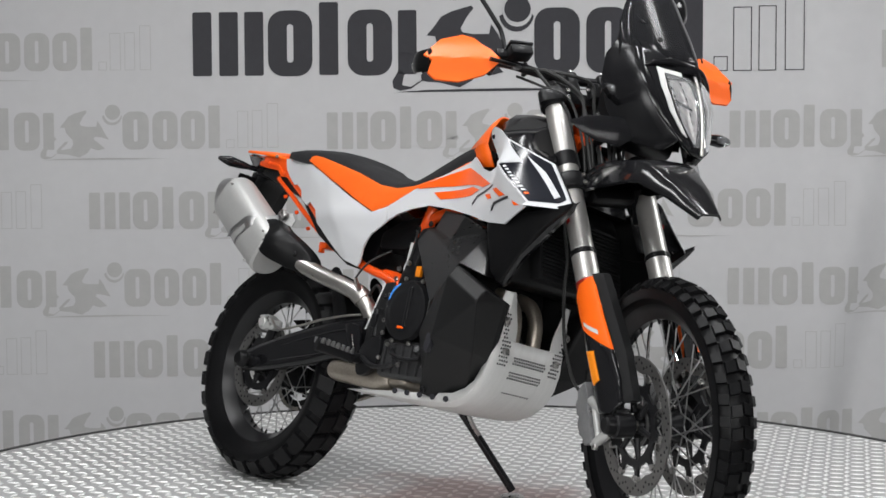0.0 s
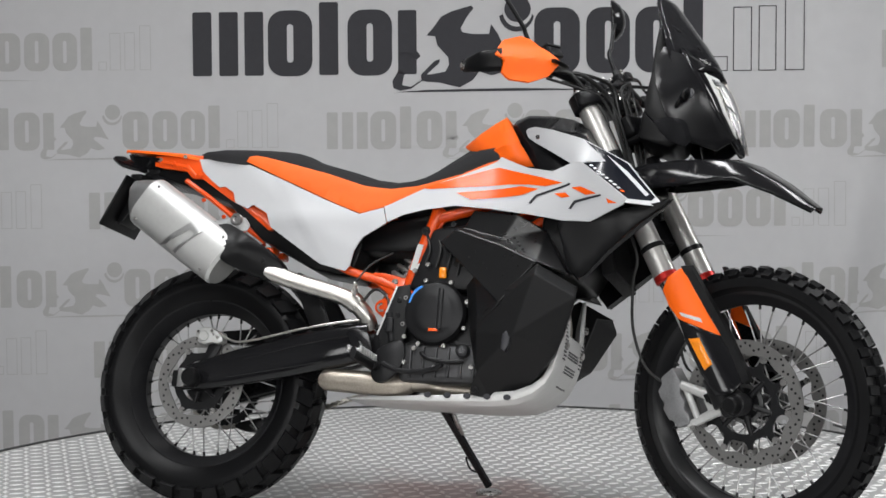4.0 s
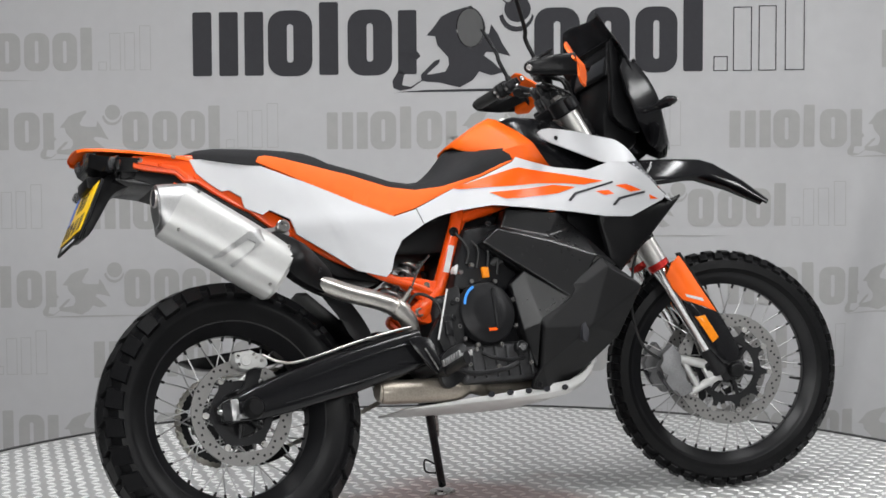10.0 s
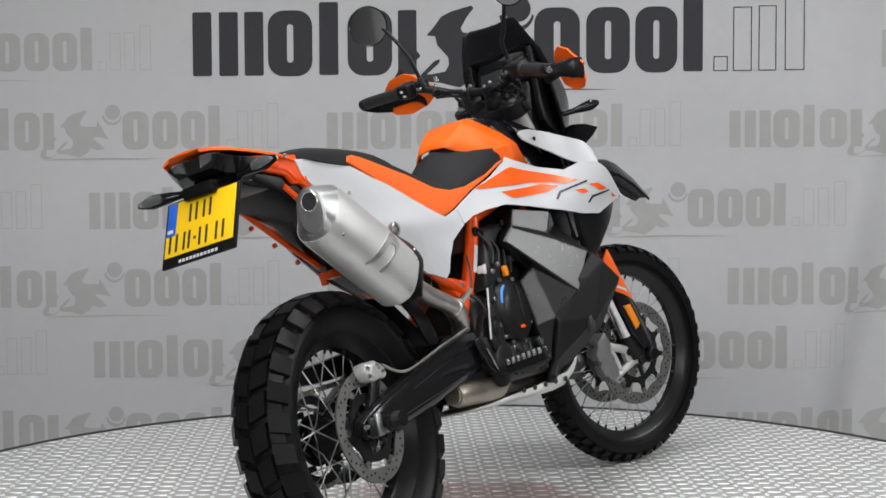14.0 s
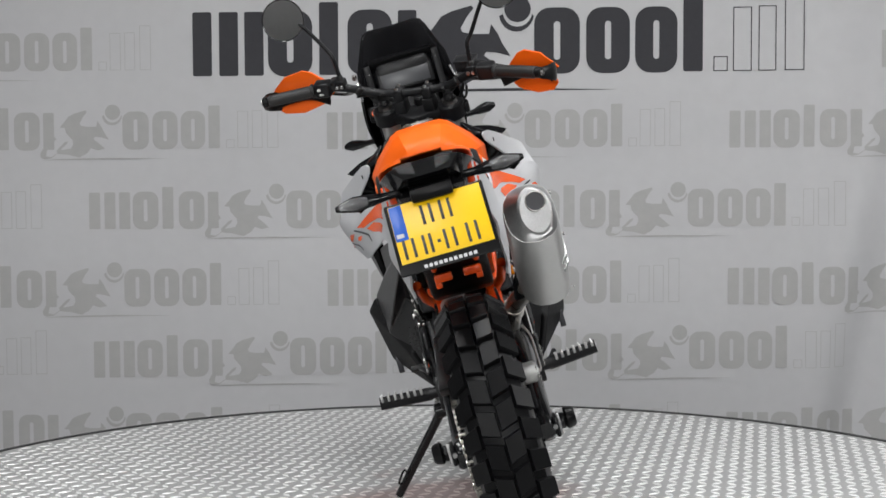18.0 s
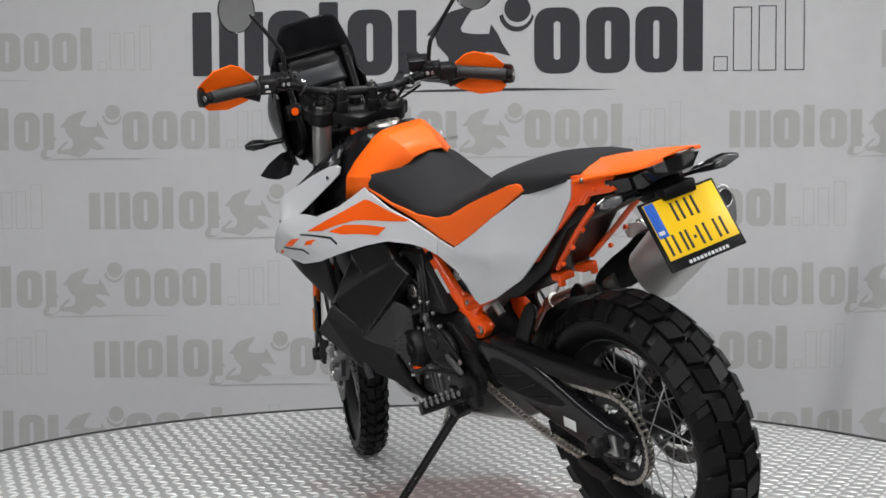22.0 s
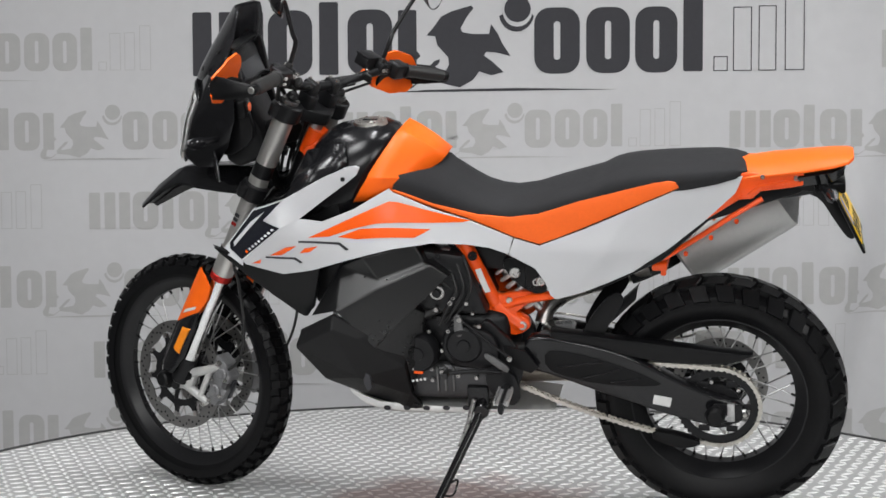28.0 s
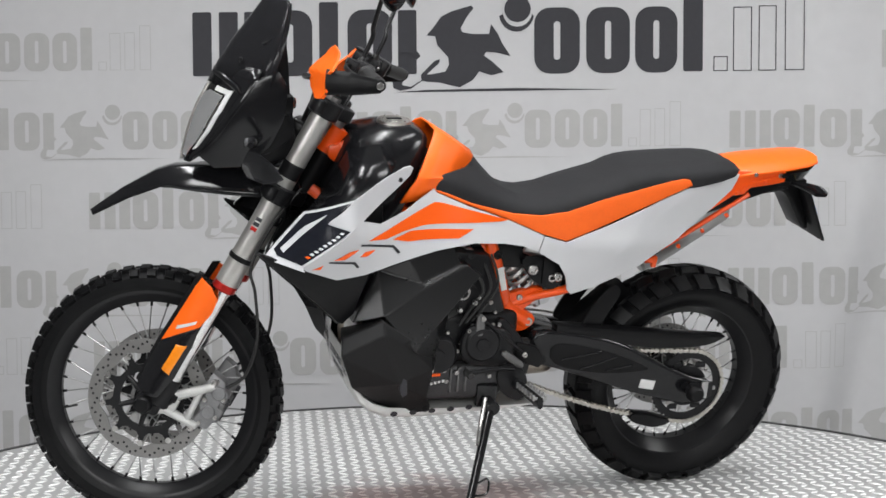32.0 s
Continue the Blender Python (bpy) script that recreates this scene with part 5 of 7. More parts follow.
def build_panels():
    for s in (1, -1):
        p = part("side_panel", join(shell(MAIN_EDGE, crease, 0.005, 0.016, s, 0), shell(PRONG_EDGE, PRONG, 0.005, 0.014, s, 0), shell(FRONT_EDGE, FRONT, 0.005, 0.014, s, 0)), "white", bike, "white plastic side panel with orange decals", angle=28)
        for nm, ma, poly in DECALS:
            part(nm, shell(poly, crease, 0.0004, 0.010, s, 0, 0.0018), ma, p)
        part("shroud_decal", shell([(1.098, 0.9655), (1.197, 0.9225), (1.272, 0.833), (1.266, 0.8205), (1.216, 0.812), (1.101, 0.901), (1.152, 0.9125)], FRONT, 0.0004, 0.010, s, 0, 0.0018), "navy", p, "black gloss decal with a white spike")
        part("shroud_stripe", shell([(1.150, 0.934), (1.202, 0.896), (1.258, 0.838), (1.252, 0.830), (1.216, 0.868)], FRONT, 0.0004, 0.010, s, 0, 0.0030), "white", p)
        # a row of small pale bars where the model's name stands
        for k in range(9):
            x, z = 1.115 + 0.0100 * k, 0.8965 - 0.0079 * k
            part("name_bar", shell([(x, z), (x + 0.0055, z - 0.0043), (x + 0.0125, z - 0.0020), (x + 0.0070, z + 0.0022)], FRONT, 0.0004, 0.05, s, 0, 0.0034), "white" if k < 8 else "decal", p)
        part("inner_shroud", loft([[(0.950, s * 0.150, 1.030), (0.990, s * 0.214, 1.009), (1.088, s * 0.272, 0.966), (1.196, s * 0.208, 0.919), (1.286, s * 0.214, 0.812)], [(0.960, s * 0.120, 1.075), (0.990, s * 0.125, 1.075), (1.070, s * 0.105, 1.055), (1.120, s * 0.125, 0.970), (1.180, s * 0.170, 0.790)]], closed=False), "satin", bike, "glossy black inner shroud beside the tank").modifiers.new("shell", "SOLIDIFY").thickness = 0.004
        part("panel_liner", join(shell(FRONT_EDGE, FRONT, 0.004, 0.03, s, 0, -0.0075), shell([(1.095, 0.898), (1.206, 0.809), (1.200, 0.800), (1.117, 0.766), (1.041, 0.772), (0.953, 0.792), (0.930, 0.905), (1.006, 0.890), (1.059, 0.905)], crease, 0.004, 0.03, s, 0, -0.0075)), "matte", p, "black inner lining of the panel")
        bolt(p, (0.951, s * (PRONG(0.951, 1.001) + 0.0005), 1.001), (0, s, 0), 0.0062, 0.003, "engine")
        part("tail_panel", shell(WHITE_REAR if s > 0 else WHITE_REAR_R, crease, 0.005, 0.018, s, 0), "white", bike, "white plastic rear side panel", angle=40)
        sf = blend([(0.83, 0.95, 0.140), (0.45, 0.81, 0.136), (0.53, 0.87, 0.130), (0.10, 0.96, 0.128), (0.34, 0.90, 0.128), (0.21, 0.945, 0.127), (0.70, 0.90, 0.137)])
        part("seat_side", shell([(0.838, 0.957), (0.832, 0.950), (0.732, 0.909), (0.633, 0.874), (0.521, 0.826), (0.452, 0.806), (0.40, 0.825), (0.34, 0.849), (0.194, 0.912), (0.091, 0.957), (0.100, 0.971), (0.118, 0.974), (0.152, 0.969), (0.21, 0.955), (0.344, 0.921), (0.454, 0.886), (0.529, 0.877), (0.611, 0.885), (0.73, 0.916), (0.800, 0.945)], sf, 0.02, 0.025, s, 0.002, 0.002), "orange_soft", bike, "orange seat side cover", angle=40)


build_panels()


# -- seat --
def build_seat():
    X = [0.838, 0.800, 0.765, 0.725, 0.685, 0.650, 0.615, 0.575, 0.535, 0.480, 0.410, 0.340, 0.300, 0.270, 0.240, 0.200, 0.140, 0.070, 0.000, -0.045, -0.070, -0.084]
    XC = [0.712, 0.700, 0.688, 0.674, 0.655, 0.635, 0.607, 0.573] + X[8:]
    ZT = [1.019, 1.014, 1.003, 0.987, 0.968, 0.949, 0.931, 0.917, 0.911, 0.917, 0.938, 0.956, 0.968, 0.984, 0.993, 0.999, 1.003, 1.006, 1.008, 1.005, 0.998, 0.988]
    ZL = [0.955, 0.940, 0.924, 0.905, 0.890, 0.876, 0.866, 0.858, 0.850, 0.850, 0.872, 0.892, 0.905, 0.915, 0.925, 0.933, 0.943, 0.950, 0.962, 0.972, 0.976, 0.978]
    WT = [0.085, 0.086, 0.084, 0.080, 0.080, 0.082, 0.084, 0.092, 0.098, 0.104, 0.108, 0.112, 0.110, 0.108, 0.108, 0.108, 0.108, 0.106, 0.100, 0.090, 0.078, 0.055]
    WL = [0.139, 0.138, 0.136, 0.134, 0.132, 0.131, 0.130, 0.129, 0.129, 0.129, 0.128, 0.127, 0.127, 0.127, 0.126, 0.126, 0.126, 0.125, 0.118, 0.106, 0.090, 0.062]
    secs = []
    for x, xc, zt, zl, wt, wl in zip(X, XC, ZT, ZL, WT, WL):
        h = zt - zl
        half = [(wl, zl), (wl * 0.99 + 0.01 * wt, zl + h * 0.30), (wl * 0.86 + wt * 0.14, zl + h * 0.62), (wt * 1.02, zt - 0.16 * h - 0.004), (wt * 0.82, zt - 0.03 * h - 0.002), (wt * 0.45, zt), (0.0, zt + 0.001)]
        half = [(xc + (x - xc) * y / wl, y, z) for y, z in half]
        secs.append(half + [(q, -y, z) for q, y, z in half[-2::-1]])
    part("seat", loft(secs), "seat", bike, "black stepped saddle", angle=60)


build_seat()


# -- tank --
def tank_section(x0, top, w1, w2, w3, zb, raise_=0.0):
    """A section that leans forwards as it goes down."""
    half = [(w3, zb), (w3 * 1.02, zb + (top - zb) * 0.35), (w2, zb + (top - zb) * 0.66), (w1 * 1.12, top - 0.024), (w1 * 0.85, top - 0.006), (w1 * 0.45, top + raise_), (0, top + raise_ + 0.001)]
    pts = half + [(-y, z) for y, z in half[-2::-1]]
    return [(x0 + (1.10 - z) * 0.42, y, z) for y, z in pts]


def build_tank():
    def station(c, *pts):
        return [(x, -y, z) for x, y, z in pts[::-1]] + [c] + list(pts)
    st = [station((0.826, 0, 1.096), (0.828, 0.060, 1.094), (0.836, 0.080, 1.085), (0.872, 0.134, 1.034), (0.893, 0.158, 1.001), (0.896, 0.163, 0.994), (0.914, 0.162, 0.968), (0.938, 0.162, 0.930)),
          station((0.795, 0, 1.078), (0.796, 0.058, 1.076), (0.804, 0.076, 1.068), (0.830, 0.122, 1.022), (0.846, 0.141, 0.997), (0.848, 0.148, 0.990), (0.868, 0.149, 0.964), (0.890, 0.152, 0.932)),
          station((0.755, 0, 1.054), (0.756, 0.052, 1.051), (0.767, 0.067, 1.041), (0.799, 0.106, 1.004), (0.811, 0.119, 0.989), (0.815, 0.127, 0.983), (0.838, 0.135, 0.966), (0.862, 0.143, 0.948)),
          station((0.706, 0, 1.022), (0.710, 0.042, 1.017), (0.720, 0.055, 1.007), (0.758, 0.085, 0.987), (0.772, 0.098, 0.979), (0.780, 0.105, 0.974), (0.810, 0.122, 0.962), (0.842, 0.136, 0.950))]
    o = part("tank_cover", loft(st, caps=False, closed=False), "orange", bike, "orange rear tank cover", angle=22)
    o.modifiers.new("shell", "SOLIDIFY").thickness = -0.005
    t = part("fuel_tank", loft([tank_section(0.834, 1.078, 0.078, 0.108, 0.126, 0.870), tank_section(0.850, 1.090, 0.086, 0.120, 0.136, 0.870), tank_section(0.892, 1.102, 0.096, 0.137, 0.157, 0.870), tank_section(0.960, 1.100, 0.092, 0.136, 0.164, 0.870), tank_section(1.010, 1.092, 0.084, 0.128, 0.163, 0.870), tank_section(1.035, 1.078, 0.074, 0.116, 0.157, 0.870), tank_section(1.046, 1.058, 0.060, 0.098, 0.145, 0.870)]), "satin", bike, "glossy black fuel tank", angle=50)
    cap = lathe([(0, 0.006), (0.022, 0.006), (0.026, 0.004), (0.036, 0.006), (0.045, 0.004), (0.047, -0.006)], 36)
    cap.transform(Matrix.Translation((0.920, 0, 1.1030)))
    c = part("filler_cap", cap, "steel", t, "round metal filler cap")
    part("cap_key_flap", box((0.920, 0, 1.1095), (0.040, 0.012, 0.003), 0.001), "engine", c)
    for k in range(6):
        a = radians(60 * k)
        bolt(c, (0.920 + 0.038 * math.cos(a), 0.036 * math.sin(a), 1.1085), (0, 0, 1), 0.004, 0.003)


build_tank()


# -- low side tanks, radiator, shrouds --
def facets(P, faces, thick, side=1, bev=0.004):
    """A faceted moulding from named corners (x, z, y), closed by a skirt inwards."""
    bm = bmesh.new()
    V = {k: bm.verts.new((x, y, z)) for k, (x, z, y) in P.items()}
    for f in faces:
        bm.faces.new([V[k] for k in f.split()])
    bmesh.ops.recalc_face_normals(bm, faces=bm.faces[:])
    if sum(f.normal.y * f.calc_area() for f in bm.faces) < 0:
        bmesh.ops.reverse_faces(bm, faces=bm.faces[:])
    r = bmesh.ops.extrude_edge_only(bm, edges=[e for e in bm.edges if e.is_boundary])
    low = [g for g in r["geom"] if isinstance(g, bmesh.types.BMVert)]
    for v in low:
        v.co.y -= thick
    es = [e for e in bm.edges if len(e.link_faces) == 2 and e.calc_face_angle(0) > radians(7)]
    bmesh.ops.bevel(bm, geom=es, offset=bev, segments=3, affect="EDGES", profile=0.5, clamp_overlap=True)
    bmesh.ops.holes_fill(bm, edges=[e for e in bm.edges if e.is_boundary], sides=0)
    return bm if side > 0 else mirror_y(bm)


GUARD = dict(F=(1.099, 0.562, 0.282), B=(0.990, 0.618, 0.292), A=(0.930, 0.578, 0.262), G0=(0.822, 0.478, 0.202), F1=(1.090, 0.594, 0.248), B1=(0.990, 0.648, 0.268), A1=(0.900, 0.582, 0.244), G1=(0.822, 0.505, 0.188),
             D=(1.046, 0.440, 0.212), E=(0.945, 0.343, 0.112), H=(0.850, 0.317, 0.126), I=(0.800, 0.325, 0.138), K=(0.802, 0.345, 0.146), L=(0.820, 0.378, 0.164), C=(0.935, 0.466, 0.258), P=(1.064, 0.580, 0.150), Q=(1.020, 0.432, 0.128))
GUARD_F = ["F1 B1 B F", "B1 A1 A B", "A1 G1 G0 A", "F B C", "B A C", "A G0 C", "G0 L C", "L K H", "L H E C", "K I H", "E D C", "D F C", "F D Q P", "F1 F P", "D E Q"]
# two bright upper facets of one slope with a step between them, a recessed flank below
TANK = dict(a=(0.694, 0.723, 0.162), q=(0.738, 0.758, 0.171), e=(0.870, 0.709, 0.217), g=(0.985, 0.655, 0.259), i=(0.890, 0.547, 0.246), b=(0.781, 0.812, 0.162), c=(0.917, 0.789, 0.206), d=(0.876, 0.725, 0.203), f=(0.757, 0.761, 0.162),
            h=(0.802, 0.640, 0.170), k=(0.822, 0.490, 0.190), l=(0.815, 0.380, 0.150), m=(0.985, 0.755, 0.176), n=(1.060, 0.632, 0.234), o=(0.790, 0.480, 0.145), p=(0.770, 0.610, 0.142))
TANK_F = ["b c d f", "f d e q", "a q e g i", "c m d", "d m g e", "m n g", "a i h", "h i k", "h k o p", "k l o"]


def build_low():
    for s in (1, -1):
        a = part("low_tank", facets(TANK, TANK_F, 0.05, s, 0.005), "tankskin", bike, "black grained plastic low side tank", angle=60)
        a.modifiers.new("flat_facets", "WEIGHTED_NORMAL").weight = 100
        bolt(a, (0.978, s * 0.212, 0.692), (0.3, s, 0.2), 0.012, 0.008)
        bolt(a, (0.725, s * 0.150, 0.775), (0, s, 0), 0.008, 0.004, "engine")
        g = part("crash_guard", facets(GUARD, GUARD_F, 0.016, s, 0.006), "guardskin", bike, "black plastic crash guard", angle=60)
        g.modifiers.new("flat_facets", "WEIGHTED_NORMAL").weight = 100
        part("guard_slot", slab([(0.905, 0.432), (0.908, 0.470), (0.928, 0.484), (0.926, 0.446), (0.917, 0.424)], s * 0.243 - 0.008, s * 0.243 + 0.008, 0.001), "ink", g)
        bolt(g, (0.815, s * 0.142, 0.336), (0, s, -0.3), 0.009, 0.005, "engine")
        # shroud below the white panel, round the radiator's mouth
        sh = blend([(1.297, 0.815, 0.238), (1.18, 0.775, 0.256), (1.05, 0.77, 0.238), (1.084, 0.625, 0.215), (1.21, 0.74, 0.245)])
        r = part("radiator_shroud", shell([(1.312, 0.824), (1.297, 0.806), (1.24, 0.762), (1.16, 0.690), (1.098, 0.630), (1.082, 0.622), (1.056, 0.65), (1.03, 0.75), (1.025, 0.79), (1.12, 0.780), (1.20, 0.795)], sh, 0.012, 0.024, s, 0.003), "black", bike, "black radiator shroud", angle=38)
        part("shroud_lip", loft([[(1.310, s * 0.236, 0.826), (1.316, s * 0.228, 0.820), (1.300, s * 0.215, 0.806)], [(1.16, s * 0.232, 0.694), (1.166, s * 0.222, 0.686), (1.150, s * 0.200, 0.682)], [(1.084, s * 0.206, 0.622), (1.092, s * 0.196, 0.616), (1.085, s * 0.180, 0.620)]]), "gloss", r)
    rad = part("radiator", box((1.130, 0, 0.735), (0.035, 0.31, 0.18), 0.004, Matrix.Translation((1.13, 0, 0.735)) @ Matrix.Rotation(radians(-14), 4, "Y") @ Matrix.Translation((-1.13, 0, -0.735))), "grille", bike, "finned radiator core")
    fm = Matrix.Translation((1.13, 0, 0.735)) @ Matrix.Rotation(radians(-14), 4, "Y") @ Matrix.Translation((-1.13, 0, -0.735))
    first = part("fin", box((0, 0, 0), (0.006, 0.29, 0.0018), 0.0), "grille", rad, "", fm @ Matrix.Translation((1.150, 0, 0.656)))
    for k in range(1, 17):
        again(first, fm @ Matrix.Translation((1.150, 0, 0.656 + 0.0098 * k)))
    # black block added to fill the dark interior behind the radiator
    part("radiator_filler", slab([(1.06, 0.64), (1.11, 0.73), (1.105, 0.84), (1.06, 0.90), (0.98, 0.93), (0.96, 0.64)], -0.165, 0.165, 0.01), "black", bike, "black filler block behind the radiator")


build_low()


# -- tail --
def build_tail():
    X = [-0.020, -0.075, -0.14, -0.22, -0.29, -0.325, -0.338]
    Z = [0.996, 1.003, 1.011, 1.016, 1.018, 1.015, 1.010]
    W = [0.092, 0.098, 0.105, 0.103, 0.092, 0.074, 0.046]
    E = [0.960, 0.969, 0.979, 0.988, 0.996, 1.001, 1.005]
    secs = []
    for x, z, w, e in zip(X, Z, W, E):
        z = max(z, e + 0.012)
        half = [(w, e), (w * 0.995, e + 0.005), (w * 0.96, e + 0.008), (w * 0.5, e + 0.009 + 0.62 * (z - e - 0.009))]
        top = [(-y, q) for y, q in half] + [(0, z)] + half[::-1]
        bot = [(y * 0.96, zz - 0.004 + (0.004 if abs(y) > w * 0.95 else 0)) for y, zz in top[::-1]]
        secs.append([(x, y, zz) for y, zz in top + bot])
    t = part("tail_cowl", loft(secs), "orange", bike, "orange tail cowl", angle=40)
    for s in (1, -1):
        bolt(t, (-0.115, s * 0.103, 0.978), (0, s, 0.1), 0.006, 0.004)
    lamp = part("tail_lamp", loft([[(-0.20, y, z) for y, z in ((-0.104, 0.975), (-0.085, 0.945), (0.085, 0.945), (0.104, 0.975), (0.05, 0.994), (-0.05, 0.994))], [(-0.285, y, z) for y, z in ((-0.092, 0.984), (-0.068, 0.952), (0.068, 0.952), (0.092, 0.984), (0.045, 0.998), (-0.045, 0.998))], [(-0.315, y, z) for y, z in ((-0.074, 0.994), (-0.050, 0.968), (0.050, 0.968), (0.074, 0.994), (0.04, 1.000), (-0.04, 1.000))]]), "gloss", bike, "dark split tail lamp")
    for s in (1, -1):
        part("lamp_lens", loft([[(-0.296, s * y, z) for y, z in ((0.020, 0.966), (0.060, 0.978), (0.066, 1.000), (0.024, 1.000))], [(-0.318, s * y, z) for y, z in ((0.022, 0.975), (0.054, 0.984), (0.060, 1.000), (0.026, 1.002))]]), "lens", lamp, "clear tail lamp lens")
        part("lamp_reflector", box((-0.300, s * 0.040, 0.986), (0.012, 0.038, 0.026), 0.003), "chrome", lamp)
    part("number_bracket", join(slab(curved([(-0.17, 0.965, 1), (-0.25, 0.955, 1), (-0.285, 0.93), (-0.325, 0.85), (-0.345, 0.80), (-0.325, 0.80), (-0.29, 0.85), (-0.25, 0.905), (-0.18, 0.93)], 3), -0.045, 0.045, 0.006), box((-0.300, 0, 0.93), (0.04, 0.09, 0.03), 0.006)), "black", bike, "black number plate bracket")
    # the plate in its holder; characters as plain bars
    nrm = Vector((-0.901, 0, 0.433))
    down = Vector((-0.433, 0, -0.901))
    c = Vector((-0.3290, 0.0, 0.8530)) + nrm * 0.004
    mm = Matrix.Translation(c) @ Matrix((Vector((0, -1, 0)), -down, nrm)).transposed().to_4x4()
    pl = part("plate_holder", box((0, -0.003, -0.003), (0.214, 0.164, 0.008), 0.004), "black", bike, "black plate holder with a pale line of bars", mm)
    part("plate", box((0.0, 0.006, 0.002), (0.198, 0.133, 0.0024), 0.001), "yellow", pl, "yellow number plate with black bars")
    part("plate_band", box((-0.0845, 0.031, 0.0036), (0.027, 0.080, 0.0008), 0.0002), "blue", pl, "blue band on the plate")
    part("band_mark", box((-0.0865, 0.002, 0.0044), (0.016, 0.009, 0.0008), 0.0002), "white", pl)
    for x, w in ((-0.022, 0.030), (0.018, 0.030)):
        for q in (-0.30, 0.30):
            part("plate_bar", box((x + q * w, 0.036, 0.0037), (0.0062, 0.044, 0.0012), 0.0004), "ink", pl)
    for x, w in ((-0.075, 0.032), (-0.036, 0.024), (0.012, 0.032), (0.060, 0.032)):
        for q in (-0.30, 0.30):
            part("plate_bar", box((x + q * w, -0.030, 0.0037), (0.0062, 0.044, 0.0012), 0.0004), "ink", pl)
    part("plate_dot", box((-0.012, -0.030, 0.0037), (0.007, 0.007, 0.0012), 0.0004), "ink", pl)
    for k in range(11):
        part("holder_bar", box((-0.052 + 0.0105 * k, -0.076, 0.0015), (0.0072, 0.0075, 0.0008), 0.0002), "white", pl)
    # indicators
    for s in (1, -1):
        body = sweep([(-0.255, s * 0.070, 0.945), (-0.262, s * 0.100, 0.945), (-0.270, s * 0.125, 0.946), (-0.278, s * 0.165, 0.947), (-0.284, s * 0.205, 0.947)], [0.008, 0.009, 0.013, 0.017, 0.005], 12, 4, (1.0, 0.62))
        i = part("rear_indicator", body, "gloss", bike, "slim black indicator with smoked lens")
        part("indicator_lens", sweep([(-0.284, s * 0.135, 0.947), (-0.290, s * 0.165, 0.948), (-0.292, s * 0.196, 0.948)], [0.009, 0.0125, 0.004], 10, 4, (1.0, 0.6)), "lens", i)


build_tail()


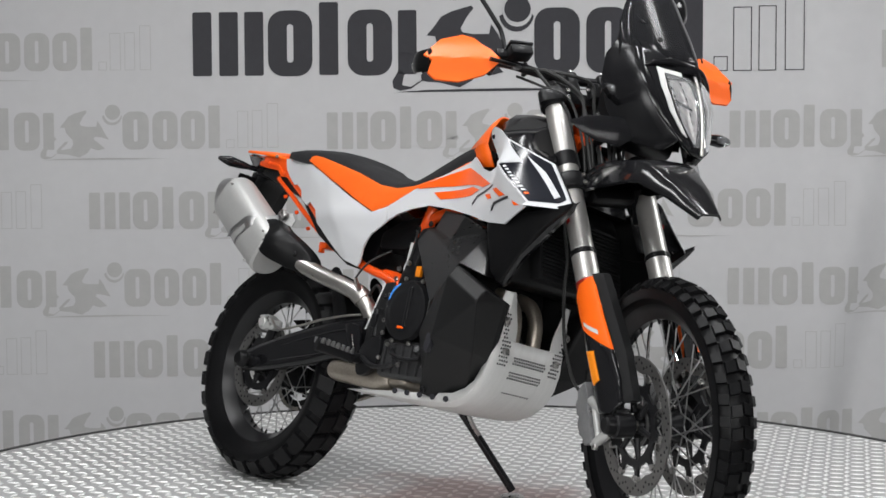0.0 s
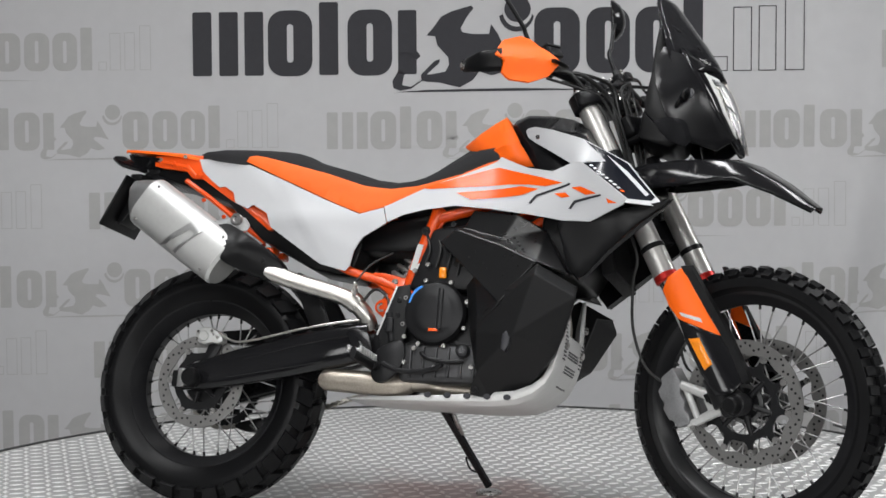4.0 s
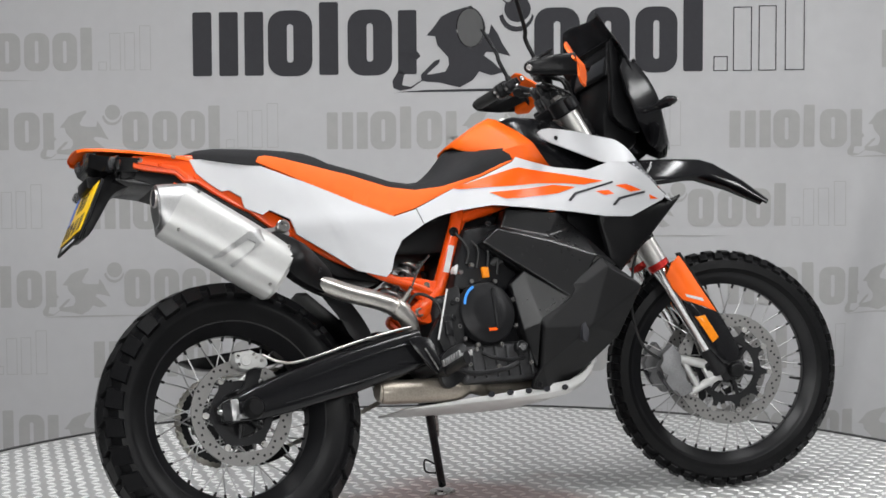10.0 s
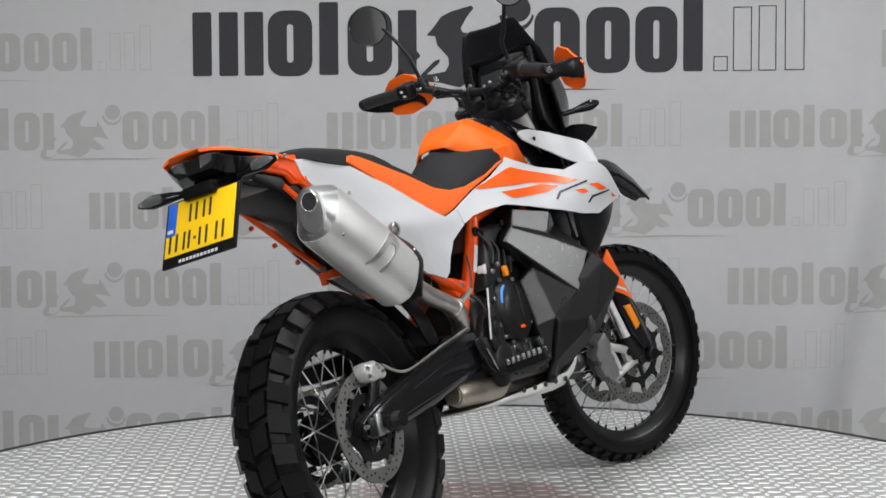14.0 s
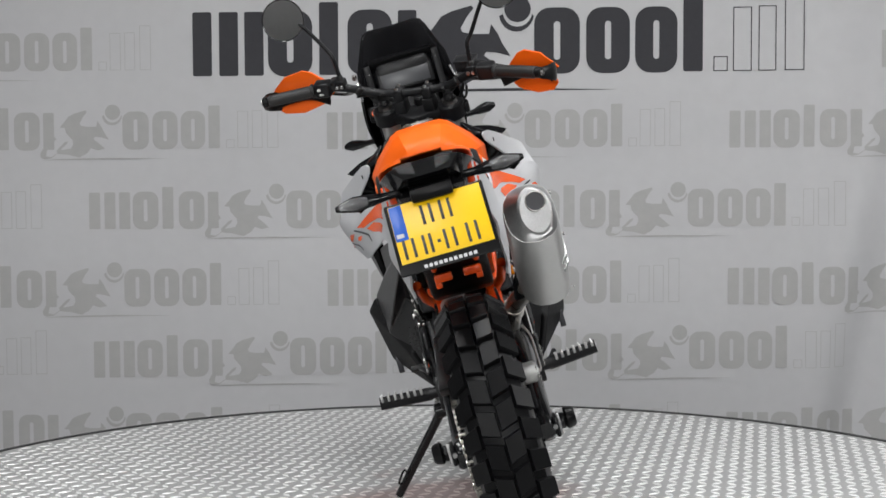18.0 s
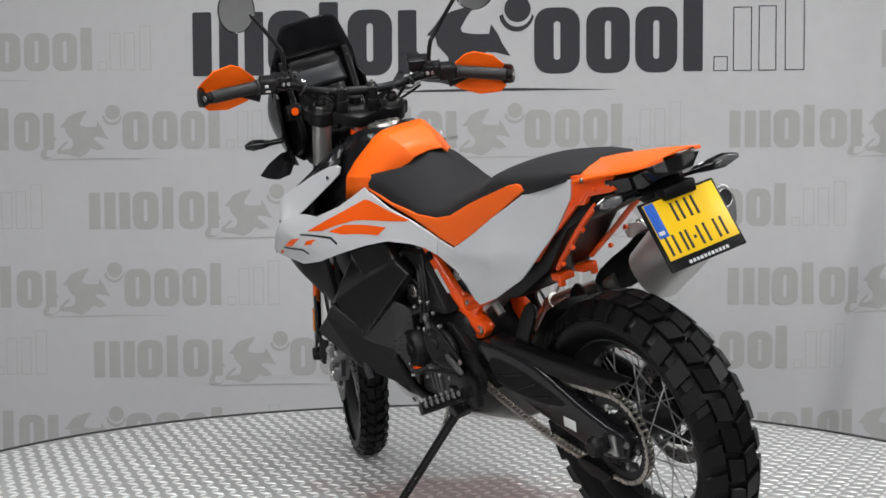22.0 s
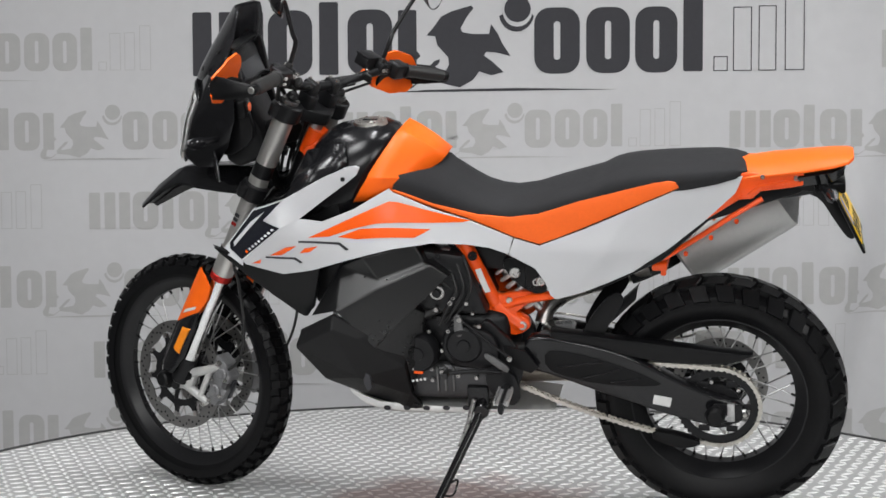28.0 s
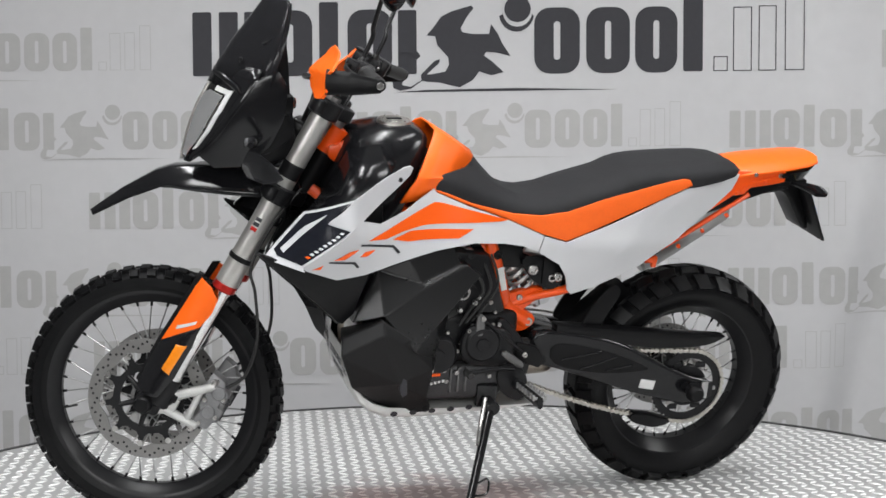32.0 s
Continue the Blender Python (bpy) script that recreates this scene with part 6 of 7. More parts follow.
# -- fork, front mudguard, brakes (all turned with the bars) --
def build_fork():
    e, yo = 0.035, 0.103
    for s in (1, -1):
        y = s * yo
        f = part("fork_leg", join(cyl((e, y, 0.760), (e, y, 1.285), 0.0285, seg=28), cyl((e, y, 0.742), (e, y, 0.830), 0.0305, seg=28, bev=0.002)), "tube", bike, "grey upside-down fork leg", STEER)
        part("dust_seal", cyl((e, y, 0.722), (e, y, 0.745), 0.0315, seg=28, bev=0.004), "red", f, "red wiper ring")
        part("slider_tube", cyl((e, y, 0.40), (e, y, 0.725), 0.0238, seg=24), "chrome", f, "chromed slider tube")
        part("fork_cap", join(cyl((e, y, 1.285), (e, y, 1.297), 0.024, seg=8), cyl((e, y, 1.297), (e, y, 1.306), 0.010, seg=12, bev=0.002)), "bolt", f)
        part("hose_clamp", cyl((e, y, 0.812), (e, y, 0.826), 0.0325, seg=28, bev=0.002), "black", f)
        for k in range(3):
            part("tube_mark", box((e + 0.006 - 0.0 * k, y + s * 0.0287, 0.905 + 0.014 * k), (0.016, 0.0012, 0.010), 0.0003), "ink" if k else "red", f)
        part("axle_foot", join(cyl((e, y, 0.372), (e, y, 0.455), 0.030, 0.027, 24, 0.004), box((0.052, y, 0.372), (0.060, 0.046, 0.060), 0.012, None, 3), cyl((0.0645, y - 0.024, 0.362), (0.0645, y + 0.024, 0.362), 0.029, seg=24, bev=0.003)), "engine", f, "black cast axle clamp")
        part("axle_end", cyl((0.0645, s * 0.118, 0.362), (0.0645, s * 0.150, 0.362), 0.024, 0.021, 22, 0.004), "black", f)
        # guard that wraps the outer front of the leg
        yf = lambda x, z: 0.144 - 7.5 * (x - 0.050) ** 2
        part("fork_guard", shell([(0.030, 0.700), (0.060, 0.722), (0.094, 0.728), (0.098, 0.70), (0.102, 0.62), (0.108, 0.532), (0.072, 0.575), (0.036, 0.615), (0.026, 0.66)], yf, 0.006, 0.012, s, 0.0015), "orange", f, "orange fork guard")
        part("guard_mark", shell([(0.088, 0.578), (0.048, 0.618), (0.048, 0.628), (0.088, 0.590)], yf, 0.0005, 0.012, s, 0, 0.001), "white", f)
        part("lower_guard", shell([(0.036, 0.614), (0.072, 0.574), (0.108, 0.531), (0.112, 0.46), (0.106, 0.40), (0.080, 0.385), (0.040, 0.40), (0.028, 0.46), (0.028, 0.56)], yf, 0.006, 0.012, s, 0.0015), "gloss", f, "black lower fork guard")
        part("front_web", shell([(0.094, 0.735), (0.110, 0.730), (0.120, 0.52), (0.118, 0.40), (0.104, 0.40), (0.106, 0.53), (0.100, 0.64)], lambda x, z: 0.125 - (x - 0.094) * 1.4, 0.02, 0.02, s, 0.002), "matte", f)
        part("reflector", shell([(0.040, 0.556), (0.066, 0.546), (0.068, 0.472), (0.044, 0.468)], yf, 0.004, 0.012, s, 0.001, 0.004), "amber", f, "amber reflector")
        # caliper behind the leg
        c = part("front_caliper", slab([(-0.050, 0.520), (-0.092, 0.512), (-0.098, 0.496), (-0.116, 0.486), (-0.118, 0.462), (-0.110, 0.452), (-0.124, 0.440), (-0.122, 0.408), (-0.112, 0.400), (-0.108, 0.378), (-0.072, 0.372), (-0.064, 0.392), (-0.070, 0.412), (-0.058, 0.430), (-0.062, 0.452), (-0.046, 0.478)], s * 0.086 - 0.030, s * 0.086 + 0.018, 0.004, 2), "castgrey", f, "grey cast brake caliper")
        for z in (0.480, 0.422):
            part("piston_cap", join(cyl((-0.090, s * 0.104, z), (-0.090, s * 0.113, z), 0.0185, seg=20, bev=0.003), cyl((-0.090, s * 0.113, z), (-0.090, s * 0.1145, z), 0.010, seg=6)), "castgrey", c, "round cast piston cap")
        part("caliper_bridge", box((-0.112, s * 0.098, 0.452), (0.016, 0.020, 0.018), 0.003), "greycast", c)
        part("pad_slot", box((-0.121, s * 0.076, 0.440), (0.010, 0.014, 0.060), 0.001), "ink", c)
        for x, z in ((-0.070, 0.505), (-0.108, 0.470), (-0.112, 0.418), (-0.082, 0.384), (-0.066, 0.446)):
            bolt(c, (x, s * 0.104, z), (0, s, 0), 0.0062, 0.007)
        # a pale triangular bracket with a window, from the axle clamp to the caliper's two ears
        def yz_arm(a, b, r0, r1):
            return cyl((a[0], s * 0.100, a[1]), (b[0], s * 0.104, b[1]), r0, r1, 12, 0.002)
        part("caliper_bracket", join(yz_arm((0.030, 0.392), (-0.074, 0.492), 0.015, 0.011), yz_arm((0.030, 0.370), (-0.082, 0.372), 0.014, 0.010), yz_arm((-0.046, 0.474), (-0.050, 0.372), 0.009, 0.009), slab([(0.050, 0.405), (0.020, 0.416), (-0.012, 0.412), (-0.014, 0.376), (0.020, 0.352), (0.050, 0.355)], s * 0.100 - 0.010, s * 0.100 + 0.012, 0.004)), "castpale", c, "pale cast caliper bracket with a window")
        part("bracket_rib", slab([(0.030, 0.398), (-0.060, 0.486), (-0.066, 0.480), (0.022, 0.390)], s * 0.112 - 0.003, s * 0.112 + 0.003, 0.001), "castpale", c)
        part("speed_sensor", join(cyl((0.012, s * 0.102, 0.398), (0.012, s * 0.118, 0.398), 0.010, seg=14, bev=0.002), box((0.004, s * 0.112, 0.410), (0.016, 0.010, 0.022), 0.003)), "black", c)
        for x, z in ((-0.066, 0.500), (-0.070, 0.362)):
            bolt(c, (x, s * 0.103, z), (0, s, 0), 0.009, 0.010)
        part("brake_hose", sweep([(-0.100, s * 0.095, 0.50), (-0.125, s * 0.105, 0.56), (-0.105, s * 0.118, 0.66), (-0.045, s * 0.128, 0.76), (0.0, s * 0.130, 0.82), (0.005, s * 0.120, 0.95), (-0.01, s * 0.09, 1.05)], 0.0042, 8), "cable", f)
    part("front_axle", cyl((0.0645, -0.12, 0.362), (0.0645, 0.12, 0.362), 0.012, seg=16), "steel", bike, "", STEER)
    # clamps and stem
    for z, name, ext in ((1.260, "top_clamp", 0.0), (1.010, "lower_clamp", 0.0)):
        bm = slab(curved([(-0.030, 0), (0.0, 0.055), (0.020, 0.103), (0.035, 0.148), (0.060, 0.148), (0.078, 0.103), (0.060, 0.05), (0.055, 0), (0.060, -0.05), (0.078, -0.103), (0.060, -0.148), (0.035, -0.148), (0.020, -0.103), (0.0, -0.055)], 3), -0.018, 0.018, 0.005)
        bm.transform(Matrix.Translation((0, 0, z)) @ Matrix(((1, 0, 0, 0), (0, 0, 1, 0), (0, 1, 0, 0), (0, 0, 0, 1))))
        tc = part(name, join(bm, *[cyl((e, s * yo, z - 0.022), (e, s * yo, z + 0.026), 0.040, seg=28, bev=0.004) for s in (1, -1)]), "engine", bike, "black fork clamp", STEER)
        for s in (1, -1):
            for dz in (-0.009, 0.011):
                bolt(tc, (e + 0.036, s * (yo - 0.02), z + dz), (1, 0, 0), 0.006, 0.008)
    part("steering_stem", join(cyl((0, 0, 1.0), (0, 0, 1.25), 0.020, seg=18), cyl((0, 0, 1.245), (0, 0, 1.262), 0.018, seg=6)), "alu", bike, "", STEER)
    # high mudguard
    X = [0.030, 0.105, 0.180, 0.254, 0.312, 0.343, 0.398, 0.444]
    Z = [1.066, 1.038, 1.003, 0.962, 0.926, 0.894, 0.806, 0.712]
    W = [0.060, 0.090, 0.102, 0.100, 0.092, 0.084, 0.060, 0.030]
    secs = []
    for k, (x, z, w) in enumerate(zip(X, Z, W)):
        a, b = max(k - 1, 0), min(k + 1, 7)
        t = Vector((X[b] - X[a], Z[b] - Z[a])).normalized()
        n = Vector((-t.y, t.x))
        prof = [(-1, -0.066), (-0.985, -0.060), (-0.72, -0.008), (-0.64, -0.002), (-0.20, 0.002), (0, 0.0035), (0.20, 0.002), (0.64, -0.002), (0.72, -0.008), (0.985, -0.060), (1, -0.066)]
        sc = (0.6, 1.0, 1.0, 0.9, 0.75, 0.62, 0.40, 0.18)[k]
        top = [(u * w, d * sc) for u, d in prof]
        bot = [(u * w * 0.97, d * sc - 0.006) for u, d in prof[::-1]]
        secs.append([(x + n.x * d, y, z + n.y * d) for y, d in top + bot])
    part("front_mudguard", loft(secs), "gloss", bike, "long black high front mudguard", STEER, 40)
    part("mudguard_mount", join(box((0.045, 0, 0.985), (0.05, 0.12, 0.05), 0.012), *[sweep([(0.05, s * 0.06, 1.0), (0.02, s * 0.085, 0.97), (0.005, s * 0.09, 0.93)], 0.014, 10) for s in (1, -1)]), "black", bike, "", STEER)


build_fork()


# -- bars, controls, mirrors, hand guards --
def build_bars():
    hb = part("handlebar", sweep([(-0.066, 0.420, 1.400), (-0.030, 0.31, 1.398), (0.002, 0.215, 1.388), (0.030, 0.120, 1.345), (0.030, 0.05, 1.335), (0.030, -0.05, 1.335), (0.030, -0.120, 1.345), (0.002, -0.215, 1.388), (-0.030, -0.31, 1.398), (-0.066, -0.420, 1.400)], 0.0125, 14, 6), "engine", bike, "black tapered handlebar", STEER)
    for s in (1, -1):
        d = Vector((-0.036, s * 0.108, 0.002)).normalized()
        e = Vector((-0.066, s * 0.418, 1.400))
        g0 = e - d * 0.140
        m2, l = align(g0, e)
        prof = [(0, 0), (0.021, 0), (0.021, 0.006), (0.0175, 0.009)] + [(0.0180 if k % 2 else 0.0174, 0.012 + 0.0052 * k) for k in range(23)] + [(0.0178, 0.133), (0.016, 0.139), (0, 0.140)]
        gr = lathe(prof, 20)
        gr.transform(m2)
        part("grip", gr, "cable", hb, "black rubber grip")
        part("bar_end", cyl(e, e + d * 0.018, 0.0165, 0.0150, 20, 0.003), "black", hb)
        bolt(hb, e + d * 0.018, d, 0.009, 0.004)
        part("switch_pod", join(box(g0 - d * 0.030, (0.042, 0.052, 0.046), 0.008, None, 3), box(g0 - d * 0.062 + Vector((0.004, 0, 0.002)), (0.030, 0.022, 0.030), 0.006)), "engine", hb, "black switch housing")
        if s < 0:
            part("kill_switch", box(g0 - d * 0.044 + Vector((-0.020, 0, 0.010)), (0.009, 0.016, 0.018), 0.003), "decal", hb, "red stop switch")
        else:
            part("switch_button", box(g0 - d * 0.024 + Vector((-0.021, 0, 0.006)), (0.006, 0.010, 0.008), 0.002), "paper", hb)
            part("switch_button", box(g0 - d * 0.028 + Vector((-0.021, 0, -0.010)), (0.006, 0.014, 0.006), 0.002), "paper", hb)
        part("lever", sweep([g0 - d * 0.05 + Vector((0.030, 0, -0.004)), g0 - d * 0.01 + Vector((0.050, 0, -0.010)), g0 + d * 0.05 + Vector((0.046, 0, -0.014)), g0 + d * 0.115 + Vector((0.046, 0, -0.012))], [0.008, 0.0065, 0.006, 0.008], 10, 5, (1, 0.6)), "engine", hb, "black lever")
        part("lever_perch", box(g0 - d * 0.06 + Vector((0.022, 0, 0)), (0.040, 0.034, 0.026), 0.006), "engine", hb)
        # mirror on a bent stalk
        mb = Vector((0.010, s * 0.206, 1.402))
        mc = Vector((0.024, s * 0.334, 1.614 if s > 0 else 1.634))
        st = part("mirror_stalk", sweep([mb, mb + Vector((0, 0, 0.020)), mb + Vector((0.004, s * 0.004, 0.075)), mb + Vector((0.014, s * 0.020, 0.100)), mc + Vector((0.012, -s * 0.055, -0.040)), mc + Vector((0.018, -s * 0.02, -0.012))], [0.009, 0.0062, 0.0062, 0.0062, 0.0058, 0.0065], 12, 5), "engine", hb, "black mirror stalk")
        part("mirror_boot", cyl(mb - Vector((0, 0, 0.01)), mb + Vector((0, 0, 0.022)), 0.012, 0.009, 14, 0.002), "cable", hb)
        back = Matrix.Translation(mc) @ (STEER.to_3x3().inverted() @ Vector((-0.965, -s * 0.20, -0.15))).to_track_quat("Z", "Y").to_matrix().to_4x4()
        sh = lathe([(0, -0.030), (0.020, -0.028), (0.045, -0.016), (0.059, 0.0), (0.0625, 0.006), (0.0615, 0.009), (0.0585, 0.007)], 40)
        sh.transform(back)
        part("mirror_shell", sh, "gloss", hb, "round black mirror shell")
        gl = lathe([(0, 0.0062), (0.030, 0.0064), (0.0590, 0.0072)], 40)
        gl.transform(back)
        part("mirror_glass", gl, "mirror", hb, "round mirror glass")
        # hand guard: an angular shield ahead of the grip
        GZ = 0.018 if s > 0 else 0.004
        yz = [(0.272, 1.316), (0.290, 1.354), (0.326, 1.394), (0.352, 1.406), (0.405, 1.400), (0.436, 1.374), (0.452, 1.356), (0.434, 1.338), (0.444, 1.310), (0.426, 1.290), (0.372, 1.277), (0.310, 1.288)]
        dep = blend([(0.245, 1.318, 0.085), (0.322, 1.394, 0.072), (0.412, 1.398, 0.036), (0.452, 1.352, 0.008), (0.430, 1.288, 0.018), (0.300, 1.290, 0.075), (0.345, 1.345, 0.108), (0.405, 1.345, 0.085)], 2.4, 1e-5)
        gm = Matrix(((0, 1, 0, 0), (s, 0, 0, 0), (0, 0, 1, 0), (0, 0, 0, 1)))
        ridge = lambda y, z: dep(y, z) + 0.014 * max(0.0, 1 - abs(z - 1.318 - 0.14 * (y - 0.245)) / 0.045)
        gb = shell(yz, ridge, 0.006, 0.012, 1, 0)
        gb.transform(Matrix.Translation((0, 0, GZ)) @ gm)
        part("hand_guard", gb, "orange", hb, "angular orange hand guard", angle=18)
        part("guard_arm", sweep([(-0.074, s * 0.430, 1.400), (-0.045, s * 0.444, 1.386), (-0.005, s * 0.450, 1.368), (0.040, s * 0.436, 1.346)], [0.015, 0.020, 0.027, 0.030], 12, 5, (1.0, 0.22)), "black", hb, "black guard arm")
        part("guard_band", sweep([(0.040, s * 0.275, 1.330), (0.060, s * 0.345, 1.345), (0.034, s * 0.405, 1.350), (-0.012, s * 0.438, 1.356)], 0.016, 12, 5, (1.0, 0.28)), "matte", hb, "black band inside the hand guard")
        part("guard_stay", sweep([(0.005, s * 0.185, 1.372), (0.05, s * 0.20, 1.345), (0.095, s * 0.245, 1.318), (0.100, s * 0.30, 1.325)], 0.010, 10, 5, (0.5, 1.2)), "black", hb)
    part("brake_reservoir", join(box((0.040, -0.182, 1.398), (0.044, 0.062, 0.030), 0.006), box((0.040, -0.182, 1.416), (0.048, 0.066, 0.008), 0.003)), "engine", hb, "black brake fluid reservoir")
    for s in (1, -1):
        part("bar_clamp", join(box((0.030, s * 0.045, 1.325), (0.044, 0.030, 0.052), 0.008), box((0.026, s * 0.045, 1.292), (0.046, 0.036, 0.050), 0.006)), "engine", bike, "black handlebar clamp", STEER)
    for s in (1, -1):
        for dx in (-0.013, 0.013):
            bolt(hb, (0.030 + dx, s * 0.045, 1.351), (0, 0, 1), 0.0055, 0.006)
    for k, y in enumerate((0.11, 0.06, -0.07, -0.12)):
        part("control_cable", sweep([(0.0, y * 1.5, 1.352), (0.060, y * 1.2, 1.315 - 0.01 * k), (0.078, y * 0.7, 1.24), (0.06, y * 0.5, 1.12), (0.02, y * 0.45, 1.02)], 0.0038, 8), "cable", hb)
    for s in (1, -1):
        part("adjuster", cyl((0.035, s * 0.103, 1.300), (0.035, s * 0.103, 1.316), 0.017, 0.014, 12, 0.002), "engine", bike, "", STEER)


build_bars()


# -- fairing: fixed to the frame, it does not turn with the bars --
def build_fairing():
    def row(z, cx, w, back, bow=0.5, n=6):
        pts = []
        for k in range(-n, n + 1):
            u = k / n
            pts.append((cx - back * (abs(u) ** (1.0 + bow)), u * w, z))
        return pts
    # nose with its two lamps
    rows_ = [row(1.000, 1.466, 0.022, 0.012), row(1.030, 1.461, 0.062, 0.026), row(1.080, 1.448, 0.104, 0.046), row(1.140, 1.430, 0.134, 0.058), row(1.190, 1.405, 0.146, 0.064), row(1.235, 1.382, 0.142, 0.066), row(1.262, 1.366, 0.134, 0.062)]
    bm = loft(rows_, closed=False)
    nose = part("nose_fairing", bm, "gloss", bike, "glossy black nose fairing", angle=45)
    nose.modifiers.new("shell", "SOLIDIFY").thickness = 0.006

    def nose_x(y, z):
        zs = [1.000, 1.030, 1.080, 1.140, 1.190, 1.235, 1.262]
        cx = np.interp(z, zs, [1.466, 1.461, 1.448, 1.430, 1.405, 1.382, 1.366])
        w = np.interp(z, zs, [0.022, 0.062, 0.104, 0.134, 0.146, 0.142, 0.134])
        b = np.interp(z, zs, [0.012, 0.026, 0.046, 0.058, 0.064, 0.066, 0.062])
        return float(cx - b * (min(1.0, abs(y) / w) ** 1.5))
    for s in (1, -1):
        gm = Matrix(((0, 1, 0, 0), (s, 0, 0, 0), (0, 0, 1, 0), (0, 0, 0, 1)))
        def sheet(name, yz, material, lift, thick, label="", parent=nose):
            b = shell(yz, lambda y, z: nose_x(y, z), thick, 0.018, 1, 0.0, lift)
            b.transform(gm)
            if s < 0:
                bmesh.ops.reverse_faces(b, faces=b.faces[:])
            return part(name, b, material, parent, label)
        sheet("lamp_bezel", [(0.005, 1.006), (0.026, 1.004), (0.072, 1.052), (0.108, 1.130), (0.122, 1.204), (0.088, 1.214), (0.030, 1.218), (0.006, 1.206)], "gloss", 0.0015, 0.004, "glossy black lamp bezel")
        sheet("lamp_strip", [(0.086, 1.200), (0.100, 1.202), (0.098, 1.150), (0.080, 1.094), (0.052, 1.046), (0.040, 1.038), (0.068, 1.092), (0.085, 1.150)], "paper", 0.0048, 0.003, "pale daylight strip beside the lamp")
        sheet("lamp_strip", [(0.040, 1.202), (0.086, 1.200), (0.085, 1.190), (0.040, 1.191)], "paper", 0.0048, 0.003)
        b = shell([(0.014, 1.030), (0.024, 1.026), (0.054, 1.074), (0.077, 1.135), (0.081, 1.172), (0.034, 1.180), (0.015, 1.170)], lambda y, z: nose_x(y, z) + 0.006 * abs(math.sin(105 * y - 26 * (z - 1.1))), 0.002, 0.006, 1, 0.0, 0.000)
        b.transform(gm)
        part("headlamp", b, "steel", nose, "bright ribbed headlamp reflector", angle=12)
        sheet("lamp_lens", [(0.010, 1.020), (0.025, 1.017), (0.057, 1.068), (0.081, 1.136), (0.086, 1.186), (0.032, 1.190), (0.010, 1.178)], "lens", 0.011, 0.002, "clear lamp lens")
        sheet("lamp_divider", [(0.030, 1.112), (0.072, 1.124), (0.070, 1.117), (0.030, 1.105)], "gloss", 0.0085, 0.002)
        part("lamp_brow", sweep([(nose_x(0.0, 1.228) + 0.010, 0.0, 1.228), (nose_x(0.05, 1.226) + 0.010, s * 0.05, 1.226), (nose_x(0.10, 1.214) + 0.008, s * 0.10, 1.214), (nose_x(0.125, 1.200) + 0.004, s * 0.125, 1.200)], [0.007, 0.009, 0.008, 0.004], 10, 5, (1.0, 0.7)), "gloss", nose, "black brow over the lamp")
    part("lamp_ridge", sweep([(nose_x(0.0, 1.004) + 0.006, 0, 1.004), (nose_x(0.0, 1.08) + 0.008, 0, 1.08), (nose_x(0.0, 1.15) + 0.008, 0, 1.15), (nose_x(0.0, 1.21) + 0.006, 0, 1.21)], 0.0045, 8, 5), "steel", nose, "bright ridge between the lamps")
    # inner carrier behind nose and screen
    part("fairing_frame", join(slab([(1.31, 1.02), (1.325, 1.13), (1.29, 1.25), (1.262, 1.33), (1.245, 1.30), (1.24, 1.20), (1.20, 1.10), (1.19, 1.03), (1.28, 1.00)], -0.085, 0.085, 0.02), *[sweep([(1.15, s * 0.03, 1.03), (1.22, s * 0.05, 1.06), (1.30, s * 0.06, 1.12)], 0.012, 10) for s in (1, -1)]), "black", bike, "black dash and lamp carrier")
    # smoked screen
    srow = [row(1.205, 1.412, 0.148, 0.125), row(1.26, 1.386, 0.150, 0.115), row(1.31, 1.354, 0.142, 0.098), row(1.36, 1.318, 0.120, 0.078), row(1.40, 1.290, 0.104, 0.058), row(1.420, 1.275, 0.092, 0.045), row(1.428, 1.268, 0.070, 0.030)]
    scr = part("windscreen", loft(srow, closed=False), "smoke", bike, "smoked plastic windscreen", angle=50)
    scr.modifiers.new("sheet", "SOLIDIFY").thickness = 0.004
    for s in (1, -1):
        bolt(scr, (1.345, s * 0.082, 1.275), (0.8, s * 0.5, 0.4), 0.007, 0.004, "engine")
        # side wings down to the smoked deflectors
        wing = blend([(1.440, 1.030, 0.062), (1.402, 1.080, 0.104), (1.374, 1.140, 0.134), (1.343, 1.190, 0.146), (1.318, 1.236, 0.142), (1.252, 1.25, 0.148), (1.246, 1.15, 0.158), (1.275, 1.075, 0.146), (1.33, 1.012, 0.112), (1.40, 0.998, 0.072)])
        part("side_wing", shell([(1.440, 1.028), (1.402, 1.080), (1.374, 1.140), (1.343, 1.190), (1.318, 1.236), (1.262, 1.262), (1.240, 1.225), (1.246, 1.150), (1.275, 1.075), (1.330, 1.012), (1.400, 0.998)], wing, 0.006, 0.02, s, 0.002), "satin", bike, "glossy black fairing side")
        dx = blend([(0.284, 1.02, 1.255), (0.20, 1.065, 1.290), (0.10, 1.02, 1.345), (0.22, 0.975, 1.285)])
        db = shell([(0.256, 1.022), (0.212, 1.046), (0.150, 1.062), (0.105, 1.058), (0.100, 1.022), (0.135, 0.990), (0.190, 0.990), (0.232, 1.006)], dx, 0.003, 0.03, 1, 0.001)
        db.transform(Matrix(((0, 1, 0, 0), (s, 0, 0, 0), (0, 0, 1, 0), (0, 0, 0, 1))))
        part("wind_deflector", db, "smoke", bike, "small smoked wind deflector")
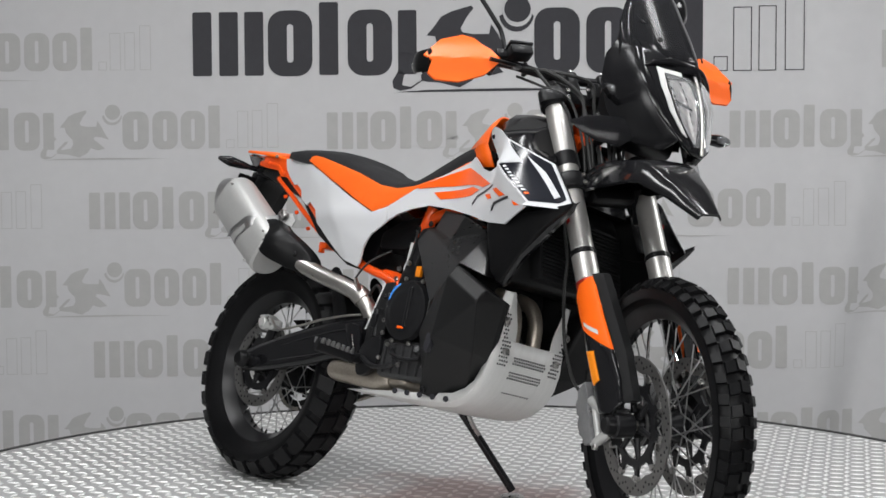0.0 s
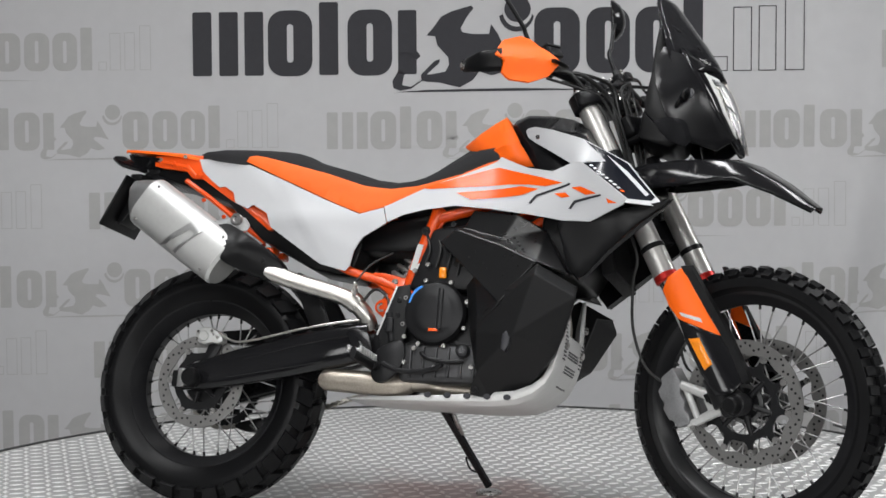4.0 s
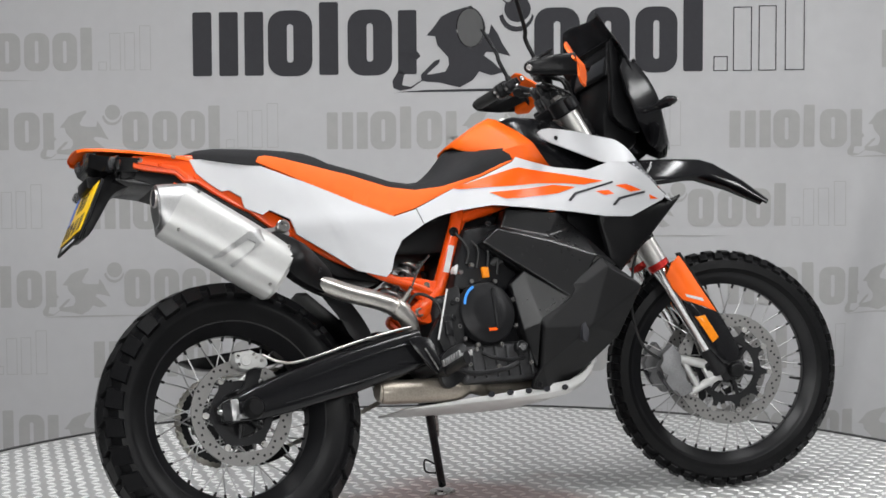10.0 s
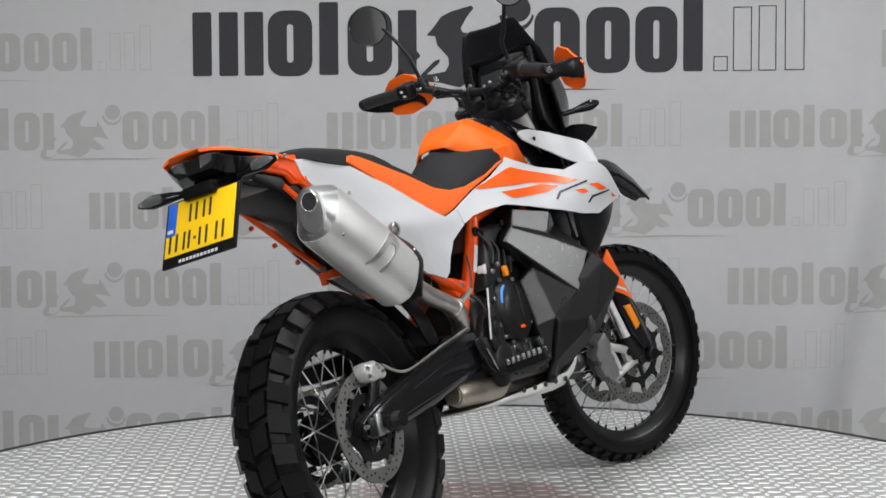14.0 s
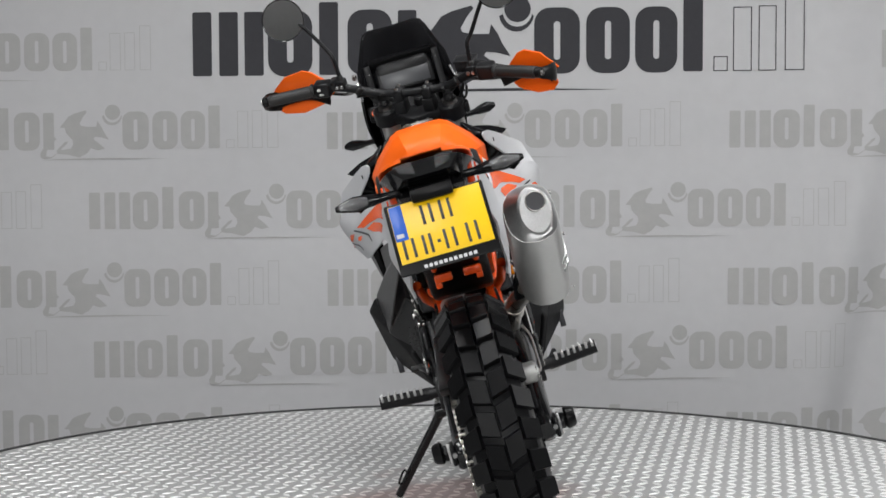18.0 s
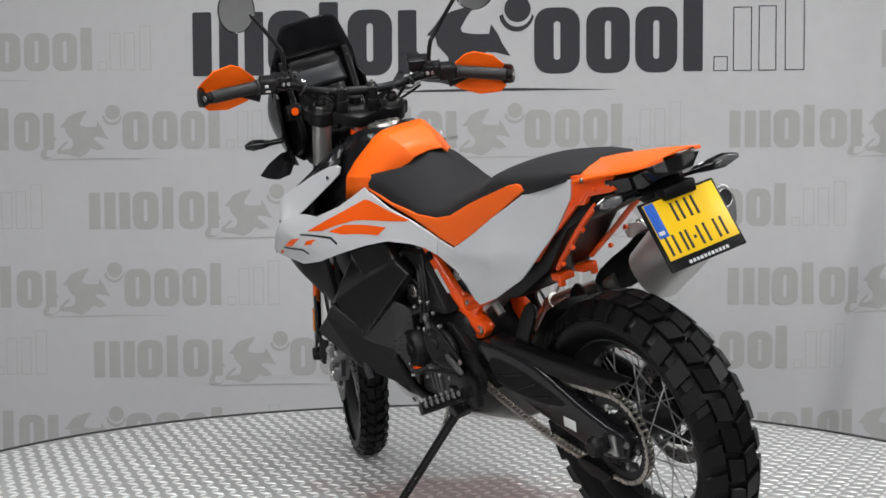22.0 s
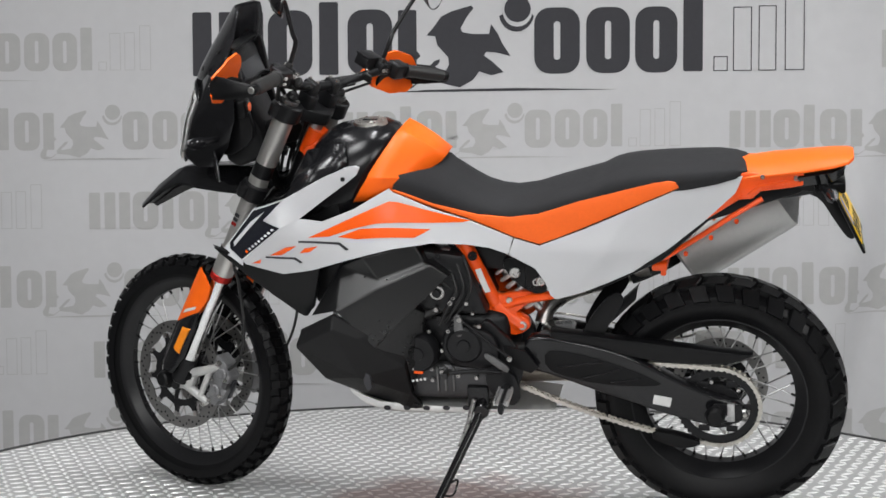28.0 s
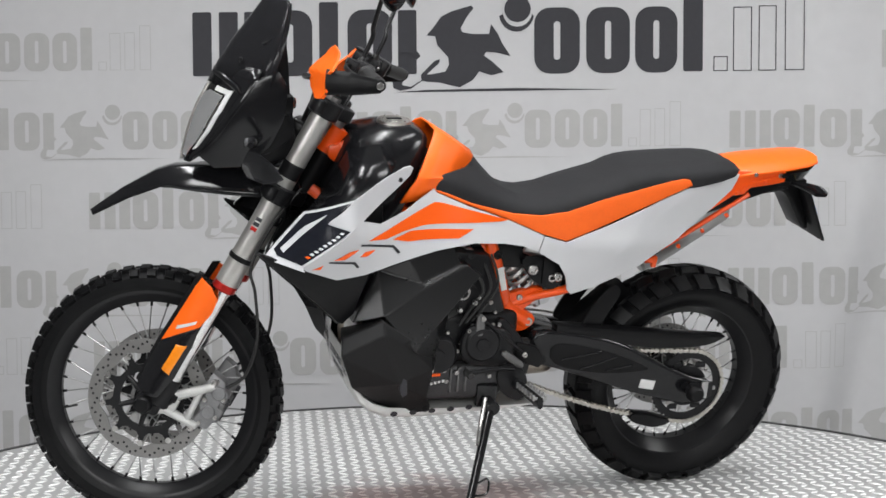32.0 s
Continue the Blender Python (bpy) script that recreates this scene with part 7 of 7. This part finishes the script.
        ind = part("front_indicator", sweep([(1.300, s * 0.140, 1.098), (1.315, s * 0.175, 1.100), (1.325, s * 0.195, 1.102), (1.338, s * 0.222, 1.105), (1.345, s * 0.246, 1.106)], [0.008, 0.009, 0.014, 0.017, 0.006], 12, 4, (1.0, 0.7)), "gloss", bike, "slim black indicator")
        part("indicator_lens", sweep([(1.340, s * 0.205, 1.104), (1.352, s * 0.224, 1.106), (1.354, s * 0.242, 1.107)], [0.008, 0.012, 0.004], 10, 4, (1, 0.6)), "lens", ind)
    # dash
    dm = Matrix.Translation((1.252, 0, 1.262)) @ Matrix.Rotation(radians(-72), 4, "Y")
    d = part("dash", box((0, 0, 0), (0.082, 0.178, 0.024), 0.008, None, 3), "black", bike, "black dash with blank display", dm)
    part("display", box((0, 0, 0.0125), (0.062, 0.150, 0.003), 0.002), "screen", d, "dark blank display")
    part("toggle_box", join(box((1.235, 0.115, 1.175), (0.03, 0.05, 0.05), 0.008), cyl((1.218, 0.118, 1.178), (1.214, 0.118, 1.178), 0.014, seg=16)), "black", bike)
    part("warning_sticker", cyl((1.2185, 0.118, 1.178), (1.2130, 0.118, 1.178), 0.012, seg=16), "decal", bike, "small round orange sticker")


build_fairing()


# -- small fittings --
def hose(name, pts, r, material="cable", parent=None, label="", m=None):
    return part(name, sweep(pts, r, 8, 5), material, parent or bike, label, m)


def rod(name, a, b, r, material="engine", parent=None, label="", m=None, seg=12):
    return part(name, cyl(Vector(a), Vector(b), r, seg=seg, bev=r * 0.2), material, parent or bike, label, m)


def build_cockpit():
    # ignition lock, wiring bundle and hoses between the clamps and the dash
    rod("ignition_lock", (0.060, 0, 1.255), (0.067, 0, 1.300), 0.019, "engine", bike, "black ignition lock", STEER)
    part("key_slot", box((0.068, 0, 1.302), (0.003, 0.014, 0.003), 0.0005), "steel", bike, "", STEER)
    part("wiring_box", box((0.075, 0.030, 1.170), (0.050, 0.120, 0.060), 0.012, None, 3), "black", bike, "black cable box before the stem", STEER)
    for k, (y0, y1, h, f) in enumerate(((0.185, 0.055, 1.290, 0.105), (0.200, 0.095, 1.240, 0.090), (0.170, 0.020, 1.315, 0.120), (-0.185, -0.050, 1.285, 0.110), (-0.200, -0.090, 1.245, 0.095), (-0.165, -0.015, 1.320, 0.115))):
        hose("control_cable", [(0.016, y0 * 0.9, 1.368), (0.046, y0 * 0.75, 1.345), (f - 0.035, (y0 + y1) / 2, 1.318), (f - 0.030, y1, h - 0.03), (f - 0.045, y1 * 0.9, h - 0.10), (0.040, y1 * 0.8, 1.060)], 0.0048 if k % 3 else 0.0060, "cable", bike, "black control cable", STEER)
    for s in (1, -1):
        rod("cable_tie", (0.000, s * 0.150, 1.366), (0.003, s * 0.158, 1.370), 0.0150, "cable", bike, "", STEER)
        part("mirror_clamp", box((0.008, s * 0.206, 1.396), (0.034, 0.028, 0.030), 0.006), "engine", bike, "black clamp of the mirror stalk", STEER)
        bolt(bike, (-0.010, s * 0.199, 1.394), (-1, 0, 0), 0.0055, 0.005, m=STEER)
        bolt(bike, (-0.010, s * 0.214, 1.394), (-1, 0, 0), 0.0055, 0.005, m=STEER)
        bolt(bike, (0.012, s * 0.155, 1.384), (-0.4, 0, 1), 0.006, 0.006, m=STEER)
        bolt(bike, (0.072, s * 0.020, 1.276), (0, 0, 1), 0.007, 0.006, m=STEER)
        part("fork_sticker", cyl((0.035, s * 0.103, 1.10), (0.035, s * 0.103, 1.060), 0.0290, seg=28), "engine", bike, "", STEER)
        rod("banjo_bolt", (0.040, s * 0.175, 1.388), (0.040, s * 0.175, 1.404), 0.007, "bolt", bike, "", STEER, 6)
        # black fill behind the lamp and dash
        part("dash_cheek", slab(curved([(1.300, 1.045), (1.268, 1.160), (1.262, 1.290), (1.246, 1.325), (1.236, 1.290), (1.226, 1.190), (1.215, 1.090)], 3), s * 0.108 - 0.010, s * 0.108 + 0.010, 0.004), "black", bike, "black cheek of the dash housing")
        rod("dash_bolt", (1.246, s * 0.106, 1.295), (1.238, s * 0.106, 1.293), 0.006, "bolt", bike)
    part("dash_hood", slab([(1.300, 1.318), (1.268, 1.340), (1.246, 1.330), (1.262, 1.312)], -0.100, 0.100, 0.003), "black", bike, "black hood over the display")
    # lower half of the orange head tube, coloured black to stand in for shade
    part("head_tube_dark", cyl((1.155, 0, 0.915), (1.100, 0, 1.020), 0.030, seg=20), "black", bike, "lower steering head tube, black in place of shade")
    part("horn", join(cyl((1.185, 0.055, 0.965), (1.215, 0.055, 0.955), 0.034, seg=24, bev=0.004)), "black", bike, "round black horn")
    part("frame_head_plate", slab(curved([(1.10, 1.045), (1.03, 1.050), (0.985, 0.985), (1.02, 0.985), (1.07, 1.000), (1.10, 1.015)], 2), -0.045, 0.045, 0.008), "frame", bike, "orange gusset at the steering head")


def build_left_engine():
    # gear linkage, guards, hoses and bolts on the left
    rod("gear_rod", (0.675, 0.150, 0.596), (0.545, 0.150, 0.486), 0.0042, "engine", bike, "thin black gear rod")
    for p in ((0.675, 0.152, 0.596), (0.545, 0.152, 0.486)):
        bolt(bike, p, (0, 1, 0), 0.0075, 0.006)
    part("shift_arm", slab(curved([(0.690, 0.604), (0.672, 0.604), (0.668, 0.555), (0.680, 0.545), (0.692, 0.555)], 2), 0.144, 0.152, 0.002), "greycast", bike)
    part("cast_bracket", slab(curved([(0.602, 0.502), (0.552, 0.466), (0.548, 0.452), (0.562, 0.450), (0.612, 0.488)], 2), 0.150, 0.158, 0.002), "greycast", bike, "grey cast bracket")
    part("shock_plate", slab(curved([(0.560, 0.745), (0.500, 0.752), (0.450, 0.712), (0.440, 0.672), (0.475, 0.655), (0.530, 0.690)], 3), 0.094, 0.104, 0.003), "black", bike, "black plate beside the shock")
    bolt(bike, (0.527, 0.104, 0.715), (0, 1, 0), 0.015, 0.007)
    bolt(bike, (0.470, 0.104, 0.690), (0, 1, 0), 0.012, 0.007)
    for k in range(3):
        hose("loom", [(0.66 + 0.02 * k, 0.125, 0.77 - 0.02 * k), (0.64 + 0.02 * k, 0.145, 0.70 - 0.012 * k), (0.66 + 0.02 * k, 0.140, 0.64), (0.70 + 0.018 * k, 0.135, 0.585 - 0.006 * k)], 0.0035 + 0.0007 * (k % 3))
    for x, z, r in ((0.655, 0.640, 0.006), (0.690, 0.655, 0.005), (0.640, 0.612, 0.005), (0.710, 0.560, 0.006), (0.625, 0.575, 0.006), (0.735, 0.440, 0.007), (0.690, 0.430, 0.007), (0.640, 0.425, 0.006), (0.840, 0.445, 0.006), (0.762, 0.415, 0.006)):
        bolt(bike, (x, 0.142, z), (0, 1, 0), r, 0.007)
    for k in range(3):
        part("casting_rib", box((0.705 + 0.022 * k, 0.136, 0.415), (0.006, 0.012, 0.070), 0.002), "greycast", bike)
    part("starter_motor", join(cyl((0.62, 0.075, 0.665), (0.70, 0.075, 0.672), 0.032, seg=24, bev=0.004), cyl((0.70, 0.075, 0.672), (0.712, 0.075, 0.673), 0.020, seg=20)), "engine", bike, "black starter motor")
    part("throttle_body", join(cyl((0.735, 0.060, 0.800), (0.700, 0.060, 0.730), 0.030, seg=20, bev=0.003), cyl((0.715, 0.05, 0.765), (0.715, 0.105, 0.765), 0.018, seg=16, bev=0.003)), "alu", bike, "cast throttle body")
    part("oil_cap", cyl((0.735, 0.144, 0.668), (0.735, 0.150, 0.668), 0.013, seg=8, bev=0.002), "engine", bike)
    for k in range(4):
        part("cover_bar", box((0.845 - 0.011 * k, 0.166, 0.458 - 0.001 * k), (0.007, 0.0010, 0.007), 0.0002), "paper", bike)
        part("cover_bar", box((0.812 - 0.011 * k, 0.166, 0.420 + 0.002 * k), (0.007, 0.0010, 0.007), 0.0002), "paper", bike)
    # swingarm ribs
    for x0, z0, x1, z1 in ((0.42, 0.452, 0.30, 0.470), (0.36, 0.420, 0.25, 0.452), (0.28, 0.412, 0.20, 0.424)):
        part("swingarm_rib", cyl((x0, 0.1205, z0), (x1, 0.1205, z1), 0.0035, seg=8), "gloss", swing)
    part("chain_slider", slab(curved([(0.55, 0.500), (0.44, 0.498), (0.40, 0.470), (0.46, 0.440), (0.55, 0.440)], 3), 0.070, 0.100, 0.006), "cable", swing, "black rubber chain slider")
    part("chain_guide", slab(curved([(0.16, 0.262), (0.06, 0.240), (0.05, 0.225), (0.10, 0.215), (0.17, 0.238)], 3), 0.070, 0.104, 0.005), "black", swing, "black lower chain guide")
    part("hugger_side", shell(curved([(0.370, 0.500), (0.345, 0.560), (0.300, 0.625), (0.262, 0.650), (0.245, 0.625), (0.285, 0.560), (0.320, 0.495)], 3), lambda x, z: 0.088 - 0.1 * max(0.0, z - 0.56), 0.006, 0.02, 1, 0.001), "black", bike, "black side of the wheel hugger")
    part("hugger_side", shell(curved([(0.370, 0.500), (0.345, 0.560), (0.300, 0.625), (0.262, 0.650), (0.245, 0.625), (0.285, 0.560), (0.320, 0.495)], 3), lambda x, z: 0.088 - 0.1 * max(0.0, z - 0.56), 0.006, 0.02, -1, 0.001), "black", bike, "black side of the wheel hugger")


def build_right_engine():
    # rear brake cylinder, its hose and small bright parts on the right
    part("brake_cylinder", join(cyl((0.575, -0.135, 0.455), (0.560, -0.135, 0.535), 0.012, seg=16, bev=0.002), box((0.566, -0.135, 0.500), (0.022, 0.030, 0.040), 0.004)), "engine", bike, "black rear brake cylinder")
    part("breather_cap", cyl((0.637, -0.100, 0.655), (0.637, -0.126, 0.655), 0.020, seg=22, bev=0.003), "paper", bike, "pale round breather cap")
    hose("brake_hose", [(0.560, -0.135, 0.53), (0.545, -0.125, 0.58), (0.500, -0.110, 0.60), (0.46, -0.105, 0.55)], 0.0042)
    for k in range(4):
        hose("loom", [(0.64 + 0.03 * k, -0.118, 0.76 - 0.01 * k), (0.66 + 0.03 * k, -0.138, 0.71), (0.65 + 0.03 * k, -0.135, 0.67 - 0.01 * k)], 0.0038)
    for x, z, r in ((0.625, 0.648, 0.007), (0.840, 0.560, 0.006), (0.830, 0.470, 0.006), (0.610, 0.470, 0.006), (0.640, 0.440, 0.006), (0.800, 0.395, 0.007), (0.700, 0.390, 0.007), (0.615, 0.402, 0.006)):
        bolt(bike, (x, -0.141, z), (0, -1, 0), r, 0.007)
    part("sight_glass", join(cyl((0.775, -0.150, 0.437), (0.775, -0.158, 0.437), 0.010, seg=16, bev=0.001)), "lens", bike)
    for k in range(5):
        part("casting_rib", box((0.80 + 0.014 * k, -0.137, 0.470), (0.005, 0.010, 0.060), 0.0015), "greycast", bike)
    part("lambda_sensor", join(cyl((0.45, -0.120, 0.575), (0.46, -0.148, 0.598), 0.008, seg=6), cyl((0.46, -0.148, 0.598), (0.465, -0.160, 0.610), 0.006, seg=10)), "steel", bike)
    hose("sensor_wire", [(0.465, -0.160, 0.610), (0.50, -0.15, 0.66), (0.55, -0.12, 0.70)], 0.0028)


def build_wheels_small():
    for wheel, r, w in ((rear_wheel, 0.236, 0.02), (front_wheel, 0.281, 0.012)):
        part("valve_stem", cyl((r - 0.034, 0, 0), (r - 0.070, 0, 0), 0.004, 0.003, 8), "cable", wheel, "short black valve stem", Matrix.Rotation(radians(40), 4, "Y"))
        for k in range(3):
            part("balance_weight", box((r - 0.036, w, 0.006 * k), (0.005, 0.008, 0.005), 0.001), "paper", wheel, "", Matrix.Rotation(radians(-110 + 4 * k), 4, "Y"))
        for s in (1, -1):
            part("tyre_ridge", lathe([(r + 0.018, 0.0), (r + 0.021, 0.0022), (r + 0.024, 0.0)], 72), "tyre", wheel, "", Matrix.Translation((0, s * (0.074 * 0.80 if wheel is rear_wheel else 0.047 * 0.82), 0)) @ Matrix.Rotation(radians(-90 * s), 4, "X"))
    for s in (1, -1):
        ring = lathe([(0.040, -0.001), (0.050, -0.001), (0.050, 0.001), (0.040, 0.001), (0.040, -0.001)], 40)
        ring.transform(ROLL_Y)
        part("sensor_ring", ring, "greycast", front_wheel, "thin slotted sensor ring", Matrix.Translation((0, s * 0.062, 0)))
        for k in range(6):
            a = radians(60 * k + 15)
            bolt(front_wheel, (0.043 * math.cos(a), s * 0.071, 0.043 * math.sin(a)), (0, s, 0), 0.0055, 0.005, "engine")
    for k in range(6):
        a = radians(60 * k + 15)
        bolt(rear_wheel, (0.042 * math.cos(a), -0.081, 0.042 * math.sin(a)), (0, -1, 0), 0.0055, 0.005, "engine")


def build_tail_small():
    for s in (1, -1):
        hose("indicator_wire", [(-0.255, s * 0.07, 0.945), (-0.235, s * 0.05, 0.93), (-0.22, s * 0.03, 0.945)], 0.0028)
        part("tail_bracket", slab([(-0.235, 0.985), (-0.205, 0.985), (-0.200, 0.935), (-0.245, 0.930)], s * 0.072 - 0.006, s * 0.072 + 0.006, 0.002), "black", bike)
        bolt(bike, (-0.06, s * 0.1035, 0.925), (0, s, 0), 0.006, 0.004, "frame")
        bolt(bike, (-0.150, s * 0.1035, 0.958), (0, s, 0), 0.006, 0.004, "frame")
    part("under_tail", slab(curved([(-0.20, 0.958), (-0.10, 0.940), (0.02, 0.905), (0.14, 0.800), (0.22, 0.730), (0.20, 0.715), (0.10, 0.785), (0.03, 0.862), (-0.06, 0.903), (-0.16, 0.910), (-0.26, 0.930)], 2), -0.074, 0.074, 0.006), "satin", bike, "glossy black inner mudguard under the tail")


build_cockpit()
build_left_engine()
build_right_engine()
build_wheels_small()
build_tail_small()


# ---- what moves ----
def motions():
    rows = [i * 2.0 for i in range(17)]
    walk(turntable, [(t, pose(0, 0, 0, 0, 0, turn_at(t))) for t in rows])
    walk(motorcycle, [(t, pose(0, 0, 0, 0, 0, turn_at(t)) @ LEAN) for t in rows])


motions()
